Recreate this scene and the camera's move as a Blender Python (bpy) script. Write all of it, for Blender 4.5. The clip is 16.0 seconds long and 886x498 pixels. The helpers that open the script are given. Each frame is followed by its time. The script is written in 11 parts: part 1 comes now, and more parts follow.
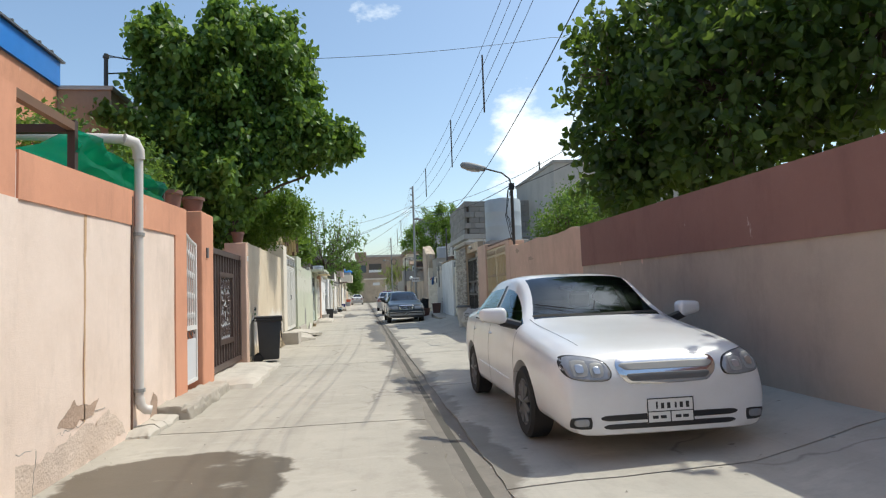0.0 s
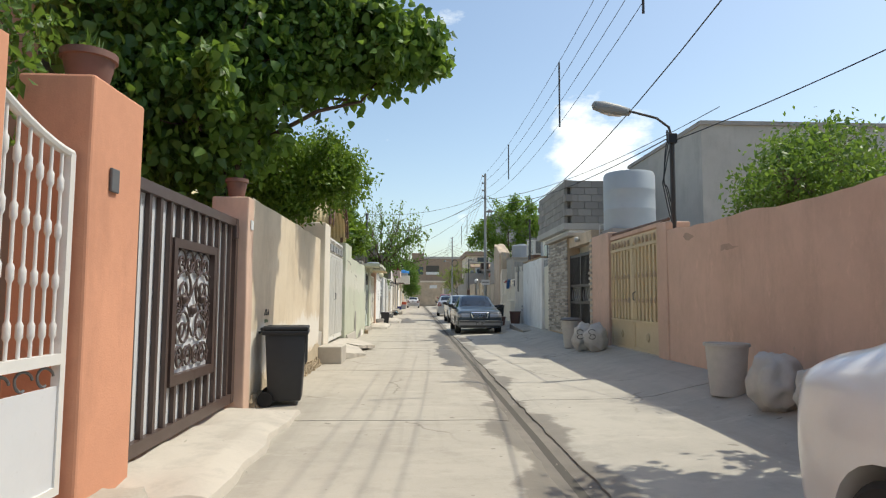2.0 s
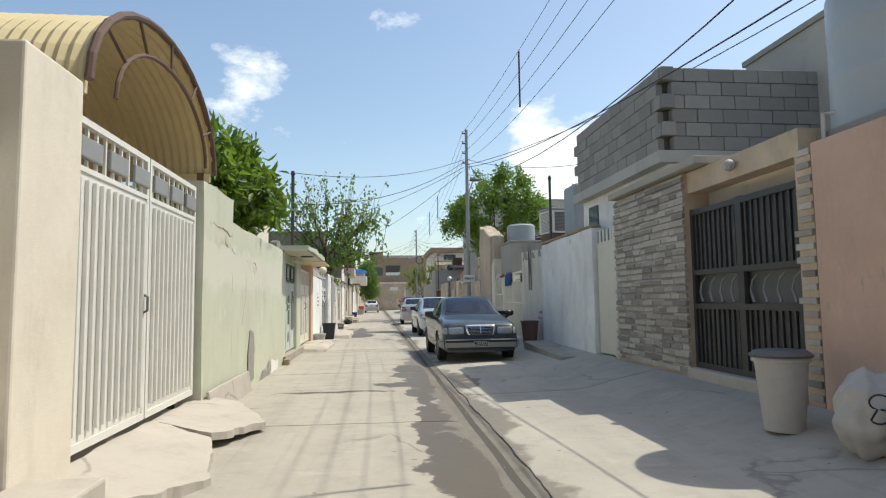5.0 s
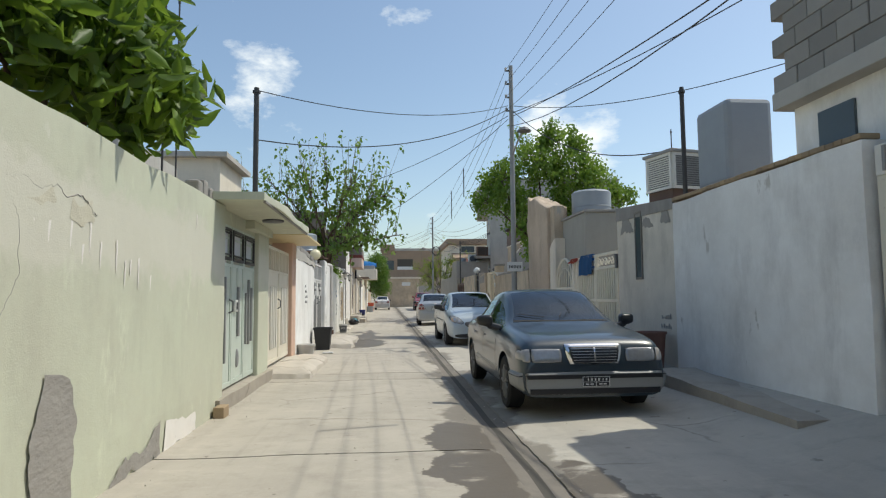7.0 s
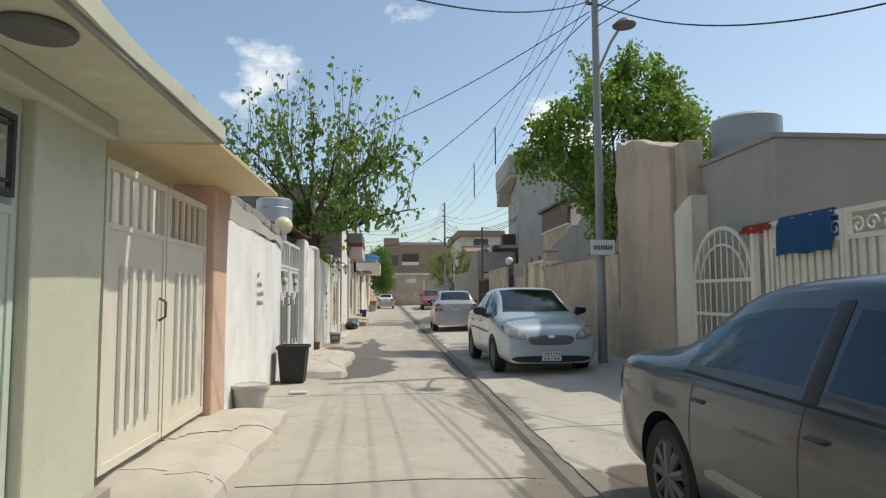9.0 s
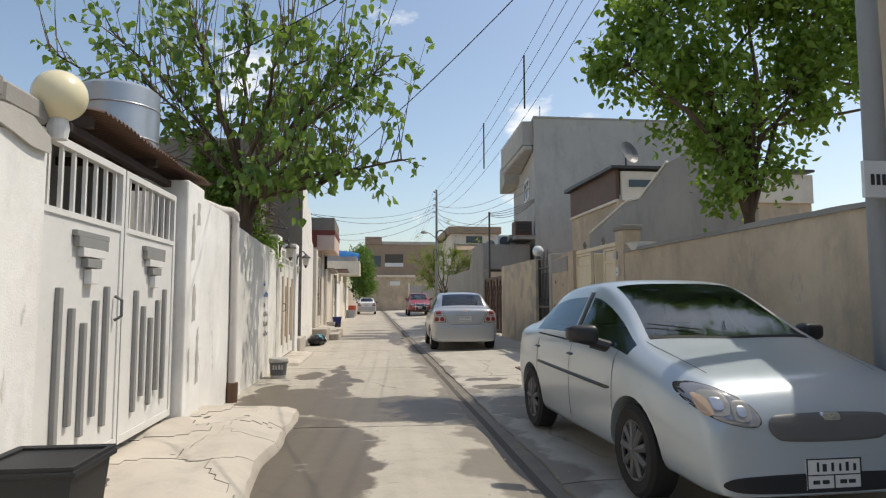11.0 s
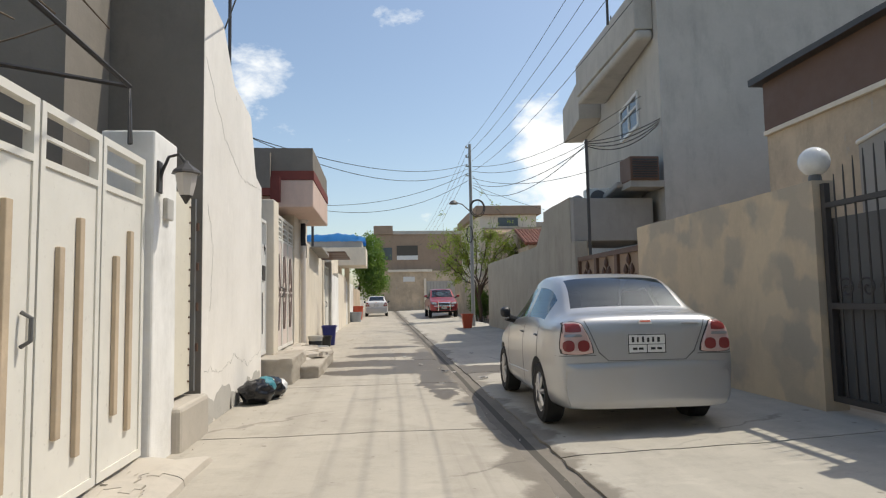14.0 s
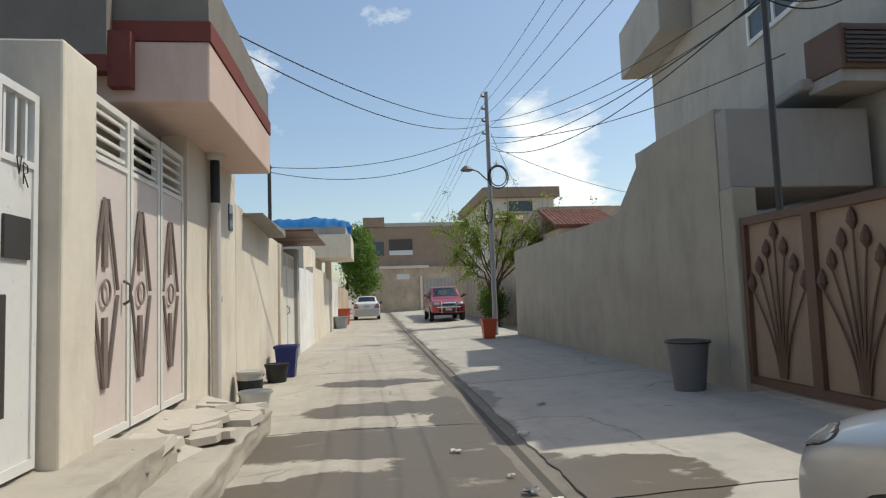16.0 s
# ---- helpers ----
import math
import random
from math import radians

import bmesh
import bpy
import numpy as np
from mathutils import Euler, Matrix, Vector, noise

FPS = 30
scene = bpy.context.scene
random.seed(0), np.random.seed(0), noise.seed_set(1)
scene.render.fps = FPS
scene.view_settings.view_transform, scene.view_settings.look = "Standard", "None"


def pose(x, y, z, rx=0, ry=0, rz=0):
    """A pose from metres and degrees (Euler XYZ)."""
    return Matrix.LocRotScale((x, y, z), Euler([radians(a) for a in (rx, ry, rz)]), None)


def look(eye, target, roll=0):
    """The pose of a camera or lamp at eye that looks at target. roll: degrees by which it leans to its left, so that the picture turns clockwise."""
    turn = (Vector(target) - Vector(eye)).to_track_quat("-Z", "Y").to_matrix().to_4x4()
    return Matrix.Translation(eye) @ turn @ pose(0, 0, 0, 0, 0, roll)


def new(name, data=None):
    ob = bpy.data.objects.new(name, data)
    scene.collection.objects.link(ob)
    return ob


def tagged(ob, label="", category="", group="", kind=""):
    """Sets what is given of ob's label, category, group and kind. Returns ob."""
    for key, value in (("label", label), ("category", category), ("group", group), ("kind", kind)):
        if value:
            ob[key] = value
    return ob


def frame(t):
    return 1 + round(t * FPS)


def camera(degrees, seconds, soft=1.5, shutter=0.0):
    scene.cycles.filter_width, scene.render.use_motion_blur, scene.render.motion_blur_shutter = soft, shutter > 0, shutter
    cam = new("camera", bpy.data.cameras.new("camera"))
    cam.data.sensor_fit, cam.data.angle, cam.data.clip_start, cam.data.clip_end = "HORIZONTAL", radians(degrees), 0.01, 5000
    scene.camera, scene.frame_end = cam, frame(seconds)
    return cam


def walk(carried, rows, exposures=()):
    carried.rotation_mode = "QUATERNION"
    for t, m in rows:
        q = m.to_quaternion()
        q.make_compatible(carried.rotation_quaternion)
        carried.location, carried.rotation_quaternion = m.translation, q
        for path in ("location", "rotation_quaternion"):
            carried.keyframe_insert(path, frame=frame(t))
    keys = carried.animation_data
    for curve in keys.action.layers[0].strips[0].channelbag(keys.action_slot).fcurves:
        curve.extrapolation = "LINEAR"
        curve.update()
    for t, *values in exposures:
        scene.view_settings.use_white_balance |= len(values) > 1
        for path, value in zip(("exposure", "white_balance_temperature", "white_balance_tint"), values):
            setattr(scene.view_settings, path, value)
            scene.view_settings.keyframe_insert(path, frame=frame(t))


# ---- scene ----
cam = camera(70.6, 16.0, 1.2)
PATH = [
    (0, (-0.079, -1.58, 1.308), (0.177, 0.399, 1.447), -2.1),
    (0.5, (-0.176, -0.195, 1.305), (0.015, 1.791, 1.447), -1.4),
    (1, (-0.298, 1.187, 1.304), (-0.175, 3.178, 1.453), -0.5),
    (1.5, (-0.403, 2.635, 1.291), (-0.324, 4.627, 1.448), -0.2),
    (2, (-0.45, 4.095, 1.297), (-0.369, 6.087, 1.455), 0.3),
    (2.5, (-0.422, 5.607, 1.315), (-0.299, 7.596, 1.479), 0.2),
    (3, (-0.375, 7.163, 1.325), (-0.192, 9.147, 1.495), 0.2),
    (3.5, (-0.349, 8.71, 1.335), (-0.121, 10.69, 1.511), -0.2),
    (4, (-0.347, 10.32, 1.329), (-0.111, 12.299, 1.504), -0.0),
    (4.2, (-0.348, 10.956, 1.337), (-0.111, 12.935, 1.503), -0.3),
    (6.3, (-0.4, 17.685, 1.317), (-0.217, 19.67, 1.483), -0.6),
    (6.5, (-0.403, 18.339, 1.322), (-0.221, 20.324, 1.484), -0.5),
    (7, (-0.418, 20.018, 1.332), (-0.241, 22.004, 1.486), -0.5),
    (7.5, (-0.457, 21.687, 1.334), (-0.285, 23.673, 1.496), -0.6),
    (8, (-0.52, 23.362, 1.33), (-0.354, 25.349, 1.491), -0.6),
    (8.2, (-0.562, 24.048, 1.343), (-0.397, 26.036, 1.494), -0.4),
    (10.3, (-0.614, 30.944, 1.344), (-0.438, 32.931, 1.49), -0.2),
    (10.5, (-0.602, 31.651, 1.331), (-0.414, 33.636, 1.482), -0.2),
    (11, (-0.547, 33.47, 1.321), (-0.322, 35.451, 1.482), -0.1),
    (11.5, (-0.474, 35.214, 1.3), (-0.223, 37.191, 1.464), -1.0),
    (12, (-0.442, 36.986, 1.272), (-0.192, 38.963, 1.434), -0.8),
    (12.5, (-0.511, 38.558, 1.25), (-0.274, 40.537, 1.409), -0.7),
    (13, (-0.512, 40.352, 1.263), (-0.294, 42.333, 1.429), -0.9),
    (13.5, (-0.563, 42.077, 1.28), (-0.358, 44.06, 1.445), -0.8),
    (14, (-0.569, 43.792, 1.284), (-0.374, 45.777, 1.439), -1.1),
    (14.5, (-0.585, 45.488, 1.293), (-0.392, 47.473, 1.447), -0.7),
    (15, (-0.561, 47.102, 1.314), (-0.367, 49.087, 1.47), -1.1),
    (15.5, (-0.514, 48.765, 1.325), (-0.313, 50.748, 1.482), -1.3),
    (16, (-0.506, 50.515, 1.329), (-0.284, 52.497, 1.479), -2.0),
]
walk(cam, [(t, look(eye, target, roll)) for t, eye, target, roll in PATH], [(0.0, 0.03, 6500, 4), (1.5, 0.02, 6850, 5), (3.3, 0.10, 6900, 5), (4.2, 0.08, 6900, 5), (6.4, -0.15, 6650, 4), (7.6, -0.25, 6700, 4), (8.2, -0.24, 6750, 4), (10.4, -0.18, 7050, 8), (11.5, -0.14, 7000, 9), (13.0, -0.10, 7000, 9), (14.5, -0.18, 6850, 7), (16.0, -0.27, 6750, 5)])

# ---- world and sun ----
SUN_WAY = Vector((0.57, 0.15, 1.0)).normalized()
world = bpy.data.worlds.new("sky")
scene.world = world
world.use_nodes = True
wn, wl = world.node_tree.nodes, world.node_tree.links
wn.clear()
sky = wn.new("ShaderNodeTexSky")
sky.sky_type, sky.sun_disc = "NISHITA", False
sky.sun_elevation, sky.sun_rotation = math.asin(SUN_WAY.z), math.atan2(SUN_WAY.x, SUN_WAY.y)
sky.air_density, sky.dust_density, sky.ozone_density = 1.05, 1.5, 1.3
coord = wn.new("ShaderNodeTexCoord")
stretch = wn.new("ShaderNodeMapping")
stretch.inputs["Scale"].default_value = (1.0, 1.0, 1.9)
stretch.inputs["Location"].default_value = (0.33, 0.1, 0.05)
wl.new(coord.outputs["Generated"], stretch.inputs["Vector"])
puffs = wn.new("ShaderNodeTexNoise")
puffs.inputs["Scale"].default_value, puffs.inputs["Detail"].default_value, puffs.inputs["Roughness"].default_value = 5.5, 10.0, 0.6
wl.new(stretch.outputs["Vector"], puffs.inputs["Vector"])
cover = wn.new("ShaderNodeValToRGB")
cover.color_ramp.elements[0].position, cover.color_ramp.elements[1].position = 0.66, 0.80
cover.color_ramp.elements[0].color, cover.color_ramp.elements[1].color = (0, 0, 0, 1), (1, 1, 1, 1)
gather = puffs.outputs["Fac"]
for way, reach in (((0.252, 0.938, 0.225), 0.14), ((-0.19, 0.93, 0.325), 0.13), ((-0.10, 0.85, 0.52), 0.10), ((0.33, 0.93, 0.10), 0.12)):
    far = wn.new("ShaderNodeVectorMath")
    far.operation = "DISTANCE"
    far.inputs[1].default_value = Vector(way).normalized()
    wl.new(coord.outputs["Generated"], far.inputs[0])
    near = wn.new("ShaderNodeMapRange")
    near.inputs["From Min"].default_value, near.inputs["From Max"].default_value = reach, 0.0
    near.inputs["To Min"].default_value, near.inputs["To Max"].default_value = 0.0, 0.36
    wl.new(far.outputs["Value"], near.inputs["Value"])
    add = wn.new("ShaderNodeMath")
    add.operation = "ADD"
    wl.new(gather, add.inputs[0])
    wl.new(near.outputs["Result"], add.inputs[1])
    gather = add.outputs[0]
wl.new(gather, cover.inputs["Fac"])
cloud = wn.new("ShaderNodeMix")
cloud.data_type = "RGBA"
cloud.inputs["B"].default_value = (6.6, 6.8, 7.1, 1)
wl.new(cover.outputs["Color"], cloud.inputs["Factor"])
wl.new(sky.outputs["Color"], cloud.inputs["A"])
back = wn.new("ShaderNodeBackground")
back.inputs["Strength"].default_value = 0.185
wl.new(cloud.outputs["Result"], back.inputs["Color"])
wout = wn.new("ShaderNodeOutputWorld")
wl.new(back.outputs["Background"], wout.inputs["Surface"])

sun = new("sun", bpy.data.lights.new("sun", "SUN"))
sun.data.energy, sun.data.angle, sun.data.color = 3.55, radians(0.5), (1.0, 0.955, 0.88)
sun.matrix_world = look(SUN_WAY * 60, (0, 0, 0))

# ---- materials ----
def shader(name):
    m = bpy.data.materials.new(name)
    m.use_nodes = True
    n, l = m.node_tree.nodes, m.node_tree.links
    return m, n, l, n["Principled BSDF"]


def rgb(c):
    return (*c, 1.0)


def noise_node(n, l, coords, scale, detail=4.0, rough=0.55, stretch=(1, 1, 1)):
    mp = n.new("ShaderNodeMapping")
    mp.inputs["Scale"].default_value = stretch
    l.new(coords, mp.inputs["Vector"])
    t = n.new("ShaderNodeTexNoise")
    t.inputs["Scale"].default_value, t.inputs["Detail"].default_value, t.inputs["Roughness"].default_value = scale, detail, rough
    l.new(mp.outputs["Vector"], t.inputs["Vector"])
    return t.outputs["Fac"]


def ramp(n, l, fac, lo, hi):
    r = n.new("ShaderNodeMapRange")
    r.inputs["From Min"].default_value, r.inputs["From Max"].default_value = lo, hi
    l.new(fac, r.inputs["Value"])
    return r.outputs["Result"]


def times(n, l, a, k):
    m = n.new("ShaderNodeMath")
    m.operation = "MULTIPLY"
    l.new(a, m.inputs[0])
    if isinstance(k, (int, float)):
        m.inputs[1].default_value = k
    else:
        l.new(k, m.inputs[1])
    return m.outputs[0]


def mix(n, l, fac, a, b):
    m = n.new("ShaderNodeMix")
    m.data_type = "RGBA"
    for key, v in (("Factor", fac), ("A", a), ("B", b)):
        if isinstance(v, tuple):
            m.inputs[key].default_value = rgb(v) if len(v) == 3 else v
        elif isinstance(v, (int, float)):
            m.inputs[key].default_value = v
        else:
            l.new(v, m.inputs[key])
    return m.outputs["Result"]


def bump(n, l, bsdf, height, strength, distance):
    b = n.new("ShaderNodeBump")
    b.inputs["Strength"].default_value, b.inputs["Distance"].default_value = strength, distance
    l.new(height, b.inputs["Height"])
    l.new(b.outputs["Normal"], bsdf.inputs["Normal"])


def scaled(c, k):
    return tuple(min(1.0, v * k) for v in c)


def plaster(name, base, stain=None, amount=0.5, rough=0.88, grain=85.0, streaks=0.35, dabs=0.0, patches=0.0, patch=(0.6, 0.57, 0.52), relief=0.22, seed=0.0, salt=None, cells=None):
    """Painted render: cloudy tone, run-down streaks, lost paint, fine sandy grain."""
    m, n, l, b = shader(name)
    co = n.new("ShaderNodeTexCoord")
    shift = n.new("ShaderNodeMapping")
    shift.inputs["Location"].default_value = (seed, seed * 1.7, seed * 0.6)
    l.new(co.outputs["Object"], shift.inputs["Vector"])
    v = shift.outputs["Vector"]
    stain = stain or scaled(base, 0.6)
    cloudy = noise_node(n, l, v, 1.3, 6.0, 0.65)
    fine = noise_node(n, l, v, 14.0, 5.0, 0.7)
    runs = noise_node(n, l, v, 1.2, 6.0, 0.68, (1.5, 1.5, 0.5))
    broad = noise_node(n, l, v, 0.42, 4.0, 0.6, (1.0, 1.0, 1.4))
    c = mix(n, l, times(n, l, ramp(n, l, broad, 0.36, 0.66), amount * 0.75), scaled(base, 1.07), stain)
    c = mix(n, l, times(n, l, ramp(n, l, cloudy, 0.42, 0.74), amount * 0.8), c, stain)
    c = mix(n, l, times(n, l, ramp(n, l, runs, 0.50, 0.68), streaks), c, scaled(stain, 0.72))
    drips = noise_node(n, l, v, 1.0, 6.0, 0.75, (3.4, 3.4, 0.4))
    spots = noise_node(n, l, v, 0.8, 3.0, 0.5)
    c = mix(n, l, times(n, l, times(n, l, ramp(n, l, drips, 0.54, 0.72), ramp(n, l, spots, 0.50, 0.66)), min(0.9, streaks * 0.9)), c, scaled(stain, 0.66))
    c = mix(n, l, times(n, l, ramp(n, l, fine, 0.45, 0.8), 0.25), c, scaled(base, 1.15))
    if dabs:
        dab = noise_node(n, l, v, 3.4, 8.0, 0.68, (1.3, 1.3, 0.5))
        there = ramp(n, l, noise_node(n, l, v, 0.9, 3.0, 0.5), 0.46, 0.6)
        c = mix(n, l, times(n, l, times(n, l, ramp(n, l, dab, 0.57, 0.66), there), dabs), c, scaled(base, 1.25))
    if patches:
        worn = noise_node(n, l, v, 2.6, 8.0, 0.62, (1.25, 1.25, 0.55))
        c = mix(n, l, times(n, l, ramp(n, l, worn, 0.69 - patches * 0.2, 0.73 - patches * 0.2), 0.85), c, patch)
    if cells:
        # hand-coloured blotches, each with a soft edge
        size, tone = cells
        near = n.new("ShaderNodeTexNoise")
        near.inputs["Scale"].default_value, near.inputs["Detail"].default_value = 3.0, 5.0
        l.new(v, near.inputs["Vector"])
        bend = n.new("ShaderNodeVectorMath")
        bend.operation = "MULTIPLY_ADD"
        bend.inputs[1].default_value = (0.5, 0.5, 0.5)
        l.new(near.outputs["Color"], bend.inputs[0])
        l.new(v, bend.inputs[2])
        vo = n.new("ShaderNodeTexVoronoi")
        vo.feature, vo.inputs["Scale"].default_value, vo.inputs["Smoothness"].default_value = "SMOOTH_F1", size, 0.9
        l.new(bend.outputs[0], vo.inputs["Vector"])
        pick = n.new("ShaderNodeSeparateColor")
        l.new(vo.outputs["Color"], pick.inputs["Color"])
        c = mix(n, l, times(n, l, ramp(n, l, pick.outputs[0], 0.32, 0.72), 0.8), c, tone)
    if salt:
        # pale bloom that rising damp leaves along a tide line
        z0, z1, bloom = salt
        sep = n.new("ShaderNodeSeparateXYZ")
        l.new(co.outputs["Object"], sep.inputs["Vector"])
        wave = n.new("ShaderNodeMath")
        wave.operation = "MULTIPLY_ADD"
        wave.inputs[1].default_value = 0.9
        l.new(noise_node(n, l, v, 1.6, 7.0, 0.7), wave.inputs[0])
        l.new(sep.outputs["Z"], wave.inputs[2])
        up, down = ramp(n, l, wave.outputs[0], z0 + 0.38, z0 + 0.52), ramp(n, l, wave.outputs[0], z1 + 0.58, z1 + 0.46)
        c = mix(n, l, times(n, l, times(n, l, up, down), 0.75), c, bloom)
    l.new(c, b.inputs["Base Color"])
    b.inputs["Roughness"].default_value = rough
    b.inputs["Specular IOR Level"].default_value = 0.25
    g = noise_node(n, l, v, grain, 3.0, 0.6)
    w = noise_node(n, l, v, 5.0, 4.0, 0.5)
    h = n.new("ShaderNodeMath")
    h.operation = "MULTIPLY_ADD"
    h.inputs[1].default_value = 3.0
    l.new(w, h.inputs[0])
    l.new(g, h.inputs[2])
    bump(n, l, b, h.outputs[0], relief, 0.008)
    return m


# water run out on the concrete: middle and half size
DAMP = [(-1.5, 42.0, 0.8, 1.1), (0.0, 41.9, 0.95, 0.32), (-1.14, 45.2, 0.10, 1.2), (0.35, 18.6, 0.34, 1.2), (0.35, 16.8, 0.28, 0.6), (0.3, 25.4, 0.34, 1.5), (-1.5, 3.3, 0.85, 0.8), (-1.35, 38.9, 0.85, 1.9), (-0.3, 41.1, 0.9, 0.75), (-2.0, 43.2, 0.25, 0.45), (-1.6, 44.7, 0.25, 0.6), (-1.08, 43.6, 0.3, 1.3), (-0.3, 58.2, 1.1, 0.5), (-0.5, 60.6, 0.9, 0.4),
        (0.28, 24.0, 0.22, 2.2), (0.25, 19.6, 0.2, 2.4), (0.25, 53.5, 0.25, 1.6), (-0.6, 56.5, 1.3, 0.65), (-0.9, 55.0, 0.8, 0.45), (0.25, 55.4, 0.7, 0.9), (0.4, 57.8, 0.3, 1.2),
        (-1.0, 23.0, 0.9, 0.09), (-0.1, 23.7, 0.3, 0.3), (1.3, 30.3, 0.5, 1.3), (1.4, 41.0, 0.5, 0.9), (1.34, 42.9, 0.4, 0.3), (1.31, 43.8, 0.3, 0.2), (1.2, 54.9, 0.7, 0.6), (1.0, 24.0, 0.3, 1.0)]


def damp_mask(n, l):
    g = n.new("ShaderNodeNewGeometry")
    t = n.new("ShaderNodeTexNoise")
    t.inputs["Scale"].default_value, t.inputs["Detail"].default_value, t.inputs["Roughness"].default_value = 1.7, 7.0, 0.6
    l.new(g.outputs["Position"], t.inputs["Vector"])
    off = n.new("ShaderNodeVectorMath")
    off.operation = "MULTIPLY_ADD"
    off.inputs[1].default_value, off.inputs[2].default_value = (0.75, 0.9, 0), (-0.375, -0.45, 0)
    l.new(t.outputs["Color"], off.inputs[0])
    add = n.new("ShaderNodeVectorMath")
    l.new(g.outputs["Position"], add.inputs[0])
    l.new(off.outputs[0], add.inputs[1])
    last = None
    for x, y, rx, ry in DAMP:
        mp = n.new("ShaderNodeVectorMath")
        mp.operation = "MULTIPLY_ADD"
        mp.inputs[1].default_value, mp.inputs[2].default_value = (1 / rx, 1 / ry, 0), (-x / rx, -y / ry, 0)
        l.new(add.outputs[0], mp.inputs[0])
        ln = n.new("ShaderNodeVectorMath")
        ln.operation = "LENGTH"
        l.new(mp.outputs[0], ln.inputs[0])
        if last is None:
            last = ln.outputs["Value"]
        else:
            mn = n.new("ShaderNodeMath")
            mn.operation = "MINIMUM"
            l.new(last, mn.inputs[0])
            l.new(ln.outputs["Value"], mn.inputs[1])
            last = mn.outputs[0]
    dry = noise_node(n, l, g.outputs["Position"], 1.1, 6.0, 0.62, (1.3, 2.4, 1.0))
    pools = times(n, l, ramp(n, l, last, 1.05, 0.98), ramp(n, l, dry, 0.70, 0.61))
    # water lines that follow the gutter
    sep = n.new("ShaderNodeSeparateXYZ")
    l.new(add.outputs[0], sep.inputs["Vector"])
    side = n.new("ShaderNodeMath")
    side.operation = "SUBTRACT"
    side.inputs[1].default_value = 0.66
    l.new(sep.outputs["X"], side.inputs[0])
    away = n.new("ShaderNodeMath")
    away.operation = "ABSOLUTE"
    l.new(side.outputs[0], away.inputs[0])
    wide = n.new("ShaderNodeMath")
    wide.operation = "MULTIPLY_ADD"
    wide.inputs[1].default_value = -1.5
    l.new(noise_node(n, l, g.outputs["Position"], 0.45, 4.0, 0.6, (0.3, 1.0, 1.0)), wide.inputs[0])
    l.new(away.outputs[0], wide.inputs[2])
    line = times(n, l, ramp(n, l, wide.outputs[0], -0.44, -0.52), 0.7)
    both = n.new("ShaderNodeMath")
    both.operation = "MAXIMUM"
    l.new(pools, both.inputs[0])
    l.new(line, both.inputs[1])
    return both.outputs[0]


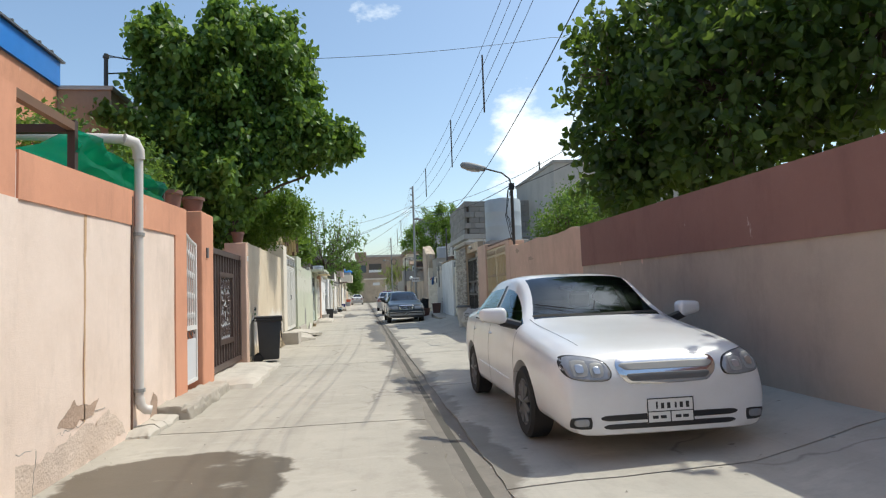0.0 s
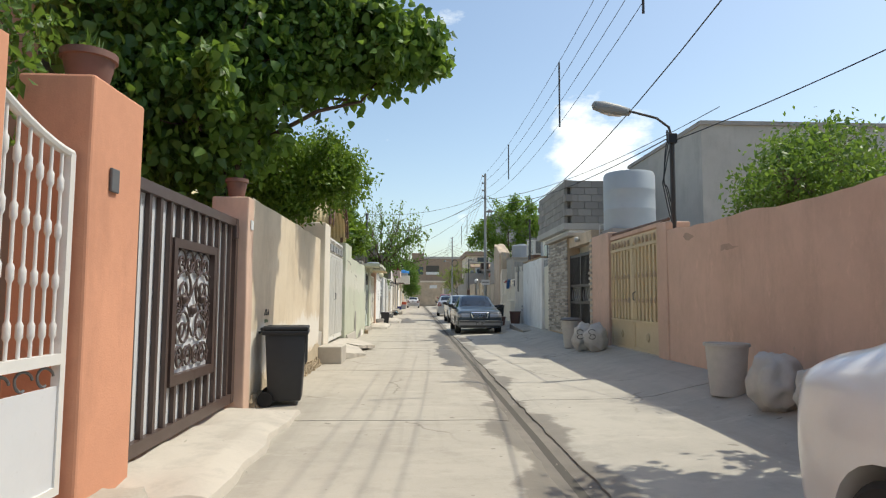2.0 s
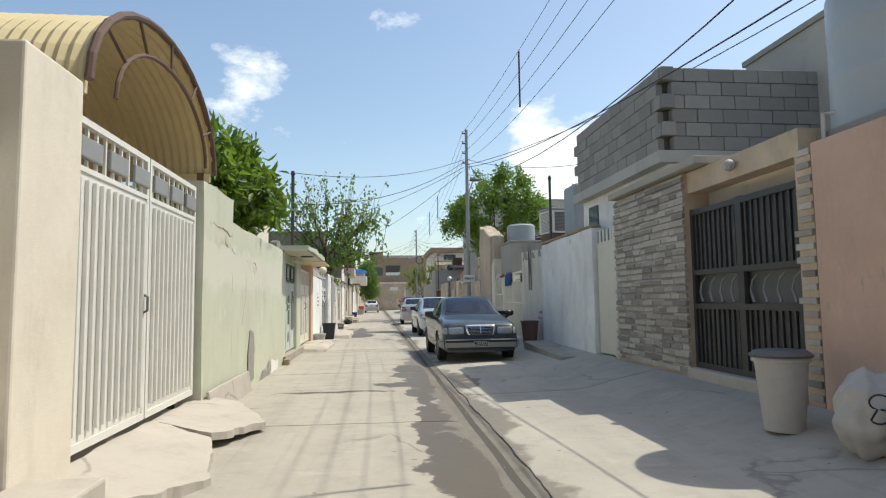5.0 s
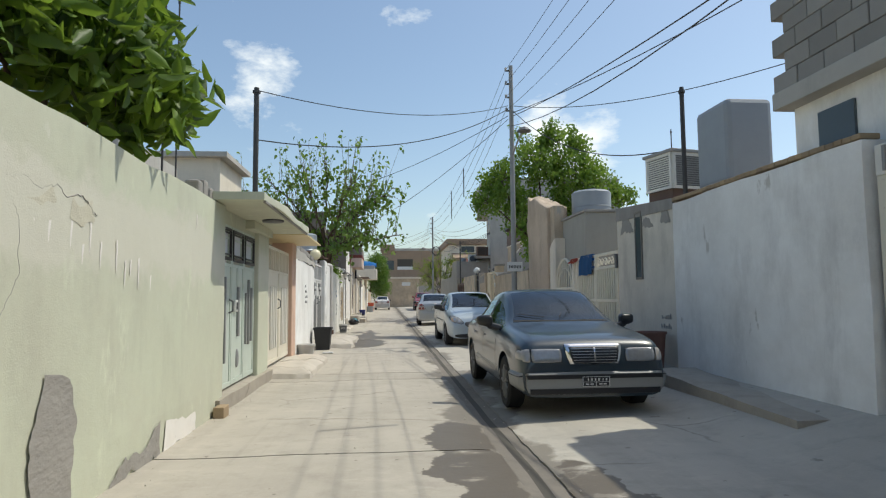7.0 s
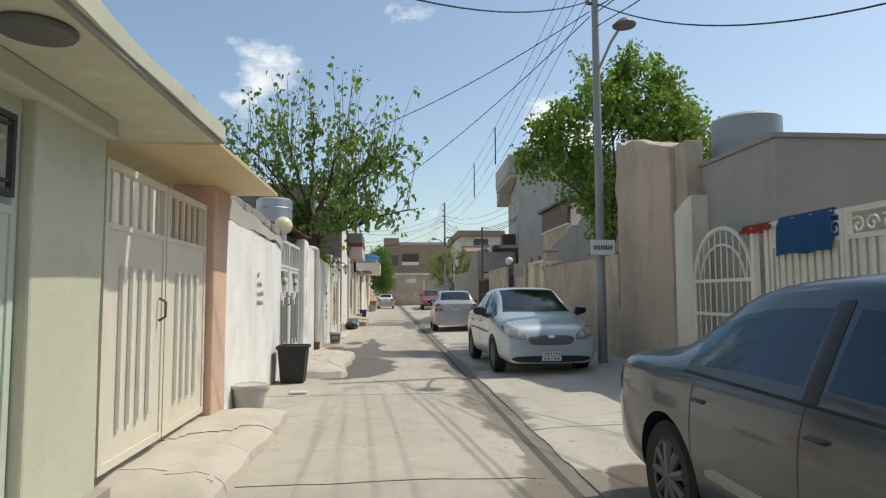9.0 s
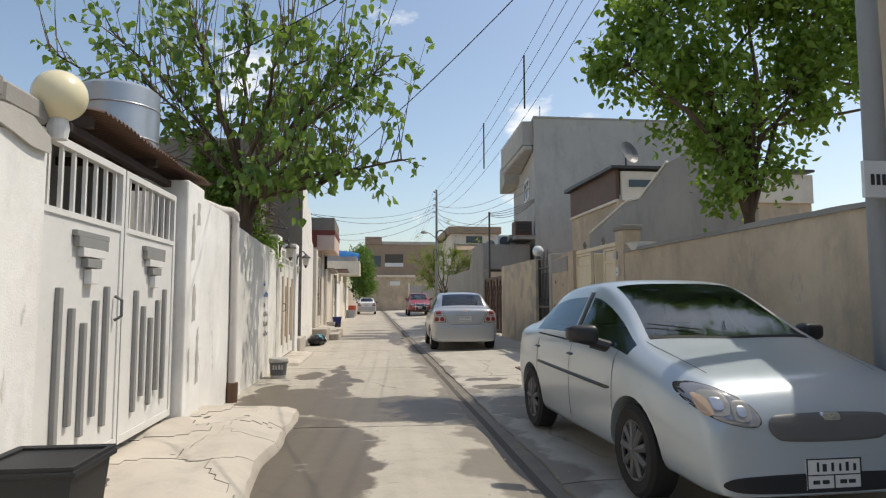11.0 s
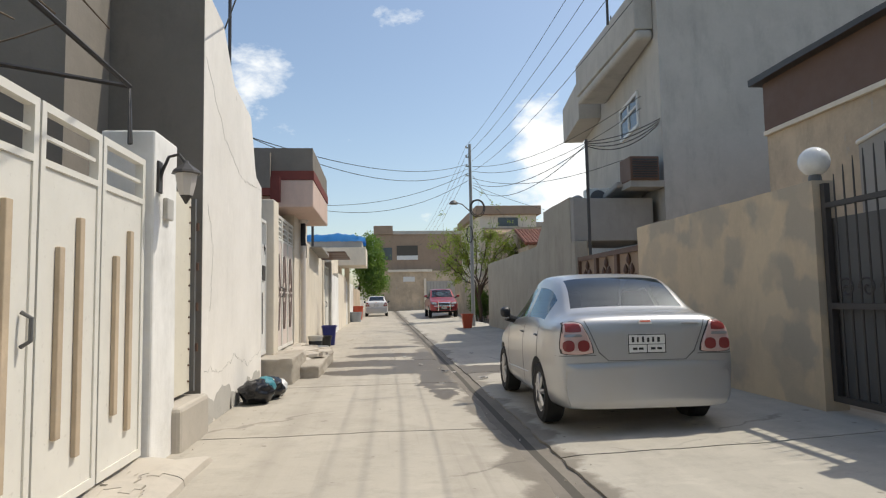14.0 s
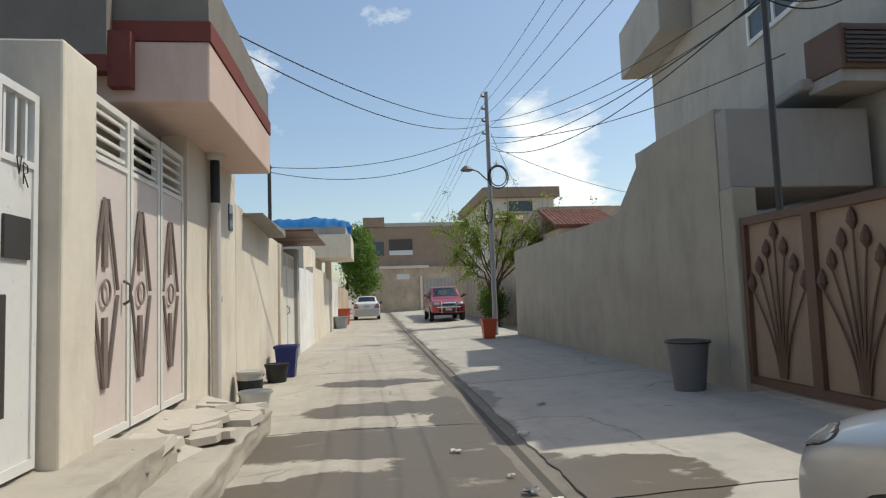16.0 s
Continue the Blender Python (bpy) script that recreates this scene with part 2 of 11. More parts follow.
def concrete(name, base, dark, cracks=True, tyre=0.0, seed=0.0, wet=False):
    m, n, l, b = shader(name)
    co = n.new("ShaderNodeTexCoord")
    shift = n.new("ShaderNodeMapping")
    shift.inputs["Location"].default_value = (seed, seed * 0.7, 0)
    l.new(co.outputs["Object"], shift.inputs["Vector"])
    v = shift.outputs["Vector"]
    info = n.new("ShaderNodeObjectInfo")
    big = noise_node(n, l, v, 0.7, 7.0, 0.68)
    mid = noise_node(n, l, v, 3.4, 8.0, 0.66)
    fine = noise_node(n, l, v, 45.0, 3.0, 0.6)
    c = mix(n, l, times(n, l, ramp(n, l, big, 0.42, 0.7), 0.65), base, dark)
    c = mix(n, l, times(n, l, ramp(n, l, mid, 0.5, 0.78), 0.6), c, scaled(dark, 0.8))
    c = mix(n, l, times(n, l, ramp(n, l, fine, 0.35, 0.8), 0.2), c, scaled(base, 1.2))
    c = mix(n, l, times(n, l, info.outputs["Random"], 0.22), c, scaled(dark, 0.9))
    if tyre:
        lane = noise_node(n, l, v, 1.0, 5.0, 0.6, (1.6, 0.06, 1.0))
        c = mix(n, l, times(n, l, ramp(n, l, lane, 0.5, 0.68), tyre * 0.8), c, scaled(dark, 0.78))
        rub = noise_node(n, l, v, 1.0, 3.0, 0.6, (9.0, 0.16, 1.0))
        worn = ramp(n, l, noise_node(n, l, v, 0.35, 3.0, 0.5), 0.42, 0.62)
        c = mix(n, l, times(n, l, times(n, l, ramp(n, l, rub, 0.58, 0.72), worn), tyre * 0.6), c, scaled(dark, 0.62))
        scuff = noise_node(n, l, v, 1.0, 6.0, 0.7, (0.9, 5.0, 1.0))
        c = mix(n, l, times(n, l, ramp(n, l, scuff, 0.66, 0.72), 0.45), c, scaled(dark, 0.6))
        swept = noise_node(n, l, v, 1.0, 6.0, 0.7, (1.3, 3.2, 1.0))
        c = mix(n, l, times(n, l, ramp(n, l, swept, 0.56, 0.72), 0.5), c, scaled(base, 1.22))
        spot = noise_node(n, l, v, 7.0, 2.0, 0.4)
        c = mix(n, l, times(n, l, ramp(n, l, spot, 0.73, 0.76), 0.6), c, scaled(dark, 0.45))
    hgt = fine
    if cracks:
        warp = n.new("ShaderNodeTexNoise")
        warp.inputs["Scale"].default_value, warp.inputs["Detail"].default_value = 1.6, 5.0
        l.new(v, warp.inputs["Vector"])
        add = n.new("ShaderNodeMix")
        add.data_type = "VECTOR"
        add.inputs["Factor"].default_value = 0.35
        l.new(v, add.inputs["A"])
        l.new(warp.outputs["Color"], add.inputs["B"])
        vo = n.new("ShaderNodeTexVoronoi")
        vo.feature = "DISTANCE_TO_EDGE"
        vo.inputs["Scale"].default_value = 0.42
        l.new(add.outputs["Result"], vo.inputs["Vector"])
        line = ramp(n, l, vo.outputs["Distance"], 0.007, 0.001)
        there = ramp(n, l, noise_node(n, l, v, 0.5, 2.0), 0.5, 0.56)
        line = times(n, l, line, there)
        c = mix(n, l, times(n, l, line, 0.45), c, scaled(dark, 0.35))
    b.inputs["Roughness"].default_value = 0.9
    if wet:
        damp = damp_mask(n, l)
        c = mix(n, l, times(n, l, damp, 0.9), c, (dark[0] * 0.33, dark[1] * 0.29, dark[2] * 0.245))
        r = n.new("ShaderNodeMapRange")
        r.inputs["To Min"].default_value, r.inputs["To Max"].default_value = 0.9, 0.48
        l.new(damp, r.inputs["Value"])
        l.new(r.outputs["Result"], b.inputs["Roughness"])
    l.new(c, b.inputs["Base Color"])
    b.inputs["Specular IOR Level"].default_value = 0.3
    bump(n, l, b, mid, 0.4, 0.01)
    return m


def paint(name, base, rough=0.4, metal=0.0, wear=0.25, rust=(0.16, 0.09, 0.05), coat=0.0):
    m, n, l, b = shader(name)
    co = n.new("ShaderNodeTexCoord")
    v = co.outputs["Object"]
    a = noise_node(n, l, v, 3.0, 6.0, 0.65)
    f = noise_node(n, l, v, 22.0, 5.0, 0.65)
    c = mix(n, l, times(n, l, ramp(n, l, a, 0.4, 0.75), 0.35), base, scaled(base, 0.78))
    c = mix(n, l, times(n, l, ramp(n, l, f, 0.62, 0.74), wear), c, rust)
    l.new(c, b.inputs["Base Color"])
    b.inputs["Metallic"].default_value, b.inputs["Coat Weight"].default_value = metal, coat
    r = n.new("ShaderNodeMapRange")
    r.inputs["To Min"].default_value, r.inputs["To Max"].default_value = rough * 0.8, min(1.0, rough * 1.35)
    l.new(a, r.inputs["Value"])
    l.new(r.outputs["Result"], b.inputs["Roughness"])
    bump(n, l, b, f, 0.12, 0.003)
    return m


def car_paint(name, base, metal=0.3, dust=0.25, rough=0.34):
    m, n, l, b = shader(name)
    co = n.new("ShaderNodeTexCoord")
    v = co.outputs["Object"]
    a = noise_node(n, l, v, 2.2, 6.0, 0.6)
    f = noise_node(n, l, v, 60.0, 4.0, 0.7)
    c = mix(n, l, times(n, l, ramp(n, l, a, 0.4, 0.75), dust), base, (0.42, 0.38, 0.32))
    c = mix(n, l, times(n, l, ramp(n, l, f, 0.5, 0.8), dust * 0.4), c, (0.5, 0.46, 0.4))
    l.new(c, b.inputs["Base Color"])
    b.inputs["Metallic"].default_value, b.inputs["Roughness"].default_value = metal, rough
    b.inputs["Coat Weight"].default_value, b.inputs["Coat Roughness"].default_value = 0.7, 0.06
    return m


def leafy(name, a, b2, rough=0.5):
    m, n, l, b = shader(name)
    g = n.new("ShaderNodeNewGeometry")
    c = mix(n, l, g.outputs["Random Per Island"], a, b2)
    l.new(c, b.inputs["Base Color"])
    b.inputs["Roughness"].default_value = rough
    t = n.new("ShaderNodeBsdfTranslucent")
    l.new(mix(n, l, 0.5, c, (0.35, 0.5, 0.06)), t.inputs["Color"])
    s = n.new("ShaderNodeMixShader")
    s.inputs["Fac"].default_value = 0.42
    out = n["Material Output"]
    l.new(b.outputs["BSDF"], s.inputs[1])
    l.new(t.outputs["BSDF"], s.inputs[2])
    l.new(s.outputs["Shader"], out.inputs["Surface"])
    return m


def plain(name, base, rough=0.5, metal=0.0, grain=30.0, vary=0.25):
    m, n, l, b = shader(name)
    co = n.new("ShaderNodeTexCoord")
    f = noise_node(n, l, co.outputs["Object"], grain, 4.0, 0.6)
    l.new(mix(n, l, times(n, l, f, vary * 1.6), base, scaled(base, 0.55)), b.inputs["Base Color"])
    b.inputs["Roughness"].default_value, b.inputs["Metallic"].default_value = rough, metal
    bump(n, l, b, f, 0.1, 0.003)
    return m


def glass(name, tint, rough=0.02, through_it=0.85):
    m, n, l, b = shader(name)
    b.inputs["Base Color"].default_value = rgb(tint)
    b.inputs["Roughness"].default_value, b.inputs["Transmission Weight"].default_value = rough, through_it
    b.inputs["IOR"].default_value = 1.35
    return m


def blocks_mat(name, base, dark):
    m, n, l, b = shader(name)
    info = n.new("ShaderNodeObjectInfo")
    co = n.new("ShaderNodeTexCoord")
    f = noise_node(n, l, co.outputs["Object"], 8.0, 6.0, 0.65)
    geo = n.new("ShaderNodeNewGeometry")
    both = n.new("ShaderNodeMath")
    both.operation = "ADD"
    l.new(info.outputs["Random"], both.inputs[0])
    l.new(geo.outputs["Random Per Island"], both.inputs[1])
    part_of = n.new("ShaderNodeMath")
    part_of.operation = "FRACT"
    l.new(both.outputs[0], part_of.inputs[0])
    c = mix(n, l, part_of.outputs[0], base, dark)
    c = mix(n, l, times(n, l, f, 0.5), c, scaled(dark, 0.8))
    l.new(c, b.inputs["Base Color"])
    b.inputs["Roughness"].default_value = 0.92
    bump(n, l, b, noise_node(n, l, co.outputs["Object"], 40.0, 4.0), 0.4, 0.006)
    return m


M = {
    "peach": plaster("peach_render", (0.80, 0.655, 0.56), (0.68, 0.53, 0.43), 0.65, seed=1.0, streaks=0.36, dabs=0.25),
    "orange": plaster("orange_render", (0.66, 0.32, 0.20), (0.54, 0.26, 0.165), 0.65, seed=2.0, dabs=0.3, patches=0.16, patch=(0.70, 0.44, 0.33)),
    "salmon": plaster("salmon_render", (0.655, 0.455, 0.35), (0.52, 0.36, 0.275), 0.8, seed=3.0, dabs=0.55, patches=0.2, patch=(0.5, 0.38, 0.30)),
    "maroon": plaster("maroon_render", (0.27, 0.15, 0.125), (0.22, 0.12, 0.10), 0.5, seed=4.0, patches=0.12, patch=(0.55, 0.45, 0.4)),
    "dusky": plaster("dusky_render", (0.47, 0.40, 0.33), (0.37, 0.31, 0.26), 0.7, seed=5.0),
    "beige": plaster("beige_render", (0.70, 0.60, 0.46), (0.58, 0.46, 0.32), 0.75, seed=6.0, streaks=0.4, dabs=0.3, patches=0.12, patch=(0.72, 0.65, 0.55), salt=(0.36, 0.86, (0.78, 0.735, 0.665))),
    "cream": plaster("cream_render", (0.73, 0.66, 0.55), (0.60, 0.53, 0.43), 0.6, seed=7.0),
    "green": plaster("pale_green_render", (0.545, 0.565, 0.435), (0.52, 0.50, 0.40), 0.7, seed=8.0, streaks=0.3, dabs=0.6, patches=0.16, patch=(0.63, 0.62, 0.52), salt=(1.55, 2.05, (0.64, 0.615, 0.52))),
    "green_bare": plaster("sandy_undercoat", (0.56, 0.53, 0.42), (0.47, 0.43, 0.34), 0.7, seed=39.0, dabs=0.5, relief=0.5),
    "white": plaster("white_render", (0.85, 0.84, 0.81), (0.62, 0.595, 0.55), 0.6, seed=9.0, streaks=0.36, dabs=0.3, patches=0.13, patch=(0.52, 0.49, 0.44)),
    "chalk": plaster("chalky_white_render", (0.80, 0.765, 0.71), (0.66, 0.62, 0.56), 0.5, seed=29.0, streaks=0.16, dabs=0.25, patches=0.06, patch=(0.60, 0.57, 0.52)),
    # real weathering, with heavier dark streaks painted in for leaf shadows
    "mottled": plaster("weathered_leaf_shadow_render", (0.80, 0.785, 0.735), (0.54, 0.52, 0.47), 0.75, seed=10.0, streaks=0.9, dabs=0.5, patches=0.12, patch=(0.42, 0.40, 0.36)),
    "grey": plaster("grey_cement_render", (0.36, 0.34, 0.31), (0.27, 0.255, 0.235), 0.6, seed=11.0),
    "lgrey": plaster("light_grey_render", (0.46, 0.44, 0.40), (0.36, 0.34, 0.31), 0.6, seed=12.0),
    "sand": plaster("sand_stone_render", (0.60, 0.48, 0.345), (0.37, 0.30, 0.225), 0.95, seed=13.0, streaks=0.4, dabs=0.35, patches=0.3, patch=(0.41, 0.37, 0.32)),
    "brownish": plaster("brown_render", (0.34, 0.25, 0.18), (0.27, 0.2, 0.15), 0.6, seed=14.0),
    "pinkish": plaster("pink_render", (0.66, 0.50, 0.42), (0.55, 0.42, 0.36), 0.5, seed=15.0),
    "putty": plaster("putty_render", (0.70, 0.645, 0.55), (0.54, 0.49, 0.41), 0.7, seed=33.0, streaks=0.5, patches=0.1, patch=(0.42, 0.38, 0.33)),
    "umber": plaster("umber_grey_render", (0.40, 0.365, 0.30), (0.31, 0.28, 0.23), 0.7, seed=34.0, streaks=0.35, dabs=0.2),
    "shedgrey": plaster("smooth_grey_render", (0.34, 0.325, 0.285), (0.28, 0.27, 0.24), 0.4, seed=35.0, streaks=0.2),
    "flaky": plaster("flaking_sand_render", (0.56, 0.45, 0.34), (0.42, 0.33, 0.25), 0.9, seed=36.0, streaks=0.5, patches=0.36, patch=(0.40, 0.35, 0.29), relief=0.6),
    "blotched": plaster("blotched_stone_render", (0.64, 0.51, 0.345), (0.48, 0.39, 0.28), 0.6, seed=37.0, streaks=0.25, cells=(2.6, (0.40, 0.35, 0.28)), relief=0.4),
    "darkred": plaster("dark_red_render", (0.2, 0.06, 0.05), (0.14, 0.05, 0.045), 0.5, seed=16.0),
    "scar": plaster("crumbled_render", (0.50, 0.36, 0.27), (0.36, 0.26, 0.20), 0.7, seed=21.0, grain=30.0, relief=1.0),
    "scar_peach": plaster("crumbled_peach_render", (0.68, 0.56, 0.47), (0.50, 0.38, 0.30), 0.8, seed=38.0, grain=40.0, relief=0.8, dabs=0.4, patches=0.2, patch=(0.42, 0.33, 0.27)),
    "scar_sand": plaster("crumbled_sandy_render", (0.50, 0.41, 0.29), (0.36, 0.29, 0.20), 0.8, seed=24.0, grain=30.0, relief=1.0, dabs=0.4),
    "rustrun": plaster("rusty_run", (0.60, 0.40, 0.24), (0.50, 0.31, 0.18), 0.6, seed=22.0),
    "bare": plaster("bare_cement", (0.33, 0.31, 0.28), (0.24, 0.225, 0.205), 0.6, seed=17.0, grain=25.0, relief=0.9),
    "slab": concrete("road_concrete", (0.455, 0.415, 0.35), (0.33, 0.298, 0.25), tyre=0.42, wet=True),
    "slab2": concrete("side_concrete", (0.49, 0.455, 0.39), (0.36, 0.33, 0.285), tyre=0.34, seed=4.0, wet=True),
    "gutter": concrete("gutter_concrete", (0.24, 0.213, 0.18), (0.14, 0.126, 0.107), cracks=False, seed=9.0),
    "step": concrete("step_concrete", (0.52, 0.47, 0.40), (0.38, 0.345, 0.30), seed=6.0),
    "oldstep": concrete("old_step_concrete", (0.44, 0.395, 0.33), (0.28, 0.25, 0.21), seed=16.0),
    "dirt": concrete("dry_ground", (0.42, 0.36, 0.28), (0.33, 0.28, 0.22), cracks=False, seed=2.0),
    # dirt in joints and cracks; also the painted shade of the far loggia
    "joint": plain("joint_dirt_and_recess_shade", (0.10, 0.09, 0.075), 0.95),
    "brown_paint": paint("brown_gate_paint", (0.075, 0.048, 0.04), 0.35, wear=0.15),
    "white_paint": paint("white_gate_paint", (0.74, 0.73, 0.70), 0.42, wear=0.25),
    "offwhite_paint": paint("offwhite_gate_paint", (0.76, 0.735, 0.67), 0.45, wear=0.2),
    "tan_paint": paint("faded_tan_gate_paint", (0.72, 0.61, 0.43), 0.5, wear=0.25),
    "blue_spray": plain("faded_blue_spray_paint", (0.13, 0.24, 0.42), 0.8),
    "green_spray": plain("green_spray_paint", (0.16, 0.24, 0.14), 0.8),
    "rust_spray": plain("red_brown_spray_paint", (0.24, 0.14, 0.10), 0.8),
    "cream_paint": paint("cream_gate_paint", (0.74, 0.69, 0.57), 0.45, wear=0.3),
    "yellow_paint": paint("yellow_gate_paint", (0.58, 0.47, 0.29), 0.45, wear=0.3),
    "mint_paint": paint("mint_gate_paint", (0.58, 0.64, 0.56), 0.4, wear=0.2),
    "pink_paint": paint("pink_gate_paint", (0.70, 0.60, 0.54), 0.45, wear=0.2),
    "dark_iron": paint("dark_iron_paint", (0.05, 0.045, 0.042), 0.45, wear=0.35),
    "grey_paint": paint("grey_paint", (0.28, 0.28, 0.27), 0.45, wear=0.2),
    "greydk_paint": paint("dark_grey_paint", (0.12, 0.12, 0.12), 0.45, wear=0.2),
    "rust_brown": paint("rust_brown_paint", (0.13, 0.07, 0.045), 0.55, wear=0.5),
    "white_sheet": paint("white_sheet_metal", (0.66, 0.67, 0.69), 0.4, wear=0.12),
    "pvc": plain("white_pvc", (0.68, 0.63, 0.58), 0.45, grain=8.0),
    "zinc": paint("galvanised_steel", (0.50, 0.52, 0.54), 0.38, metal=0.85, wear=0.1),
    "tank_grey": paint("grey_tank_paint", (0.30, 0.32, 0.34), 0.45, wear=0.12),
    "tank_blue": paint("pale_blue_grey_tank_paint", (0.40, 0.44, 0.47), 0.42, wear=0.06),
    "corrug": paint("yellow_corrugated_sheet", (0.62, 0.50, 0.27), 0.5, wear=0.25),
    "blue_sheet": paint("blue_sheet_metal", (0.03, 0.20, 0.60), 0.4, wear=0.08),
    "tarp": plain("blue_tarpaulin", (0.03, 0.28, 0.66), 0.45, grain=6.0),
    "cable": plain("black_cable", (0.015, 0.015, 0.016), 0.5),
    "black_plastic": plain("black_plastic", (0.014, 0.015, 0.017), 0.55),
    "char_plastic": plain("charcoal_plastic", (0.035, 0.037, 0.04), 0.55, grain=8.0, vary=0.4),
    "grey_plastic": plain("grey_plastic", (0.15, 0.15, 0.155), 0.5),
    "blue_plastic": plain("blue_plastic", (0.025, 0.035, 0.19), 0.4),
    "red_plastic": plain("red_plastic", (0.50, 0.085, 0.035), 0.45),
    "white_plastic": plain("white_plastic", (0.54, 0.52, 0.48), 0.5, grain=9.0, vary=0.4),
    "bag": plain("black_bin_bag", (0.012, 0.012, 0.014), 0.22),
    "tealbag": plain("teal_plastic_bag", (0.06, 0.25, 0.3), 0.3),
    "whitebag": plain("white_plastic_bag", (0.7, 0.7, 0.7), 0.35),
    "clay": plain("brown_flower_pot", (0.20, 0.10, 0.075), 0.6),
    "bark": plaster("bark", (0.12, 0.085, 0.06), (0.07, 0.05, 0.035), 0.7, seed=20.0, grain=30.0, relief=1.0),
    "twig": plain("twig_bark", (0.15, 0.11, 0.075), 0.8),
    "leaf_mul": leafy("mulberry_leaf", (0.03, 0.09, 0.02), (0.15, 0.27, 0.05)),
    "leaf_dark": leafy("dark_green_leaf", (0.016, 0.045, 0.012), (0.05, 0.10, 0.02)),
    "leaf_bright": leafy("bright_green_leaf", (0.06, 0.14, 0.015), (0.14, 0.24, 0.03)),
    "leaf_loquat": leafy("broad_glossy_leaf", (0.018, 0.055, 0.012), (0.20, 0.32, 0.035), 0.5),
    "leaf_lime": leafy("lime_green_leaf", (0.08, 0.17, 0.02), (0.22, 0.34, 0.06)),
    "leaf_fig": leafy("spring_leaf", (0.07, 0.15, 0.03), (0.17, 0.27, 0.07)),
    "leaf_yellow": leafy("yellow_green_leaf", (0.17, 0.23, 0.03), (0.32, 0.36, 0.07)),
    "rubber": plain("tyre_rubber", (0.022, 0.021, 0.02), 0.85),
    "alloy": plain("silver_alloy", (0.55, 0.55, 0.56), 0.3, 0.9, vary=0.1),
    "chrome": plain("chrome", (0.75, 0.75, 0.76), 0.12, 1.0, vary=0.05),
    "trim": plain("black_car_trim", (0.02, 0.02, 0.022), 0.4),
    "seat": plain("dark_seat_cloth", (0.075, 0.075, 0.08), 0.9),
    "lens": plain("clear_lamp_lens", (0.36, 0.37, 0.39), 0.08, 0.3, grain=22.0, vary=0.5),
    "tail_red": plain("dark_red_lamp_lens", (0.24, 0.045, 0.045), 0.12, grain=14.0, vary=0.3),
    "clear_ind": plain("clear_indicator_lens", (0.46, 0.44, 0.42), 0.1, 0.2, grain=22.0, vary=0.4),
    "tail_clear": plain("pink_clear_lamp_lens", (0.62, 0.45, 0.43), 0.1, 0.2, grain=18.0, vary=0.35),
    "dkcement": plaster("dark_bare_cement", (0.235, 0.21, 0.18), (0.165, 0.15, 0.13), 0.6, seed=18.0, grain=25.0),
    "ornament": paint("brown_ornament_paint", (0.23, 0.175, 0.15), 0.5, wear=0.2),
    "ornament_tan": paint("worn_tan_ornament_paint", (0.46, 0.36, 0.22), 0.5, wear=0.35),
    "amber": plain("amber_lens", (0.55, 0.40, 0.28), 0.12),
    "red_lens": plain("red_lamp_lens", (0.42, 0.02, 0.025), 0.1),
    "plate": plain("number_plate", (0.72, 0.72, 0.70), 0.4, vary=0.1),
    "plate_dark": plain("dark_number_plate", (0.03, 0.03, 0.032), 0.4),
    "ink": plain("black_marking", (0.03, 0.03, 0.03), 0.7),
    "spray": plain("grey_spray_paint", (0.36, 0.35, 0.33), 0.8),
    "car_white": car_paint("white_car_paint", (0.72, 0.72, 0.72), 0.0, 0.2),
    "car_silver": car_paint("silver_car_paint", (0.45, 0.46, 0.475), 0.6, 0.26),
    "car_ice": car_paint("ice_silver_car_paint", (0.44, 0.50, 0.54), 0.3, 0.05),
    "car_dark": car_paint("dark_blue_grey_car_paint", (0.010, 0.026, 0.042), 0.0, 0.05, 0.36),
    "car_red": car_paint("red_car_paint", (0.32, 0.02, 0.03), 0.2, 0.15),
        "pane": glass("window_glass", (0.12, 0.15, 0.17), 0.05, 0.35),
    "opal": plain("cream_opal_globe", (0.80, 0.72, 0.48), 0.25, vary=0.08),
    "opal_white": plain("white_opal_globe", (0.80, 0.80, 0.78), 0.12, vary=0.3),
    "stone": blocks_mat("split_stone", (0.66, 0.61, 0.53), (0.25, 0.225, 0.195)),
    "block": blocks_mat("cement_block", (0.36, 0.34, 0.31), (0.25, 0.235, 0.215)),
    "brick": blocks_mat("yellow_brick", (0.46, 0.34, 0.2), (0.3, 0.22, 0.14)),
    "tilered": blocks_mat("red_roof_tile", (0.25, 0.10, 0.07), (0.16, 0.07, 0.05)),
    "cloth_blue": plain("blue_cloth", (0.05, 0.16, 0.36), 0.9),
    "cloth_red": plain("red_cloth", (0.5, 0.09, 0.05), 0.9),
    "dark_wood": plain("dark_stained_timber", (0.055, 0.035, 0.028), 0.75, grain=12.0),
    "wood": plain("weathered_wood", (0.18, 0.10, 0.06), 0.8, grain=12.0),
}


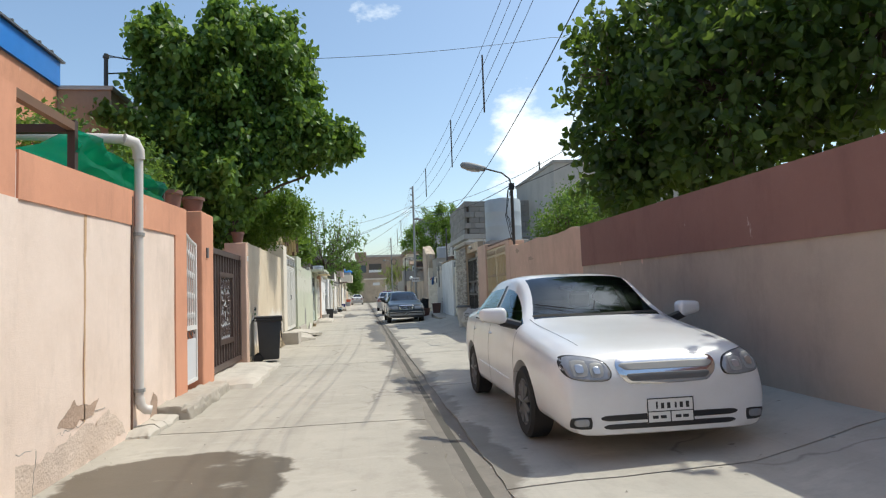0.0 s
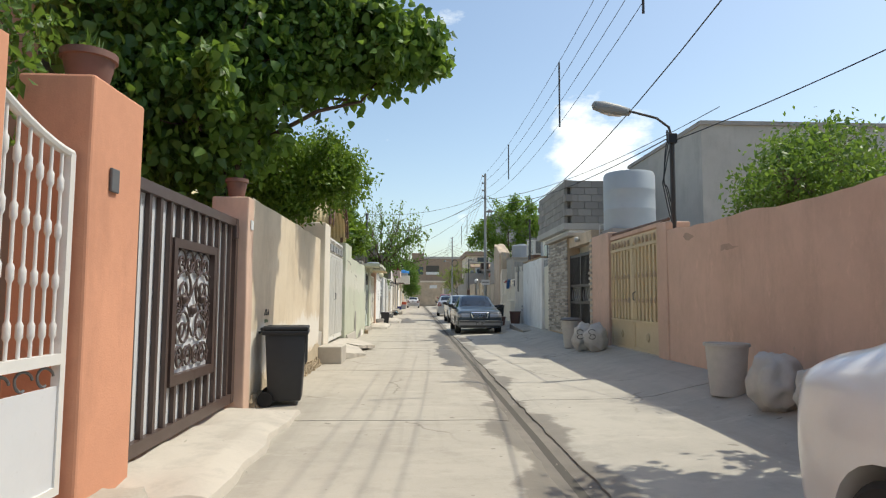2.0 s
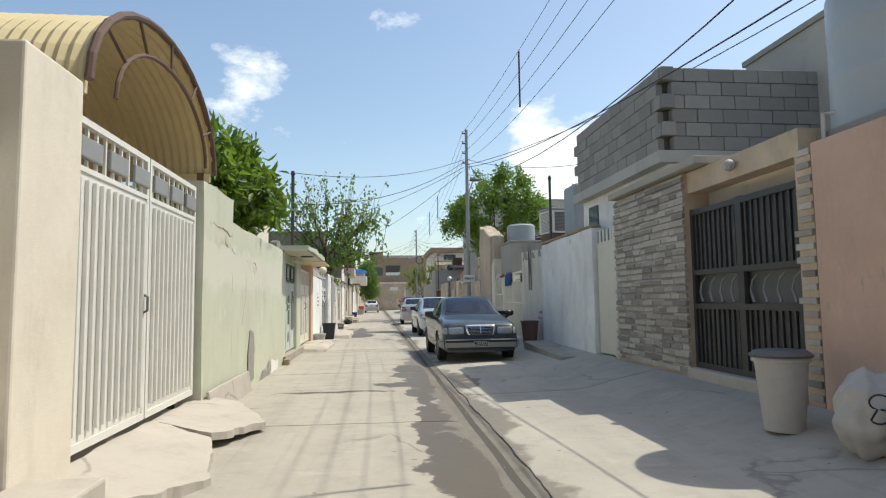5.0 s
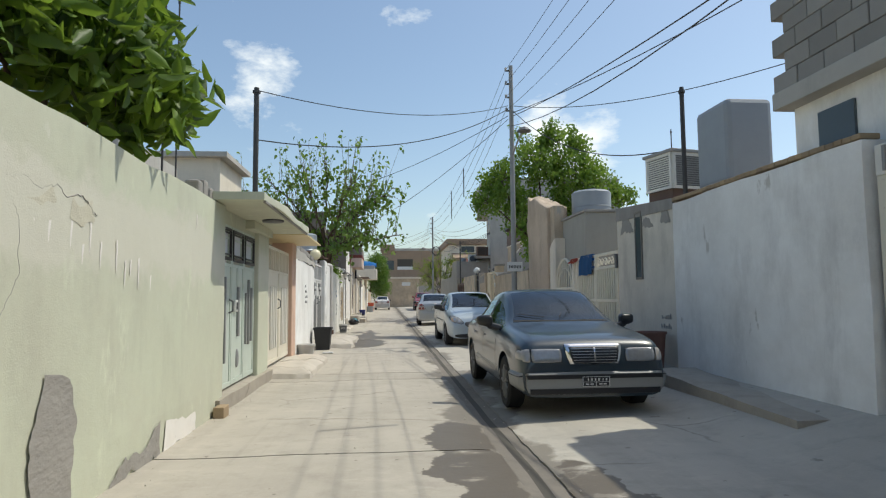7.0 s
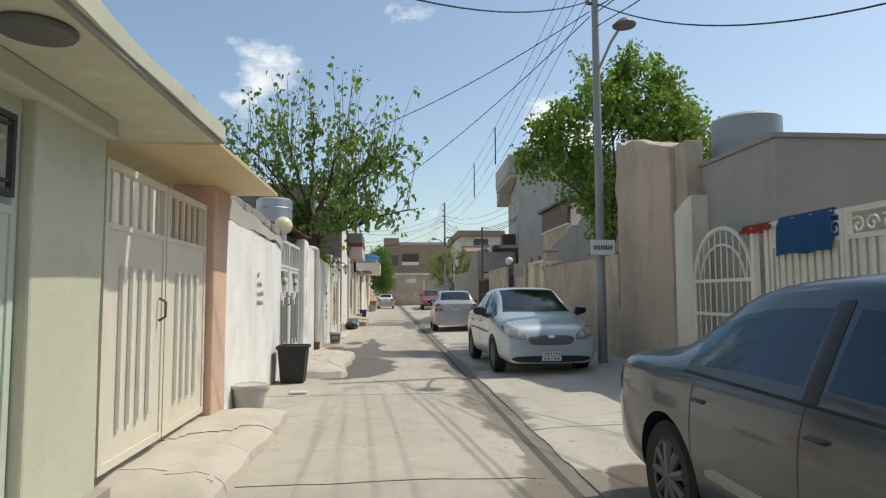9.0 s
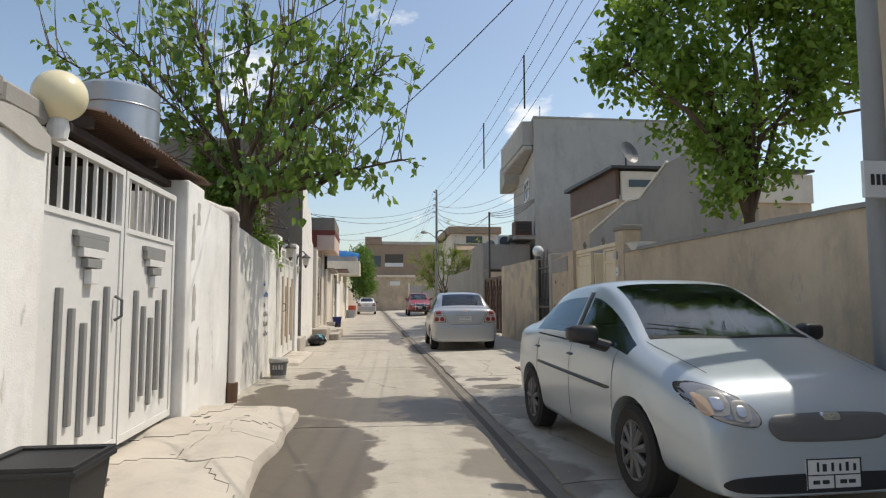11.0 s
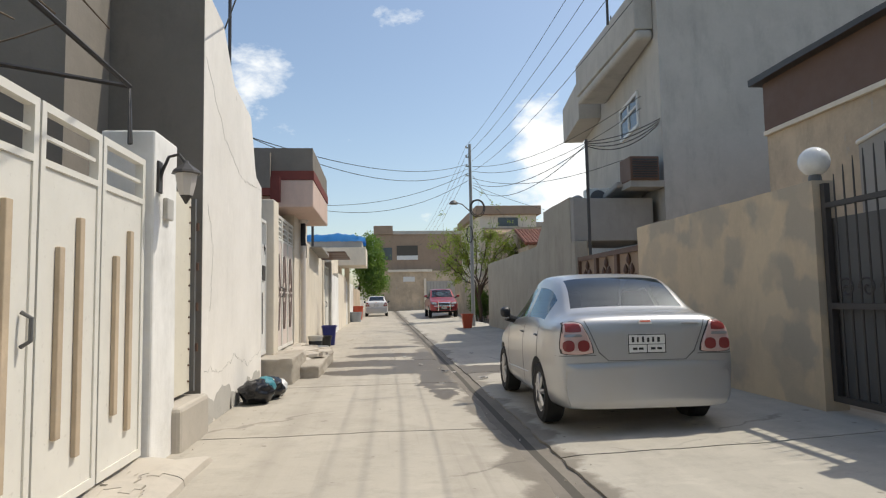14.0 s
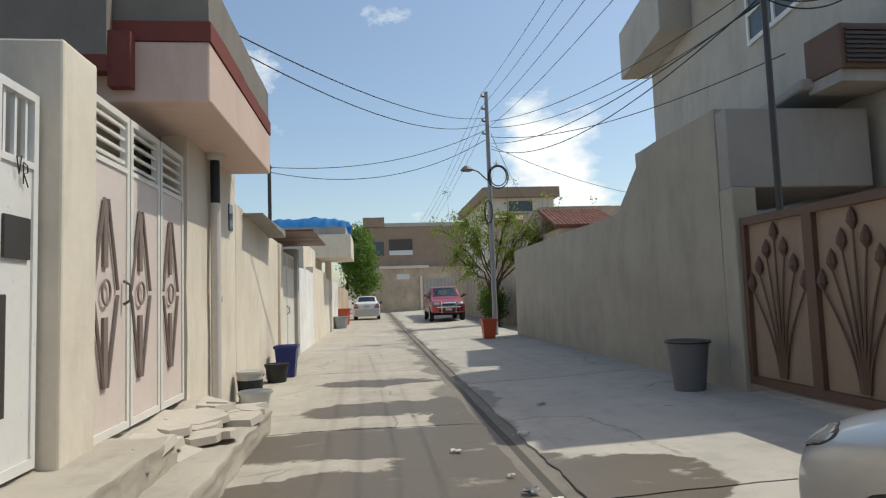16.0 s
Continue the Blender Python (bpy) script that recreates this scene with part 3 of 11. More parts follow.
def net_material():
    m, n, l, b = shader("green_shade_net")
    b.inputs["Base Color"].default_value = (0.0, 0.17, 0.105, 1)
    b.inputs["Roughness"].default_value = 0.7
    t = n.new("ShaderNodeBsdfTranslucent")
    t.inputs["Color"].default_value = (0.0, 0.36, 0.22, 1)
    p = n.new("ShaderNodeBsdfTransparent")
    p.inputs["Color"].default_value = (0.35, 0.9, 0.65, 1)
    s1, s2 = n.new("ShaderNodeMixShader"), n.new("ShaderNodeMixShader")
    s1.inputs["Fac"].default_value, s2.inputs["Fac"].default_value = 0.5, 0.42
    l.new(b.outputs["BSDF"], s1.inputs[1])
    l.new(t.outputs["BSDF"], s1.inputs[2])
    l.new(s1.outputs["Shader"], s2.inputs[1])
    l.new(p.outputs["BSDF"], s2.inputs[2])
    l.new(s2.outputs["Shader"], n["Material Output"].inputs["Surface"])
    return m


def car_glass(name="tinted_car_glass", clear=(0.54, 0.62, 0.64, 1)):
    """Tinted pane: lets dimmed light through and mirrors by its Fresnel gloss."""
    m, n, l, b = shader(name)
    p, g, s, f = n.new("ShaderNodeBsdfTransparent"), n.new("ShaderNodeBsdfGlossy"), n.new("ShaderNodeMixShader"), n.new("ShaderNodeFresnel")
    p.inputs["Color"].default_value = clear
    g.inputs["Roughness"].default_value = 0.06
    g.inputs["Color"].default_value = (0.78, 0.90, 1.0, 1)
    f.inputs["IOR"].default_value = 1.8
    l.new(f.outputs["Fac"], s.inputs["Fac"])
    l.new(p.outputs["BSDF"], s.inputs[1])
    l.new(g.outputs["BSDF"], s.inputs[2])
    l.new(s.outputs["Shader"], n["Material Output"].inputs["Surface"])
    return m


M["net"], M["tint"] = net_material(), car_glass()
M["tint_dark"] = car_glass("dark_car_glass", (0.16, 0.21, 0.23, 1))

# ---- building helpers ----
BASE = {}


def thing(name, loc, label, category, group="", kind="", turn=0.0):
    ob = new(name)
    ob.empty_display_size = 0.2
    ob.matrix_world = pose(*loc, 0, 0, turn)
    BASE[ob.name] = Vector(loc)
    return tagged(ob, label, category, group, kind)


def finish(name, bm, mat, smooth=None):
    me = bpy.data.meshes.new(name)
    bm.to_mesh(me)
    bm.free()
    if smooth:
        me.polygons.foreach_set("use_smooth", [True] * len(me.polygons))
        me.set_sharp_from_angle(angle=radians(smooth))
    me.materials.append(mat)
    return me


def part(name, bm, mat, parent, label="", smooth=None, local=False):
    """One mesh under a thing or a part. Coordinates are the world's unless local."""
    base = BASE[parent.name]
    if not local:
        bmesh.ops.translate(bm, verts=bm.verts, vec=-base)
    ob = new(name, finish(name, bm, mat, smooth))
    ob.parent = parent
    BASE[ob.name] = base
    return tagged(ob, label)


def solid(name, bm, mat, label, category, kind="structure", group="", smooth=None):
    ob = new(name, finish(name, bm, mat, smooth))
    BASE[ob.name] = Vector((0, 0, 0))
    return tagged(ob, label, category, group, kind)


def box(bm, x0, x1, y0, y1, z0, z1, bev=0.0):
    vs = [bm.verts.new((x, y, z)) for x in (x0, x1) for y in (y0, y1) for z in (z0, z1)]
    fs = [bm.faces.new([vs[i] for i in f]) for f in ((0, 1, 3, 2), (4, 6, 7, 5), (0, 4, 5, 1), (2, 3, 7, 6), (0, 2, 6, 4), (1, 5, 7, 3))]
    if bev:
        es = {e for f in fs for e in f.edges}
        bmesh.ops.bevel(bm, geom=list(es), offset=bev, segments=2, affect="EDGES", profile=0.5)
    return bm


def boxes(*args, bev=0.0):
    return box(bmesh.new(), *args, bev=bev)


def frame_axes(d):
    d = d.normalized()
    a = d.cross(Vector((0, 0, 1)))
    if a.length < 1e-3:
        a = d.cross(Vector((0, 1, 0)))
    a.normalize()
    return a, a.cross(d).normalized()


def tube(bm, pts, r, n=8, cap=True, r2=None):
    """A round bar along points, from radius r to r2."""
    pts = [Vector(p) for p in pts]
    r2 = r if r2 is None else r2
    rings = []
    for i, p in enumerate(pts):
        d = pts[min(i + 1, len(pts) - 1)] - pts[max(i - 1, 0)]
        a, b = frame_axes(d)
        if rings and a.dot(prev) < 0:
            a, b = -a, -b
        prev = a
        k = r + (r2 - r) * i / max(1, len(pts) - 1)
        rings.append([bm.verts.new(p + (a * math.cos(t) + b * math.sin(t)) * k) for t in [2 * math.pi * j / n for j in range(n)]])
    for u, v in zip(rings, rings[1:]):
        for j in range(n):
            bm.faces.new((u[j], u[(j + 1) % n], v[(j + 1) % n], v[j]))
    if cap:
        bm.faces.new(rings[0][::-1])
        bm.faces.new(rings[-1])
    return bm


def tubes(pts, r, n=8, r2=None):
    return tube(bmesh.new(), pts, r, n, True, r2)


def lathe(bm, cx, cy, prof, n=24, squash=1.0):
    """A turned body about the upright line at cx, cy from (radius, z) pairs."""
    rings = [[bm.verts.new((cx + r * math.cos(2 * math.pi * j / n), cy + r * squash * math.sin(2 * math.pi * j / n), z)) for j in range(n)] for r, z in prof]
    for u, v in zip(rings, rings[1:]):
        for j in range(n):
            bm.faces.new((u[j], u[(j + 1) % n], v[(j + 1) % n], v[j]))
    bm.faces.new(rings[0][::-1])
    bm.faces.new(rings[-1])
    return bm


def ball(cx, cy, cz, r, n=20):
    return lathe(bmesh.new(), cx, cy, [(max(0.004, r * math.sin(math.pi * i / 12)), cz - r * math.cos(math.pi * i / 12)) for i in range(13)], n)


def wall_mesh(x0, x1, y0, y1, z0, z1, z1b=None, wob=0.012, step=0.18, face=0.006, taper=0.0):
    """A wall along y with an uneven top and slightly wavy faces."""
    bm = bmesh.new()
    z1b = z1 if z1b is None else z1b
    n = max(2, int((y1 - y0) / step))
    rows = 6
    grid = []
    for i in range(n + 1):
        y = y0 + (y1 - y0) * i / n
        top = z1 + (z1b - z1) * i / n + wob * noise.noise((y * 1.7, x0 * 3.1, 0.4)) * 2
        line = []
        for j in range(rows + 1):
            z = z0 + (top - z0) * j / rows
            w = face * noise.noise((y * 1.1, z * 1.3, x0)) * 2
            line.append((x0 + w, y, z))
        for j in range(rows, -1, -1):
            z = z0 + (top - z0) * j / rows
            w = face * noise.noise((y * 1.2, z * 1.4, x1 + 9)) * 2
            line.append((x1 + w, y, z))
        grid.append([bm.verts.new(p) for p in line])
    m = len(grid[0])
    for a, b in zip(grid, grid[1:]):
        for j in range(m):
            bm.faces.new((a[j], b[j], b[(j + 1) % m], a[(j + 1) % m]))
    bm.faces.new(grid[0])
    bm.faces.new(grid[-1][::-1])
    bmesh.ops.recalc_face_normals(bm, faces=bm.faces)
    return bm


COUNT = {"wall": 0, "window": 0, "door": 0}


def wall(x0, x1, y0, y1, z1, mat, label, z0=-0.1, z1b=None, wob=0.012, parent=None, name=None):
    bm = wall_mesh(x0, x1, y0, y1, z0, z1, z1b, wob)
    if parent:
        return part(name or "wall", bm, M[mat], parent, label)
    COUNT["wall"] += 1
    return solid("wall_%d" % COUNT["wall"], bm, M[mat], label, "wall")


def pillar(x0, x1, y0, y1, z1, mat, label, z0=-0.1, bev=0.018):
    COUNT["wall"] += 1
    bm = boxes(x0, x1, y0, y1, z0, z1, bev=bev)
    bmesh.ops.subdivide_edges(bm, edges=[e for e in bm.edges if e.calc_length() > 0.3], cuts=3, use_grid_fill=True)
    for v in bm.verts:
        v.co.x += 0.008 * noise.noise(v.co * 2.0)
        v.co.y += 0.008 * noise.noise(v.co * 2.0 + Vector((7, 3, 1)))
    return solid("pillar_wall_%d" % COUNT["wall"], bm, M[mat], label, "pillar")


def blob(pts, z, thick=0.004, sub=16, wobble=0.12):
    """A flat patch with a wandering outline, from a few corner points."""
    out = []
    n = len(pts)
    for i, p in enumerate(pts):
        q = pts[(i + 1) % n]
        for k in range(sub):
            t = k / sub
            x, y = p[0] + (q[0] - p[0]) * t, p[1] + (q[1] - p[1]) * t
            w = noise.noise((x * 2.3, y * 2.3, 5.0)) * wobble * 2 + noise.noise((x * 7, y * 7, 1.0)) * wobble * 0.9 + noise.noise((x * 19, y * 19, 1.0)) * wobble * 0.35
            out.append((x + w, y + noise.noise((x * 2.1 + 9, y * 2.1, 3.0)) * wobble * 2 + noise.noise((x * 9 + 9, y * 9, 3.0)) * wobble * 0.8))
    bm = bmesh.new()
    vs = [bm.verts.new((x, y, z(x, y) if callable(z) else z)) for x, y in out]
    f = bm.faces.new(vs)
    bmesh.ops.recalc_face_normals(bm, faces=[f])
    if f.normal.z < 0:
        f.normal_flip()
    bmesh.ops.triangulate(bm, faces=[f])
    if thick:
        for v in bm.verts:
            v.co.z += thick
    return bm


def smoothstep(a, b, x):
    t = min(1.0, max(0.0, (x - a) / (b - a)))
    return t * t * (3 - 2 * t)


def rise(y):
    """Height of the right-hand verge at the wall."""
    return 0.30 - 0.20 * smoothstep(31, 43, y)


def gz(x, y):
    if x < 0.75:
        return 0.0
    if x < 2.6:
        return 0.05 * (x - 0.75) / 1.85
    return 0.05 + (rise(y) - 0.05) * min(1.0, (x - 2.6) / 1.1)


def heap(x0, x1, y0, y1, h, edge=0.25, seed=0.0, z=0.0, rough=0.03, fine=1):
    """A poured concrete apron: flat on top, broken at its edge."""
    bm = bmesh.new()
    n, m = 14 * fine, 9 * fine
    g = []
    for i in range(n + 1):
        row = []
        for j in range(m + 1):
            u, v = i / n, j / m
            y = y0 + (y1 - y0) * u + 0.05 * noise.noise((u * 5, v * 5, seed))
            x = x0 + (x1 - x0) * v * (1 + 0.12 * noise.noise((u * 4, 0, seed + 2)))
            e = min(1.0, (1 - v) / edge) if j else 1.0
            e = min(e, min(u, 1 - u) * 9 + 0.0)
            k = h * (0.15 + 0.85 * e ** 0.6) + rough * noise.noise((x * 3, y * 3, seed))
            if v == 1 or u in (0, 1):
                k = -0.03
            row.append(bm.verts.new((x, y, z + k)))
        g.append(row)
    for a, b in zip(g, g[1:]):
        for j in range(m):
            bm.faces.new((a[j], b[j], b[j + 1], a[j + 1]))
    bmesh.ops.recalc_face_normals(bm, faces=bm.faces)
    if sum(f.normal.z for f in bm.faces) < 0:
        bmesh.ops.reverse_faces(bm, faces=bm.faces)
    return bm


def apron(label, category, count, mat, *args, **kw):
    """A poured slab that has cracked into pieces over a dark bed."""
    x0, x1, y0, y1 = args[:4]
    t = thing("apron", ((x0 + x1) / 2, (y0 + y1) / 2, 0.0), label, category)
    bed = heap(*args, **kw)
    bmesh.ops.translate(bed, verts=bed.verts, vec=(0, 0, -0.012))
    part("bed", bed, M["joint"], t, "dark dirt in the cracks", smooth=40)
    top = heap(*args, fine=3, **kw)
    rnd = random.Random(int(y0 * 10))
    seeds = [(rnd.uniform(x0, x1), rnd.uniform(y0, y1)) for _ in range(count)]
    groups = {}
    for f in top.faces:
        c = f.calc_center_median()
        wx, wy = c.x + 0.10 * noise.noise((c.x * 6, c.y * 6, 1.0)), c.y + 0.10 * noise.noise((c.x * 6, c.y * 6, 8.0))
        k = min(range(count), key=lambda i: (seeds[i][0] - wx) ** 2 + (seeds[i][1] - wy) ** 2)
        groups.setdefault(k, []).append(f)
    for k, faces in groups.items():
        bm, vm = bmesh.new(), {}
        dz = rnd.uniform(-0.006, 0.008)
        for f in faces:
            for v in f.verts:
                if v not in vm:
                    vm[v] = bm.verts.new(v.co + Vector((0, 0, dz)))
            bm.faces.new([vm[v] for v in f.verts])
        mid = sum((v.co for v in bm.verts), Vector()) / len(bm.verts)
        for v in bm.verts:
            d = (v.co - mid)
            if v.is_boundary and d.length > 0.05:
                v.co.x -= d.x / d.length * 0.006
                v.co.y -= d.y / d.length * 0.006
        ex = bmesh.ops.extrude_edge_only(bm, edges=[e for e in bm.edges if e.is_boundary])
        for v in [e for e in ex["geom"] if isinstance(e, bmesh.types.BMVert)]:
            v.co.z -= 0.035
        bmesh.ops.recalc_face_normals(bm, faces=bm.faces)
        part("slab_piece", bm, M[mat], t, smooth=30)
    top.free()
    return t


XL, XR = -2.4, 3.75


def sheet_gate(name, label, s, xf, y0, y1, z0, z1, leaves, mat, ribs=(), lattice=0.0, frame_mat=None, rib_mat=None, group="", lat_n=10, lat_style="bars", handle=True, ribz=None, z1b=None):
    """A sheet steel gate in the plane x = xf that faces the way s. ribs: (leaf share, low, high) strips on each leaf."""
    fm, rm = M[frame_mat or mat], M[rib_mat or mat]
    t = thing(name, (xf, (y0 + y1) / 2, z0), label, "gate", group)
    w = (y1 - y0) / leaves
    for i in range(leaves):
        a, b = y0 + i * w + 0.012, y0 + (i + 1) * w - 0.012
        zt = z1 - lattice
        leaf = part("gate_leaf", boxes(xf - 0.018, xf + 0.018, a + 0.04, b - 0.04, z0 + 0.06, zt - 0.02, bev=0.004), M[mat], t)
        fr = bmesh.new()
        d0, d1 = xf - 0.03, xf + 0.03
        box(fr, d0, d1, a, a + 0.05, z0, z1)
        box(fr, d0, d1, b - 0.05, b, z0, z1)
        box(fr, d0, d1, a + 0.05, b - 0.05, z0, z0 + 0.06)
        box(fr, d0, d1, a + 0.05, b - 0.05, z1 - 0.05, z1)
        if lattice:
            box(fr, d0, d1, a + 0.05, b - 0.05, zt - 0.04, zt)
        part("leaf_frame", fr, fm, t)
        for u, lo, hi, wd in ribs:
            yc = a + (b - a) * u
            part("rib", boxes(xf + s * 0.018, xf + s * 0.05, yc - wd / 2, yc + wd / 2, z0 + lo, z0 + hi, bev=0.006), rm, leaf)
        if lattice:
            for k in range(lat_n):
                yc = a + 0.05 + (b - a - 0.1) * (k + 0.5) / lat_n
                if lat_style == "bars":
                    part("bar", boxes(xf - 0.012, xf + 0.012, yc - 0.012, yc + 0.012, zt, z1 - 0.05), fm, t)
                elif lat_style == "rails":
                    zc = zt + (z1 - 0.05 - zt) * (k + 0.5) / lat_n
                    part("rail", boxes(xf - 0.012, xf + 0.012, a + 0.05, b - 0.05, zc - 0.012, zc + 0.012), fm, t)
        if handle and i == 0:
            part("handle", tubes([(xf + s * 0.03, b - 0.12, z0 + 0.95), (xf + s * 0.08, b - 0.12, z0 + 0.98), (xf + s * 0.08, b - 0.12, z0 + 1.1), (xf + s * 0.03, b - 0.12, z0 + 1.13)], 0.012), M["greydk_paint"], t)
    return t


def bars_text(x, y0, z0, rows, s, mat, along="y", unit=0.035):
    """Unreadable writing as short strokes on a wall that faces s."""
    bm = bmesh.new()
    rnd = random.Random(int(abs(y0) * 100))
    for r, length in enumerate(rows):
        y = 0.0
        while y < length:
            w = unit * rnd.uniform(0.5, 1.4)
            h = unit * rnd.uniform(0.9, 2.4)
            zz = z0 - r * unit * 4.2
            box(bm, x, x + s * 0.004, y0 + y, y0 + y + w * 0.55, zz, zz + h)
            y += w * 1.2
    return solid("wall_writing", bm, M[mat], "illegible dark marks sprayed on the rendered wall", "wall writing", "structure")

# ---- ground ----
def ground_sheet():
    bm = bmesh.new()
    xs = [-900, -300, -60, -20, -6, 6, 20, 60, 300, 900]
    ys = [-300, -60, -6, 20, 50, 80, 115, 200, 400, 1500]
    g = [[bm.verts.new((x, y, -0.12)) for y in ys] for x in xs]
    for a, b in zip(g, g[1:]):
        for j in range(len(ys) - 1):
            bm.faces.new((a[j], b[j], b[j + 1], a[j + 1]))
    return solid("ground", bm, M["dirt"], "dry pale earth round the houses", "ground")


ground_sheet()

road = thing("road", (0, 50, 0), "cracked pale concrete alley with a dark gutter line", "road", kind="structure")


def slab_mesh(x0, x1, y0, y1, nx, lift=0.0, gap=0.013, rag=0):
    """A cast slab with softly worn, wandering edges."""
    bm = bmesh.new()
    ny = max(3, int((y1 - y0) / (0.12 if y0 < 62 else 0.5)))
    top = []
    for i in range(nx + 1):
        row = []
        for j in range(ny + 1):
            x = x0 + (x1 - x0) * i / nx
            y = y0 + gap + (y1 - y0 - 2 * gap) * j / ny
            if j in (0, ny):
                y += 0.03 * noise.noise((x * 2.2, y, 3.0)) + 0.014 * noise.noise((x * 9.0, y, 6.0))
            z = gz(x, y) + lift + 0.012 * noise.noise((x * 0.8, y * 0.5, 2.0))
            if j in (0, ny):
                z -= 0.006
            if rag and i == (nx if rag > 0 else 0):
                x += 0.035 * noise.noise((y * 1.1, rag, 2.0)) + 0.025 * noise.noise((y * 4.5, rag, 5.0))
                z -= 0.012
            row.append(bm.verts.new((x, y, z)))
        top.append(row)
    for a, b in zip(top, top[1:]):
        for j in range(ny):
            bm.faces.new((a[j], b[j], b[j + 1], a[j + 1]))
    low = bmesh.ops.extrude_face_region(bm, geom=list(bm.faces))
    for v in [e for e in low["geom"] if isinstance(e, bmesh.types.BMVert)]:
        v.co.z -= 0.12
    bmesh.ops.recalc_face_normals(bm, faces=bm.faces)
    return bm


JOINTS = [-8.0, -3.5, 1.2, 5.1, 10.95, 15.6, 20.6, 25.6, 30.45, 31.35, 35.4, 40.2, 45.9, 50.0, 53.4, 57.1, 62.2, 67.5, 73.0, 79.0, 85.0, 92.0, 100.0, 109.0]
for a, b in zip(JOINTS, JOINTS[1:]):
    part("slab", slab_mesh(-2.75, 0.55, a, b, 20, rag=1), M["slab"], road, smooth=30)
JOINTS_R = [-8.0, -2.0, 2.6, 7.4, 12.2, 16.6, 22.4, 28.0, 33.0, 38.0, 44.2, 48.8, 54.5, 60.0, 66.0, 72.0, 80.0, 90.0, 99.0, 109.0]
for a, b in zip(JOINTS_R, JOINTS_R[1:]):
    part("side_slab", slab_mesh(0.84, 4.1, a, b, 20, rag=-1), M["slab2"], road, smooth=30)
bm = bmesh.new()
n = 160
rows = []
for i in range(n + 1):
    y = -8 + 117 * i / n
    w = 0.02 * noise.noise((0, y * 0.9, 4))
    rows.append([bm.verts.new((x + w * k, y, z)) for x, z, k in ((0.48, -0.018, 1), (0.57, -0.026, 1), (0.68, -0.038, 1), (0.78, -0.032, 1), (0.92, -0.018, 1))])
for a, b in zip(rows, rows[1:]):
    for j in range(4):
        bm.faces.new((a[j], a[j + 1], b[j + 1], b[j]))
part("gutter", bm, M["gutter"], road, "dark damp gutter channel", smooth=40)
# dirt that fills the joints
bm = boxes(-2.9, 4.2, -8, 109, -0.11, -0.035)
part("joint_fill", bm, M["joint"], road, "dark dirt in the joints")

# ---- left side of the alley ----
# peach garden wall with an orange band
wall(XL - 0.22, XL, -8.0, 2.95, 2.83, "orange", "orange rendered house wall beside the alley")
wall(XL - 0.22, XL, 2.95, 7.03, 2.37, "peach", "peach rendered garden wall with rain stains and an orange band", z1b=2.5)


def band(x, s, y0, y1, za, zb, zc, zd, mat, label, name="trim"):
    """A painted band proud of the wall: from za..zb at y0 to zc..zd at y1."""
    bm = bmesh.new()
    n = max(2, int((y1 - y0) / 0.25))
    g = []
    for i in range(n + 1):
        u = i / n
        y = y0 + (y1 - y0) * u
        lo, hi = za + (zc - za) * u, zb + (zd - zb) * u
        w = 0.006 * noise.noise((y * 4, 1, 2))
        x1 = x + s * 0.016
        g.append([bm.verts.new(p) for p in ((x - s * 0.01, y, lo + w), (x1, y, lo + w), (x1, y, hi), (x - s * 0.01, y, hi))])
    for a, b in zip(g, g[1:]):
        for j in range(4):
            bm.faces.new((a[j], b[j], b[(j + 1) % 4], a[(j + 1) % 4]))
    bm.faces.new(g[0])
    bm.faces.new(g[-1][::-1])
    bmesh.ops.recalc_face_normals(bm, faces=bm.faces)
    return solid(name, bm, M[mat], label, "trim")


band(XL, 1, 2.96, 7.04, 2.05, 2.39, 2.16, 2.53, "orange", "orange painted band along the wall top")
band(XL, 1, 6.55, 7.04, 0.02, 2.15, 0.02, 2.16, "orange", "orange painted strip at the wall end")
band(XL, 1, -8.0, 2.955, -0.1, 2.05, -0.1, 2.05, "peach", "peach painted lower wall")

# rain pipe in front of the wall
pipe = thing("drain_pipe", (XL + 0.07, 5.22, 0.1), "white plastic rain pipe clamped to the wall", "drain pipe")
part("pipe", tubes([(XL + 0.052, 5.16, 0.3), (XL + 0.052, 5.16, 2.82)], 0.042, 14), M["pvc"], pipe, smooth=40)
part("elbow", tubes([(XL + 0.052, 5.16, 2.80), (XL + 0.052, 5.15, 2.89), (XL + 0.03, 5.11, 2.96), (XL - 0.05, 5.03, 2.98)], 0.06, 14), M["pvc"], pipe, smooth=40)
part("upper_pipe", tubes([(XL - 0.05, 5.03, 2.98), (XL - 1.3, 4.75, 2.97)], 0.048, 14), M["pvc"], pipe, smooth=40)
part("outlet", tubes([(XL + 0.052, 5.16, 0.36), (XL + 0.065, 5.17, 0.28), (XL + 0.10, 5.20, 0.235), (XL + 0.15, 5.22, 0.225)], 0.046, 14), M["pvc"], pipe, smooth=40)
for z in (0.42, 2.0):
    part("clamp", tubes([(XL + 0.052, 5.16, z), (XL + 0.052, 5.16, z + 0.035)], 0.056, 14), M["grey_paint"], pipe)
solid("conduit", tubes([(XL + 0.012, 5.06, 0.05), (XL + 0.012, 5.08, 2.4)], 0.014, 6), M["rust_brown"], "thin rusty conduit on the peach wall", "conduit", "")

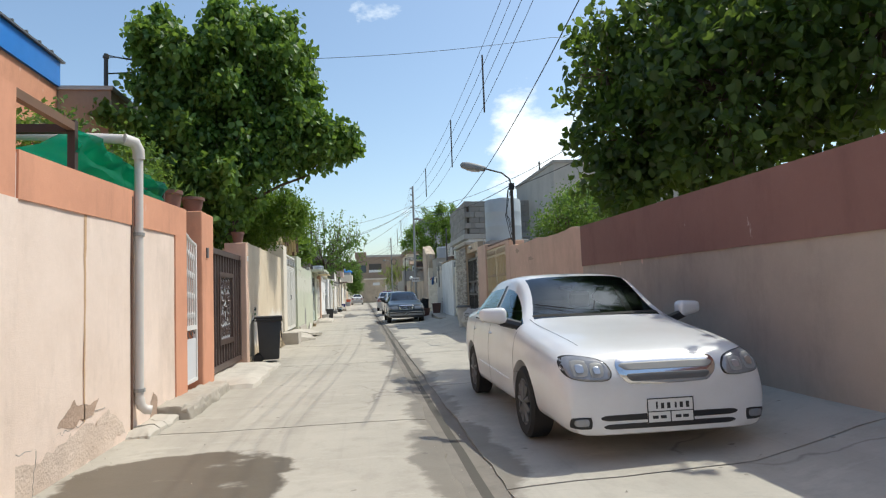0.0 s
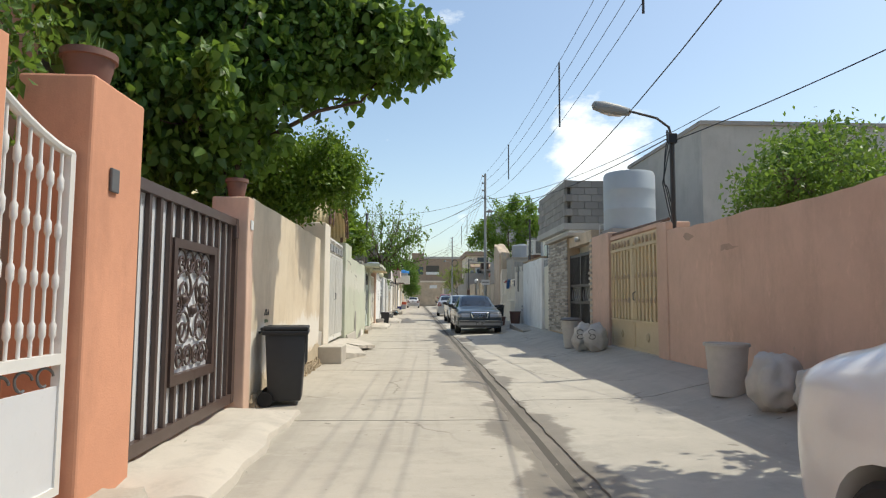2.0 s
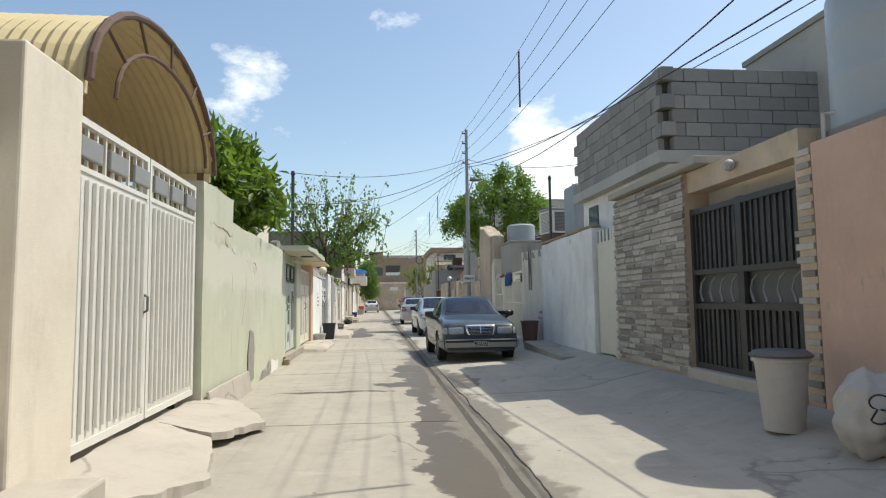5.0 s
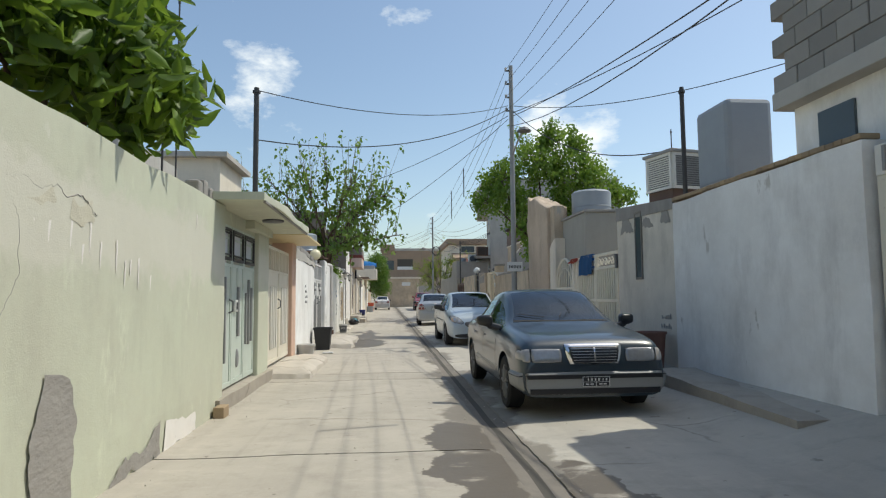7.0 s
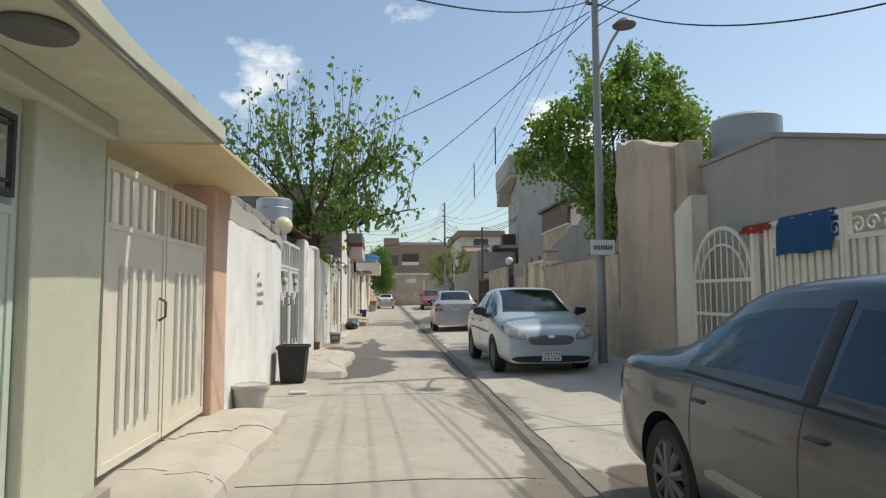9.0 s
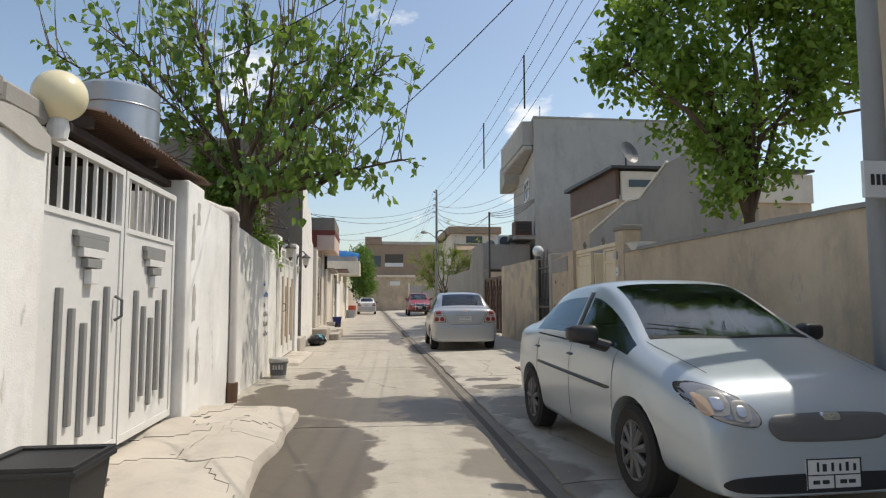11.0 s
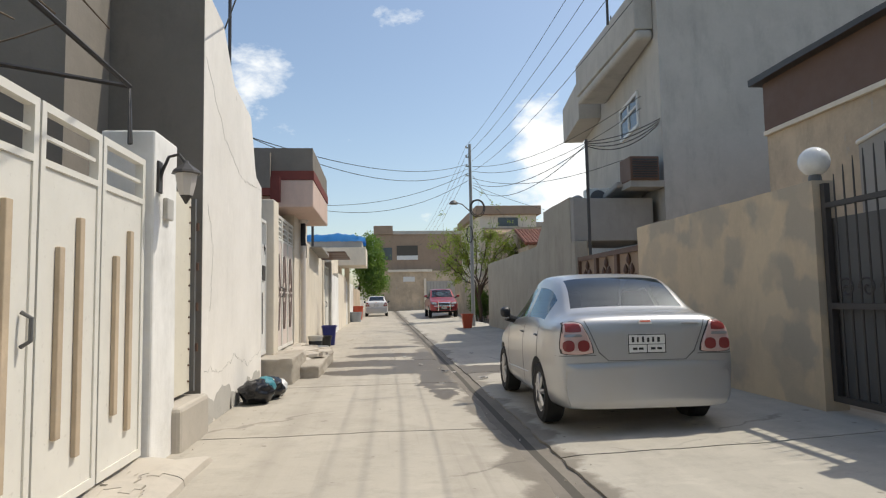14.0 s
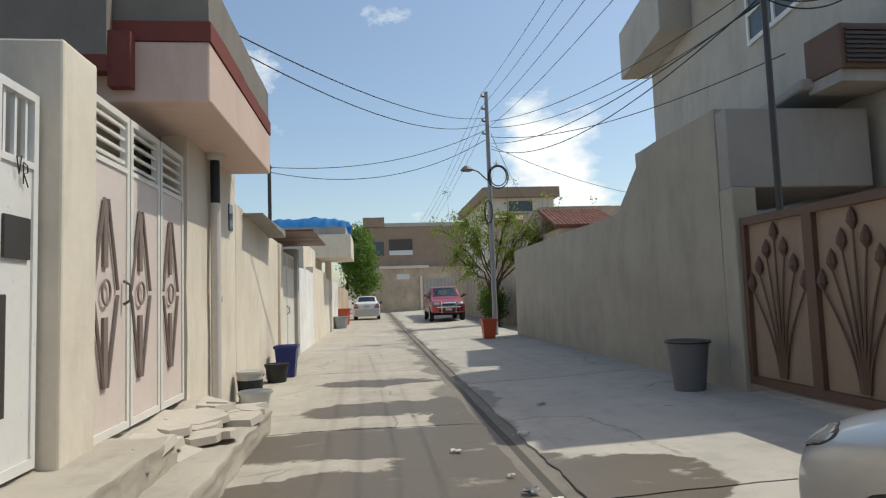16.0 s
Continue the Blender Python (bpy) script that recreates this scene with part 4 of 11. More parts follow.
# step and kerb in front of the gates
kerb = thing("doorstep", (-2.1, 7.6, 0), "broken concrete doorstep kerb before the gates", "step")
for i, (a, b) in enumerate(((5.85, 6.62), (6.65, 7.35), (7.38, 8.15))):
    bm = boxes(XL - 0.05, -2.02 - 0.02 * i, a, b, -0.05, 0.15 - 0.012 * i, bev=0.02)
    bmesh.ops.subdivide_edges(bm, edges=[e for e in bm.edges if e.calc_length() > 0.1], cuts=11, use_grid_fill=True)
    for v in bm.verts:
        edge = smoothstep(-2.14, -2.04, v.co.x) * smoothstep(0.05, 0.14, v.co.z)
        chip = edge * max(0.0, noise.noise(v.co * 7.0 + Vector((i, 0, 0)))) * 0.11
        v.co += Vector((noise.noise(v.co * 3), noise.noise(v.co * 3.3), 0.4 * noise.noise(v.co * 4))) * 0.03 + Vector((noise.noise(v.co * 13), noise.noise(v.co * 12), 0.7 * noise.noise(v.co * 14))) * 0.02 - Vector((chip, 0, chip * 0.8))
    part("kerb_stone", bm, M["oldstep"], kerb, smooth=28)
apron("cracked concrete apron before the brown gate", "apron", 2, "step", XL - 0.3, -1.72, 8.1, 11.4, 0.10, seed=3)
apron("crumbling cement foot at the wall", "apron", 4, "step", XL - 0.05, -2.15, 4.9, 5.9, 0.07, seed=5)

# white garden gate with turned bars
g = thing("garden_gate", (XL - 0.08, 7.42, 0.16), "white iron garden gate with turned bars over a sheet panel", "gate")
gx = XL - 0.06
fr = bmesh.new()
box(fr, gx - 0.025, gx + 0.025, 7.07, 7.12, 0.2, 2.28)
box(fr, gx - 0.025, gx + 0.025, 7.71, 7.76, 0.2, 2.12)
box(fr, gx - 0.025, gx + 0.025, 7.12, 7.71, 0.2, 0.25)
box(fr, gx - 0.025, gx + 0.025, 7.12, 7.71, 0.92, 0.98)
part("gate_frame", fr, M["white_paint"], g)
part("top_rail", tubes([(gx, 7.08 + 0.67 * k / 8, 2.12 + 0.18 * (1 - k / 8) ** 1.6) for k in range(9)], 0.028, 8), M["white_paint"], g)
for k in range(6):
    y = 7.17 + 0.098 * k
    prof = []
    zt = 2.1 + 0.18 * (1 - (y - 7.08) / 0.67) ** 1.6
    for i in range(61):
        u = i / 60
        prof.append((0.010 + 0.009 * (1 if abs(math.sin(u * 13)) > 0.9 else 0), 0.97 + (zt - 0.97) * u))
    part("bar", lathe(bmesh.new(), gx, y, prof, 8), M["white_paint"], g, smooth=50)
part("panel", boxes(gx - 0.008, gx + 0.012, 7.12, 7.71, 0.25, 0.80), M["white_sheet"], g)
for k in range(3):
    y = 7.22 + 0.19 * k
    part("scroll", tubes([(gx, y + 0.09 * math.cos(t) * (1 - t / 9), 0.86 + 0.05 * math.sin(t)) for t in [i * 0.4 for i in range(14)]], 0.008, 6), M["greydk_paint"], g)

pillar(XL - 0.42, XL + 0.03, 7.80, 8.47, 2.62, "orange", "orange rendered gate pillar with a flower pot on top", z0=0.0)
pillar(XL - 0.40, XL + 0.02, 11.27, 11.52, 2.45, "salmon", "salmon rendered gate pillar")
solid("wall_switch", boxes(XL + 0.03, XL + 0.05, 8.02, 8.12, 1.95, 2.1, bev=0.006), M["greydk_paint"], "dark metal letter plate on the orange pillar", "bell plate", "")
solid("number_sign", boxes(XL + 0.02, XL + 0.03, 11.36, 11.47, 2.08, 2.19, bev=0.004), M["plate"], "small white enamel plate on the pillar", "sign", "")

# brown barred double gate with scrollwork
bx = XL - 0.12
bg = thing("driveway_gate", (bx, 9.93, 0.13), "dark brown barred steel gate with a scrollwork panel", "gate")
y0, y1, z0, z1 = 8.55, 11.24, 0.14, 2.18
fr = bmesh.new()
box(fr, bx - 0.03, bx + 0.03, y0, y0 + 0.09, z0, z1)
box(fr, bx - 0.04, bx + 0.04, y1 - 0.09, y1, z0, z1)
box(fr, bx - 0.035, bx + 0.035, y0 + 0.09, y1 - 0.09, z0, z0 + 0.1)
box(fr, bx - 0.035, bx + 0.035, y0 + 0.09, y1 - 0.09, z1 - 0.09, z1)
part("gate_frame", fr, M["brown_paint"], bg)
fr = bmesh.new()
for args in ((9.42, 9.50, 0.55, 1.80), (10.46, 10.54, 0.55, 1.80), (9.50, 10.46, 0.55, 0.64), (9.50, 10.46, 1.72, 1.80)):
    box(fr, bx - 0.035, bx + 0.035, *args)
panel = part("ornament_frame", fr, M["brown_paint"], bg)
k = 0
for i in range(12):
    y = y0 + 0.09 + (y1 - y0 - 0.18) * (i + 0.5) / 12
    if 9.40 < y < 10.56:
        part("bar", boxes(bx - 0.016, bx + 0.02, y - 0.024, y + 0.024, z0 + 0.1, 0.55), M["brown_paint"], bg)
        part("bar", boxes(bx - 0.016, bx + 0.02, y - 0.024, y + 0.024, 1.80, z1 - 0.09), M["brown_paint"], bg)
    else:
        part("bar", boxes(bx - 0.016, bx + 0.02, y - 0.024, y + 0.024, z0 + 0.1, z1 - 0.09), M["brown_paint"], bg)


def spiral(yc, zc, r, turns, a0, flip, x):
    return [(x, yc + flip * r * (1 - 0.85 * t) * math.cos(a0 + turns * 2 * math.pi * t), zc + r * (1 - 0.85 * t) * math.sin(a0 + turns * 2 * math.pi * t)) for t in [i / 22 for i in range(23)]]


for fy in (-1, 1):
    for fz in (-1, 1):
        for r, dy, dz in ((0.2, 0.22, 0.17), (0.13, 0.30, 0.42), (0.12, 0.1, 0.42), (0.09, 0.36, 0.05)):
            part("scroll", tubes(spiral(9.98 + fy * dy, 1.18 + fz * dz, r, 1.6, 0.6 * fz, fy, bx), 0.012, 6), M["brown_paint"], bg)
for zc in (0.8, 1.0, 1.18, 1.36, 1.56):
    part("scroll", tubes([(bx, 9.52 + 0.92 * i / 16, zc + 0.07 * math.sin(i * 1.2 + zc * 7)) for i in range(17)], 0.010, 6), M["brown_paint"], bg)
for y in (9.75, 9.98, 10.21):
    part("rosette", ball(bx, y, 1.18 + 0.1 * (y != 9.98), 0.045, 10), M["brown_paint"], bg)
part("backing", boxes(bx - 0.03, bx - 0.022, y0 + 0.05, y1 - 0.05, z0 + 0.05, z1 - 0.05), M["white_sheet"], bg, "white sheet behind the bars")
part("lock_box", boxes(bx - 0.05, bx + 0.06, 11.1, 11.2, 1.95, 2.1, bev=0.01), M["brown_paint"], bg)

# beige wall, step and white wicket
wall(XL - 0.22, XL, 11.54, 16.72, 2.47, "beige", "stained beige rendered garden wall with white salt patches", wob=0.01)
FOOT = thing("wall_foot", (XL, 14.0, 0.0), "crumbled render rubble along the foot of the beige wall", "rubble", kind="stuff")
bm = bmesh.new()
rnd = random.Random(12)
for k in range(1100):
    y, q = rnd.uniform(11.6, 16.6), rnd.uniform(0.010, 0.034) * rnd.choice((0.5, 0.7, 1.0, 1.2))
    x = XL + abs(rnd.gauss(0, 0.045))
    c0 = Vector((x, y, q * 0.1 + max(0.0, 0.15 - (x - XL) * 1.6) * rnd.random()))
    vs = [bm.verts.new(c0 + Vector((a * q * rnd.uniform(0.6, 1.2), b * q * rnd.uniform(0.6, 1.2), c * q * rnd.uniform(0.5, 0.9)))) for a, b, c in ((-1, -1, -1), (1, -1, -1), (1, 1, -1), (-1, 1, -1), (-0.7, -0.7, 1), (0.7, -0.6, 1), (0.6, 0.7, 1), (-0.7, 0.6, 1))]
    for f in ((0, 1, 5, 4), (1, 2, 6, 5), (2, 3, 7, 6), (3, 0, 4, 7), (4, 5, 6, 7)):
        bm.faces.new([vs[i] for i in f])
tagged(part("rubble", bm, M["scar_sand"], FOOT), kind="stuff")
pillar(XL - 0.45, XL + 0.02, 17.24, 17.98, 2.88, "cream", "cream rendered gate pillar")
wk = thing("wicket", (XL - 0.2, 16.98, 0.6), "white steel wicket door between wall and pillar", "door")
part("leaf", boxes(XL - 0.22, XL - 0.18, 16.74, 17.23, 0.63, 2.28, bev=0.008), M["offwhite_paint"], wk)
for y in (16.86, 16.98, 17.1):
    part("rib", boxes(XL - 0.18, XL - 0.15, y - 0.012, y + 0.012, 0.8, 2.0), M["offwhite_paint"], wk)
solid("threshold", boxes(XL - 0.3, XL - 0.02, 16.72, 17.24, -0.1, 0.61, bev=0.02), M["step"], "raised concrete threshold under the wicket", "step", "")
blk = boxes(XL, -1.93, 16.62, 17.42, -0.05, 0.34, bev=0.02)
solid("step_block", blk, M["step"], "loose terrazzo step block against the wall", "step", "")


def broken_slab(name, label, category, outline, plane, thick, mat, seed):
    """A thick cast slab with a ragged edge; plane gives the height of its top."""
    bm = bmesh.new()
    ring = []
    m = len(outline)
    for i in range(m):
        (xa, ya), (xb, yb) = outline[i], outline[(i + 1) % m]
        k = max(2, int(math.hypot(xb - xa, yb - ya) / 0.07))
        for q in range(k):
            x, y = xa + (xb - xa) * q / k, ya + (yb - ya) * q / k
            ring.append((x + 0.05 * noise.noise((x * 5, y * 5, seed)) + 0.02 * noise.noise((x * 16, y * 16, seed)), y + 0.06 * noise.noise((x * 5, y * 5, seed + 7)) + 0.02 * noise.noise((x * 16, y * 16, seed + 3))))
    top = [bm.verts.new((x, y, plane(x, y) + 0.008 * noise.noise((x * 6, y * 6, seed)))) for x, y in ring]
    low = [bm.verts.new((x + (0.02 if x > -2.0 else 0.0) * noise.noise((x * 9, y * 9, 1)), y, plane(x, y) - thick)) for x, y in ring]
    bm.faces.new(top)
    bm.faces.new(low[::-1])
    n = len(ring)
    for i in range(n):
        bm.faces.new((low[i], low[(i + 1) % n], top[(i + 1) % n], top[i]))
    bmesh.ops.recalc_face_normals(bm, faces=bm.faces)
    bmesh.ops.triangulate(bm, faces=[f for f in bm.faces if len(f.verts) > 4])
    return solid(name, bm, M[mat], label, category, "")


broken_slab("ramp_slab", "broken sloping concrete ramp before the white gate", "ramp", [(-2.5, 17.6), (-1.98, 17.55), (-1.6, 18.4), (-1.86, 19.5), (-2.5, 19.7)], lambda x, y: 0.05 + 0.20 * min(1.0, max(0.0, (-1.6 - x) / 0.8)), 0.12, "step", 3.0)
broken_slab("ramp_slab", "cracked lifted ramp slab before the white gate", "ramp", [(-2.5, 19.74), (-1.86, 19.54), (-1.52, 20.3), (-2.0, 21.3), (-2.5, 21.4)], lambda x, y: 0.10 + 0.13 * min(1.0, max(0.0, (-1.5 - x) / 0.9)), 0.07, "step", 5.0)
wg = sheet_gate("driveway_gate", "white ribbed sheet steel double gate with a lattice top", 1, XL - 0.1, 18.02, 21.05, 0.30, 2.70, 2, "offwhite_paint",
           ribs=[(u / 12, 0.12, 1.95, 0.035) for u in range(1, 12)], lattice=0.36, lat_n=9)
for k in range(6):
    part("ornament", boxes(XL - 0.09, XL - 0.055, 18.14 + 0.5 * k, 18.5 + 0.5 * k, 2.40, 2.56, bev=0.01), M["grey_paint"], wg)

# barrel canopy over the drive
can = thing("carport_canopy", (-3.6, 19.7, 2.9), "yellow corrugated barrel canopy over the driveway", "canopy")
bm = bmesh.new()
cols, rowsn = 90, 20
gr = []
for i in range(cols + 1):
    x = -2.42 - 4.2 * i / cols
    r = []
    for j in range(rowsn + 1):
        a = math.pi * j / rowsn
        w = 0.012 * (1 if i % 2 else -1)
        r.append(bm.verts.new((x, 19.85 - (1.72 + w) * math.cos(a), 2.95 + (0.98 + w) * math.sin(a))))
    gr.append(r)
for a, b in zip(gr, gr[1:]):
    for j in range(rowsn):
        bm.faces.new((a[j], b[j], b[j + 1], a[j + 1]))
part("roof_sheet", bm, M["corrug"], can)
for x in (-2.41, -4.5):
    part("arch", tubes([(x, 19.85 - 1.74 * math.cos(math.pi * j / 16), 2.95 + 1.0 * math.sin(math.pi * j / 16)) for j in range(17)], 0.035, 8), M["rust_brown"], can)
    part("inner_arch", tubes([(x + 0.01, 19.85 - 1.3 * math.cos(math.pi * j / 16), 2.95 + 0.7 * math.sin(math.pi * j / 16)) for j in range(17)], 0.02, 8), M["rust_brown"], can)
for k in range(5):
    a = math.pi * (k + 1) / 6
    part("strut", tubes([(-2.40, 19.85 - 1.3 * math.cos(a), 2.95 + 0.7 * math.sin(a)), (-2.40, 19.85 - 1.74 * math.cos(a), 2.95 + 1.0 * math.sin(a))], 0.014, 6), M["rust_brown"], can)
for y in (18.15, 21.55):
    part("post", boxes(-2.60, -2.52, y - 0.04, y + 0.04, -0.1, 2.97), M["rust_brown"], can)
    part("side_rail", boxes(-6.6, -2.45, y - 0.03, y + 0.03, 2.86, 2.96), M["corrug"], can)

# pale green wall
wall(XL - 0.22, XL, 21.1, 22.62, 2.80, "green", "pale green rendered wall end, raised")
wall(XL - 0.22, XL, 22.62, 27.86, 2.48, "green", "pale green rendered garden wall with peeling paint", z1b=2.46)
hole = solid("plaster_hole", blob([(0, 0), (0.28, -0.02), (0.34, 0.4), (0.25, 0.72), (0.08, 0.78), (-0.02, 0.4)], 0.0, 0, wobble=0.03), M["bare"], "patch of bare grey cement where render has fallen off", "wall damage", "structure")
hole.matrix_world = Matrix(((0, 0, 1, XL + 0.013), (1.55, 0, 0, 23.75), (0, 1, 0, 0.12), (0, 0, 0, 1)))
solid("plaster_hole", blob([(0, 0), (1.05, 0.0), (1.0, 0.24), (0.8, 0.16), (0.45, 0.15), (0.15, 0.10)], 0.0, 0, wobble=0.05), M["bare"], "bare grey cement at the foot of the wall", "wall damage", "structure").matrix_world = Matrix(((0, 0, 1, XL + 0.014), (1, 0, 0, 24.75), (0, 1, 0, 0.0), (0, 0, 0, 1)))
solid("plaster_hole", blob([(0, 0), (0.95, 0.0), (0.92, 0.15), (0.5, 0.22), (0.05, 0.24)], 0.0, 0, wobble=0.03), M["chalk"], "pale patched render at the foot of the wall", "wall damage", "structure").matrix_world = Matrix(((0, 0, 1, XL + 0.015), (1, 0, 0, 25.84), (0, 1, 0, 0.0), (0, 0, 0, 1)))
for y0, y1, lean in ((21.2, 22.36, 0.17), (22.38, 23.5, 0.15)):
    ls = boxes(XL + 0.035, XL + 0.07, y0, y1, -0.02, 0.30, bev=0.006)
    bmesh.ops.subdivide_edges(ls, edges=[e for e in ls.edges if e.calc_length() > 0.2], cuts=9, use_grid_fill=True)
    for v in ls.verts:
        v.co.x += lean * (0.32 - v.co.z) + 0.004 * noise.noise(v.co * 6)
        v.co.z += 0.008 * noise.noise((v.co.y * 5, 1, 1)) * (v.co.z > 0.2)
    solid("leaning_slab", ls, M["step"], "thin pale concrete slab leaning on the green wall", "slab", "", smooth=35)
solid("brick", boxes(XL + 0.03, XL + 0.15, 27.35, 27.58, -0.02, 0.12, bev=0.01), M["brick"], "loose brick at the foot of the wall", "brick", "")

# mint gate under a concrete canopy
pillar(XL - 0.45, XL - 0.02, 30.02, 30.82, 2.47, "green", "pale green rendered door jamb")
wall(XL - 0.32, XL - 0.10, 27.87, 30.02, 2.48, "green", "pale green wall above the recessed gate", z0=2.28)
mg = sheet_gate("driveway_gate", "pale mint sheet steel gate with raised strips", 1, XL - 0.12, 27.9, 30.02, 0.2, 2.3, 3, "mint_paint",
           lattice=0.5, lat_n=2, lat_style="rails")
GX = XL - 0.12
for y, lo, hi, w in ((28.08, 0.50, 1.78, 0.085), (28.24, 0.52, 1.62, 0.05), (28.97, 0.82, 1.50, 0.075), (29.44, 0.68, 1.42, 0.05), (29.62, 0.66, 1.62, 0.05), (29.80, 0.70, 1.50, 0.05)):
    part("raised_strip", boxes(GX + 0.016, GX + 0.052, y - w / 2, y + w / 2, lo, hi, bev=0.008), M["grey_paint"], mg, "grey raised strip")
for zc, ry, rz, dark in ((1.64, 0.085, 0.17, False), (0.52, 0.05, 0.13, True)):
    bm = lathe(bmesh.new(), 0, 0, [(0.01, 0.03), (0.7, 0.028), (0.92, 0.018), (1.0, 0.0)], 28)
    for v in bm.verts:
        x, y, z = v.co
        narrow = 1.0 - (0.35 * y if dark else 0.0)
        v.co = (GX + 0.016 + z, 28.97 + x * ry * narrow, zc + y * rz)
    part("medallion", bm, M["grey_paint" if dark else "mint_paint"], mg, "oval raised medallion", smooth=40)
lk = part("lock_box", boxes(GX + 0.016, GX + 0.06, 28.72, 28.86, 1.16, 1.32, bev=0.008), M["white_paint"], mg)
part("lock_bolt", boxes(GX + 0.06, GX + 0.075, 28.76, 28.82, 1.19, 1.29), M["greydk_paint"], lk)
for k in range(3):
    a = 27.92 + 0.707 * k
    w = part("light_pane", boxes(XL - 0.132, XL - 0.120, a + 0.08, a + 0.55, 1.93, 2.2), M["white_sheet"], mg, "frosted white pane")
    fr = bmesh.new()
    for args in ((a, a + 0.62, 1.84, 1.88), (a, a + 0.62, 2.23, 2.26), (a, a + 0.03, 1.88, 2.23), (a + 0.59, a + 0.62, 1.88, 2.23), (a + 0.06, a + 0.57, 1.91, 1.925), (a + 0.06, a + 0.57, 2.195, 2.21)):
        box(fr, XL - 0.105, XL - 0.075, *args)
    part("light_frame", fr, M["dark_iron"], w)
can2 = wall_mesh(XL - 0.6, -1.83, 27.42, 31.4, 2.49, 2.58, 2.60, wob=0.02, face=0.02)
dc = thing("door_canopy", (XL, 29.7, 2.52), "cracked pale green concrete canopy slab over the gate", "canopy")
part("slab", can2, M["green"], dc)
part("drip_edge", boxes(-1.875, -1.845, 27.5, 31.35, 2.465, 2.492), M["bare"], dc, "bare cement drip edge")
solid("canopy_beam", boxes(XL - 0.3, XL + 0.04, 29.4, 30.85, 2.36, 2.49, bev=0.015), M["green"], "green beam under the canopy", "beam", "")
solid("ceiling_light", lathe(bmesh.new(), -2.1, 29.4, [(0.02, 2.455), (0.15, 2.46), (0.16, 2.475), (0.15, 2.50)], 20), M["greydk_paint"], "round dark light fitting under the canopy", "lamp", "")
for y, h in ((26.9, 0.16), (27.1, 0.2), (27.35, 0.15)):
    solid("cement_lump", boxes(XL - 0.2, XL - 0.04, y, y + 0.16, 2.47, 2.47 + h, bev=0.03), M["bare"], "broken block on the wall top", "block", "")
solid("threshold", wall_mesh(XL - 0.45, XL + 0.05, 27.55, 30.85, -0.1, 0.165, 0.165, wob=0.008, step=0.08, face=0.022), M["oldstep"], "chipped concrete threshold under the mint gate", "step", "")

# cream gate with a small sheet roof
sheet_gate("driveway_gate", "cream sheet steel double gate with raised strips", 1, XL - 0.08, 30.9, 33.18, 0.2, 2.26, 2, "cream_paint",
           ribs=[(0.25, 0.25, 1.35, 0.05), (0.4, 0.25, 1.35, 0.05), (0.55, 0.25, 1.35, 0.05), (0.72, 0.25, 1.35, 0.05)], lattice=0.42, lat_n=6, rib_mat="offwhite_paint")
pillar(XL - 0.4, XL + 0.02, 33.2, 33.72, 2.5, "salmon", "salmon plastered gate pillar")
solid("sheet_roof", wall_mesh(XL - 0.5, -1.88, 31.45, 33.9, 2.48, 2.51, 2.51, wob=0.01), M["corrug"], "thin yellow sheet roof over the cream gate", "canopy", "")
apron("rounded cement apron before the cream gate", "apron", 4, "step", XL - 0.2, -1.68, 30.75, 33.9, 0.15, seed=12)

# white wall with a block course
wall(XL - 0.22, XL, 33.74, 37.22, 2.2, "white", "white rendered garden wall with sprayed marks", wob=0.03)
bars_text(XL + 0.006, 35.36, 1.60, (0.12, 0.3, 0.42, 0.40), 1, "spray", unit=0.03)
wg2 = sheet_gate("driveway_gate", "white steel double gate with stepped strips", 1, XL - 0.1, 37.3, 39.86, 0.22, 2.34, 2, "white_paint",
           ribs=[(0.22, 0.2, 1.18, 0.05), (0.36, 0.3, 1.05, 0.05), (0.5, 0.2, 0.95, 0.05), (0.64, 0.3, 1.1, 0.05), (0.78, 0.2, 1.2, 0.05)], lattice=0.45, lat_n=7, rib_mat="grey_paint")
for yc in (38.0, 39.25):
    o = part("ornament", boxes(XL - 0.085, XL - 0.045, yc - 0.25, yc + 0.25, 1.74, 1.78, bev=0.004), M["grey_paint"], wg2)
    for k, (w, h) in enumerate(((0.46, 0.07), (0.34, 0.06), (0.22, 0.06), (0.12, 0.1))):
        part("step", boxes(XL - 0.08, XL - 0.04 + 0.004 * k, yc - w / 2, yc + w / 2, 1.74 - 0.07 * k - h, 1.74 - 0.07 * k, bev=0.004), M["white_paint" if k % 2 else "grey_paint"], o)
apron("broken pale concrete apron before the white gate", "apron", 13, "step", XL - 0.25, -1.35, 37.1, 41.0, 0.17, seed=15, rough=0.05)
pillar(XL - 0.3, XL + 0.03, 39.9, 40.5, 2.52, "white", "rough white plastered gate pillar")
wall(XL - 0.22, XL, 40.5, 42.2, 2.42, "white", "white rendered wall beside the pipe")
p2 = thing("drain_pipe", (XL + 0.052, 41.96, 0), "white rain pipe with a dark foot at the wall", "drain pipe")
part("pipe", tubes([(XL + 0.052, 41.96, 0.2), (XL + 0.052, 41.96, 2.38)], 0.05, 14), M["pvc"], p2, smooth=40)
part("elbow", tubes([(XL + 0.052, 41.96, 2.36), (XL + 0.045, 41.94, 2.44), (XL + 0.0, 41.88, 2.47), (XL - 0.1, 41.75, 2.475), (XL - 0.2, 41.2, 2.49)], 0.06, 14), M["pvc"], p2, smooth=40)
part("foot", tubes([(XL + 0.052, 41.96, -0.03), (XL + 0.055, 41.96, 0.25)], 0.08, 12), M["rust_brown"], p2)
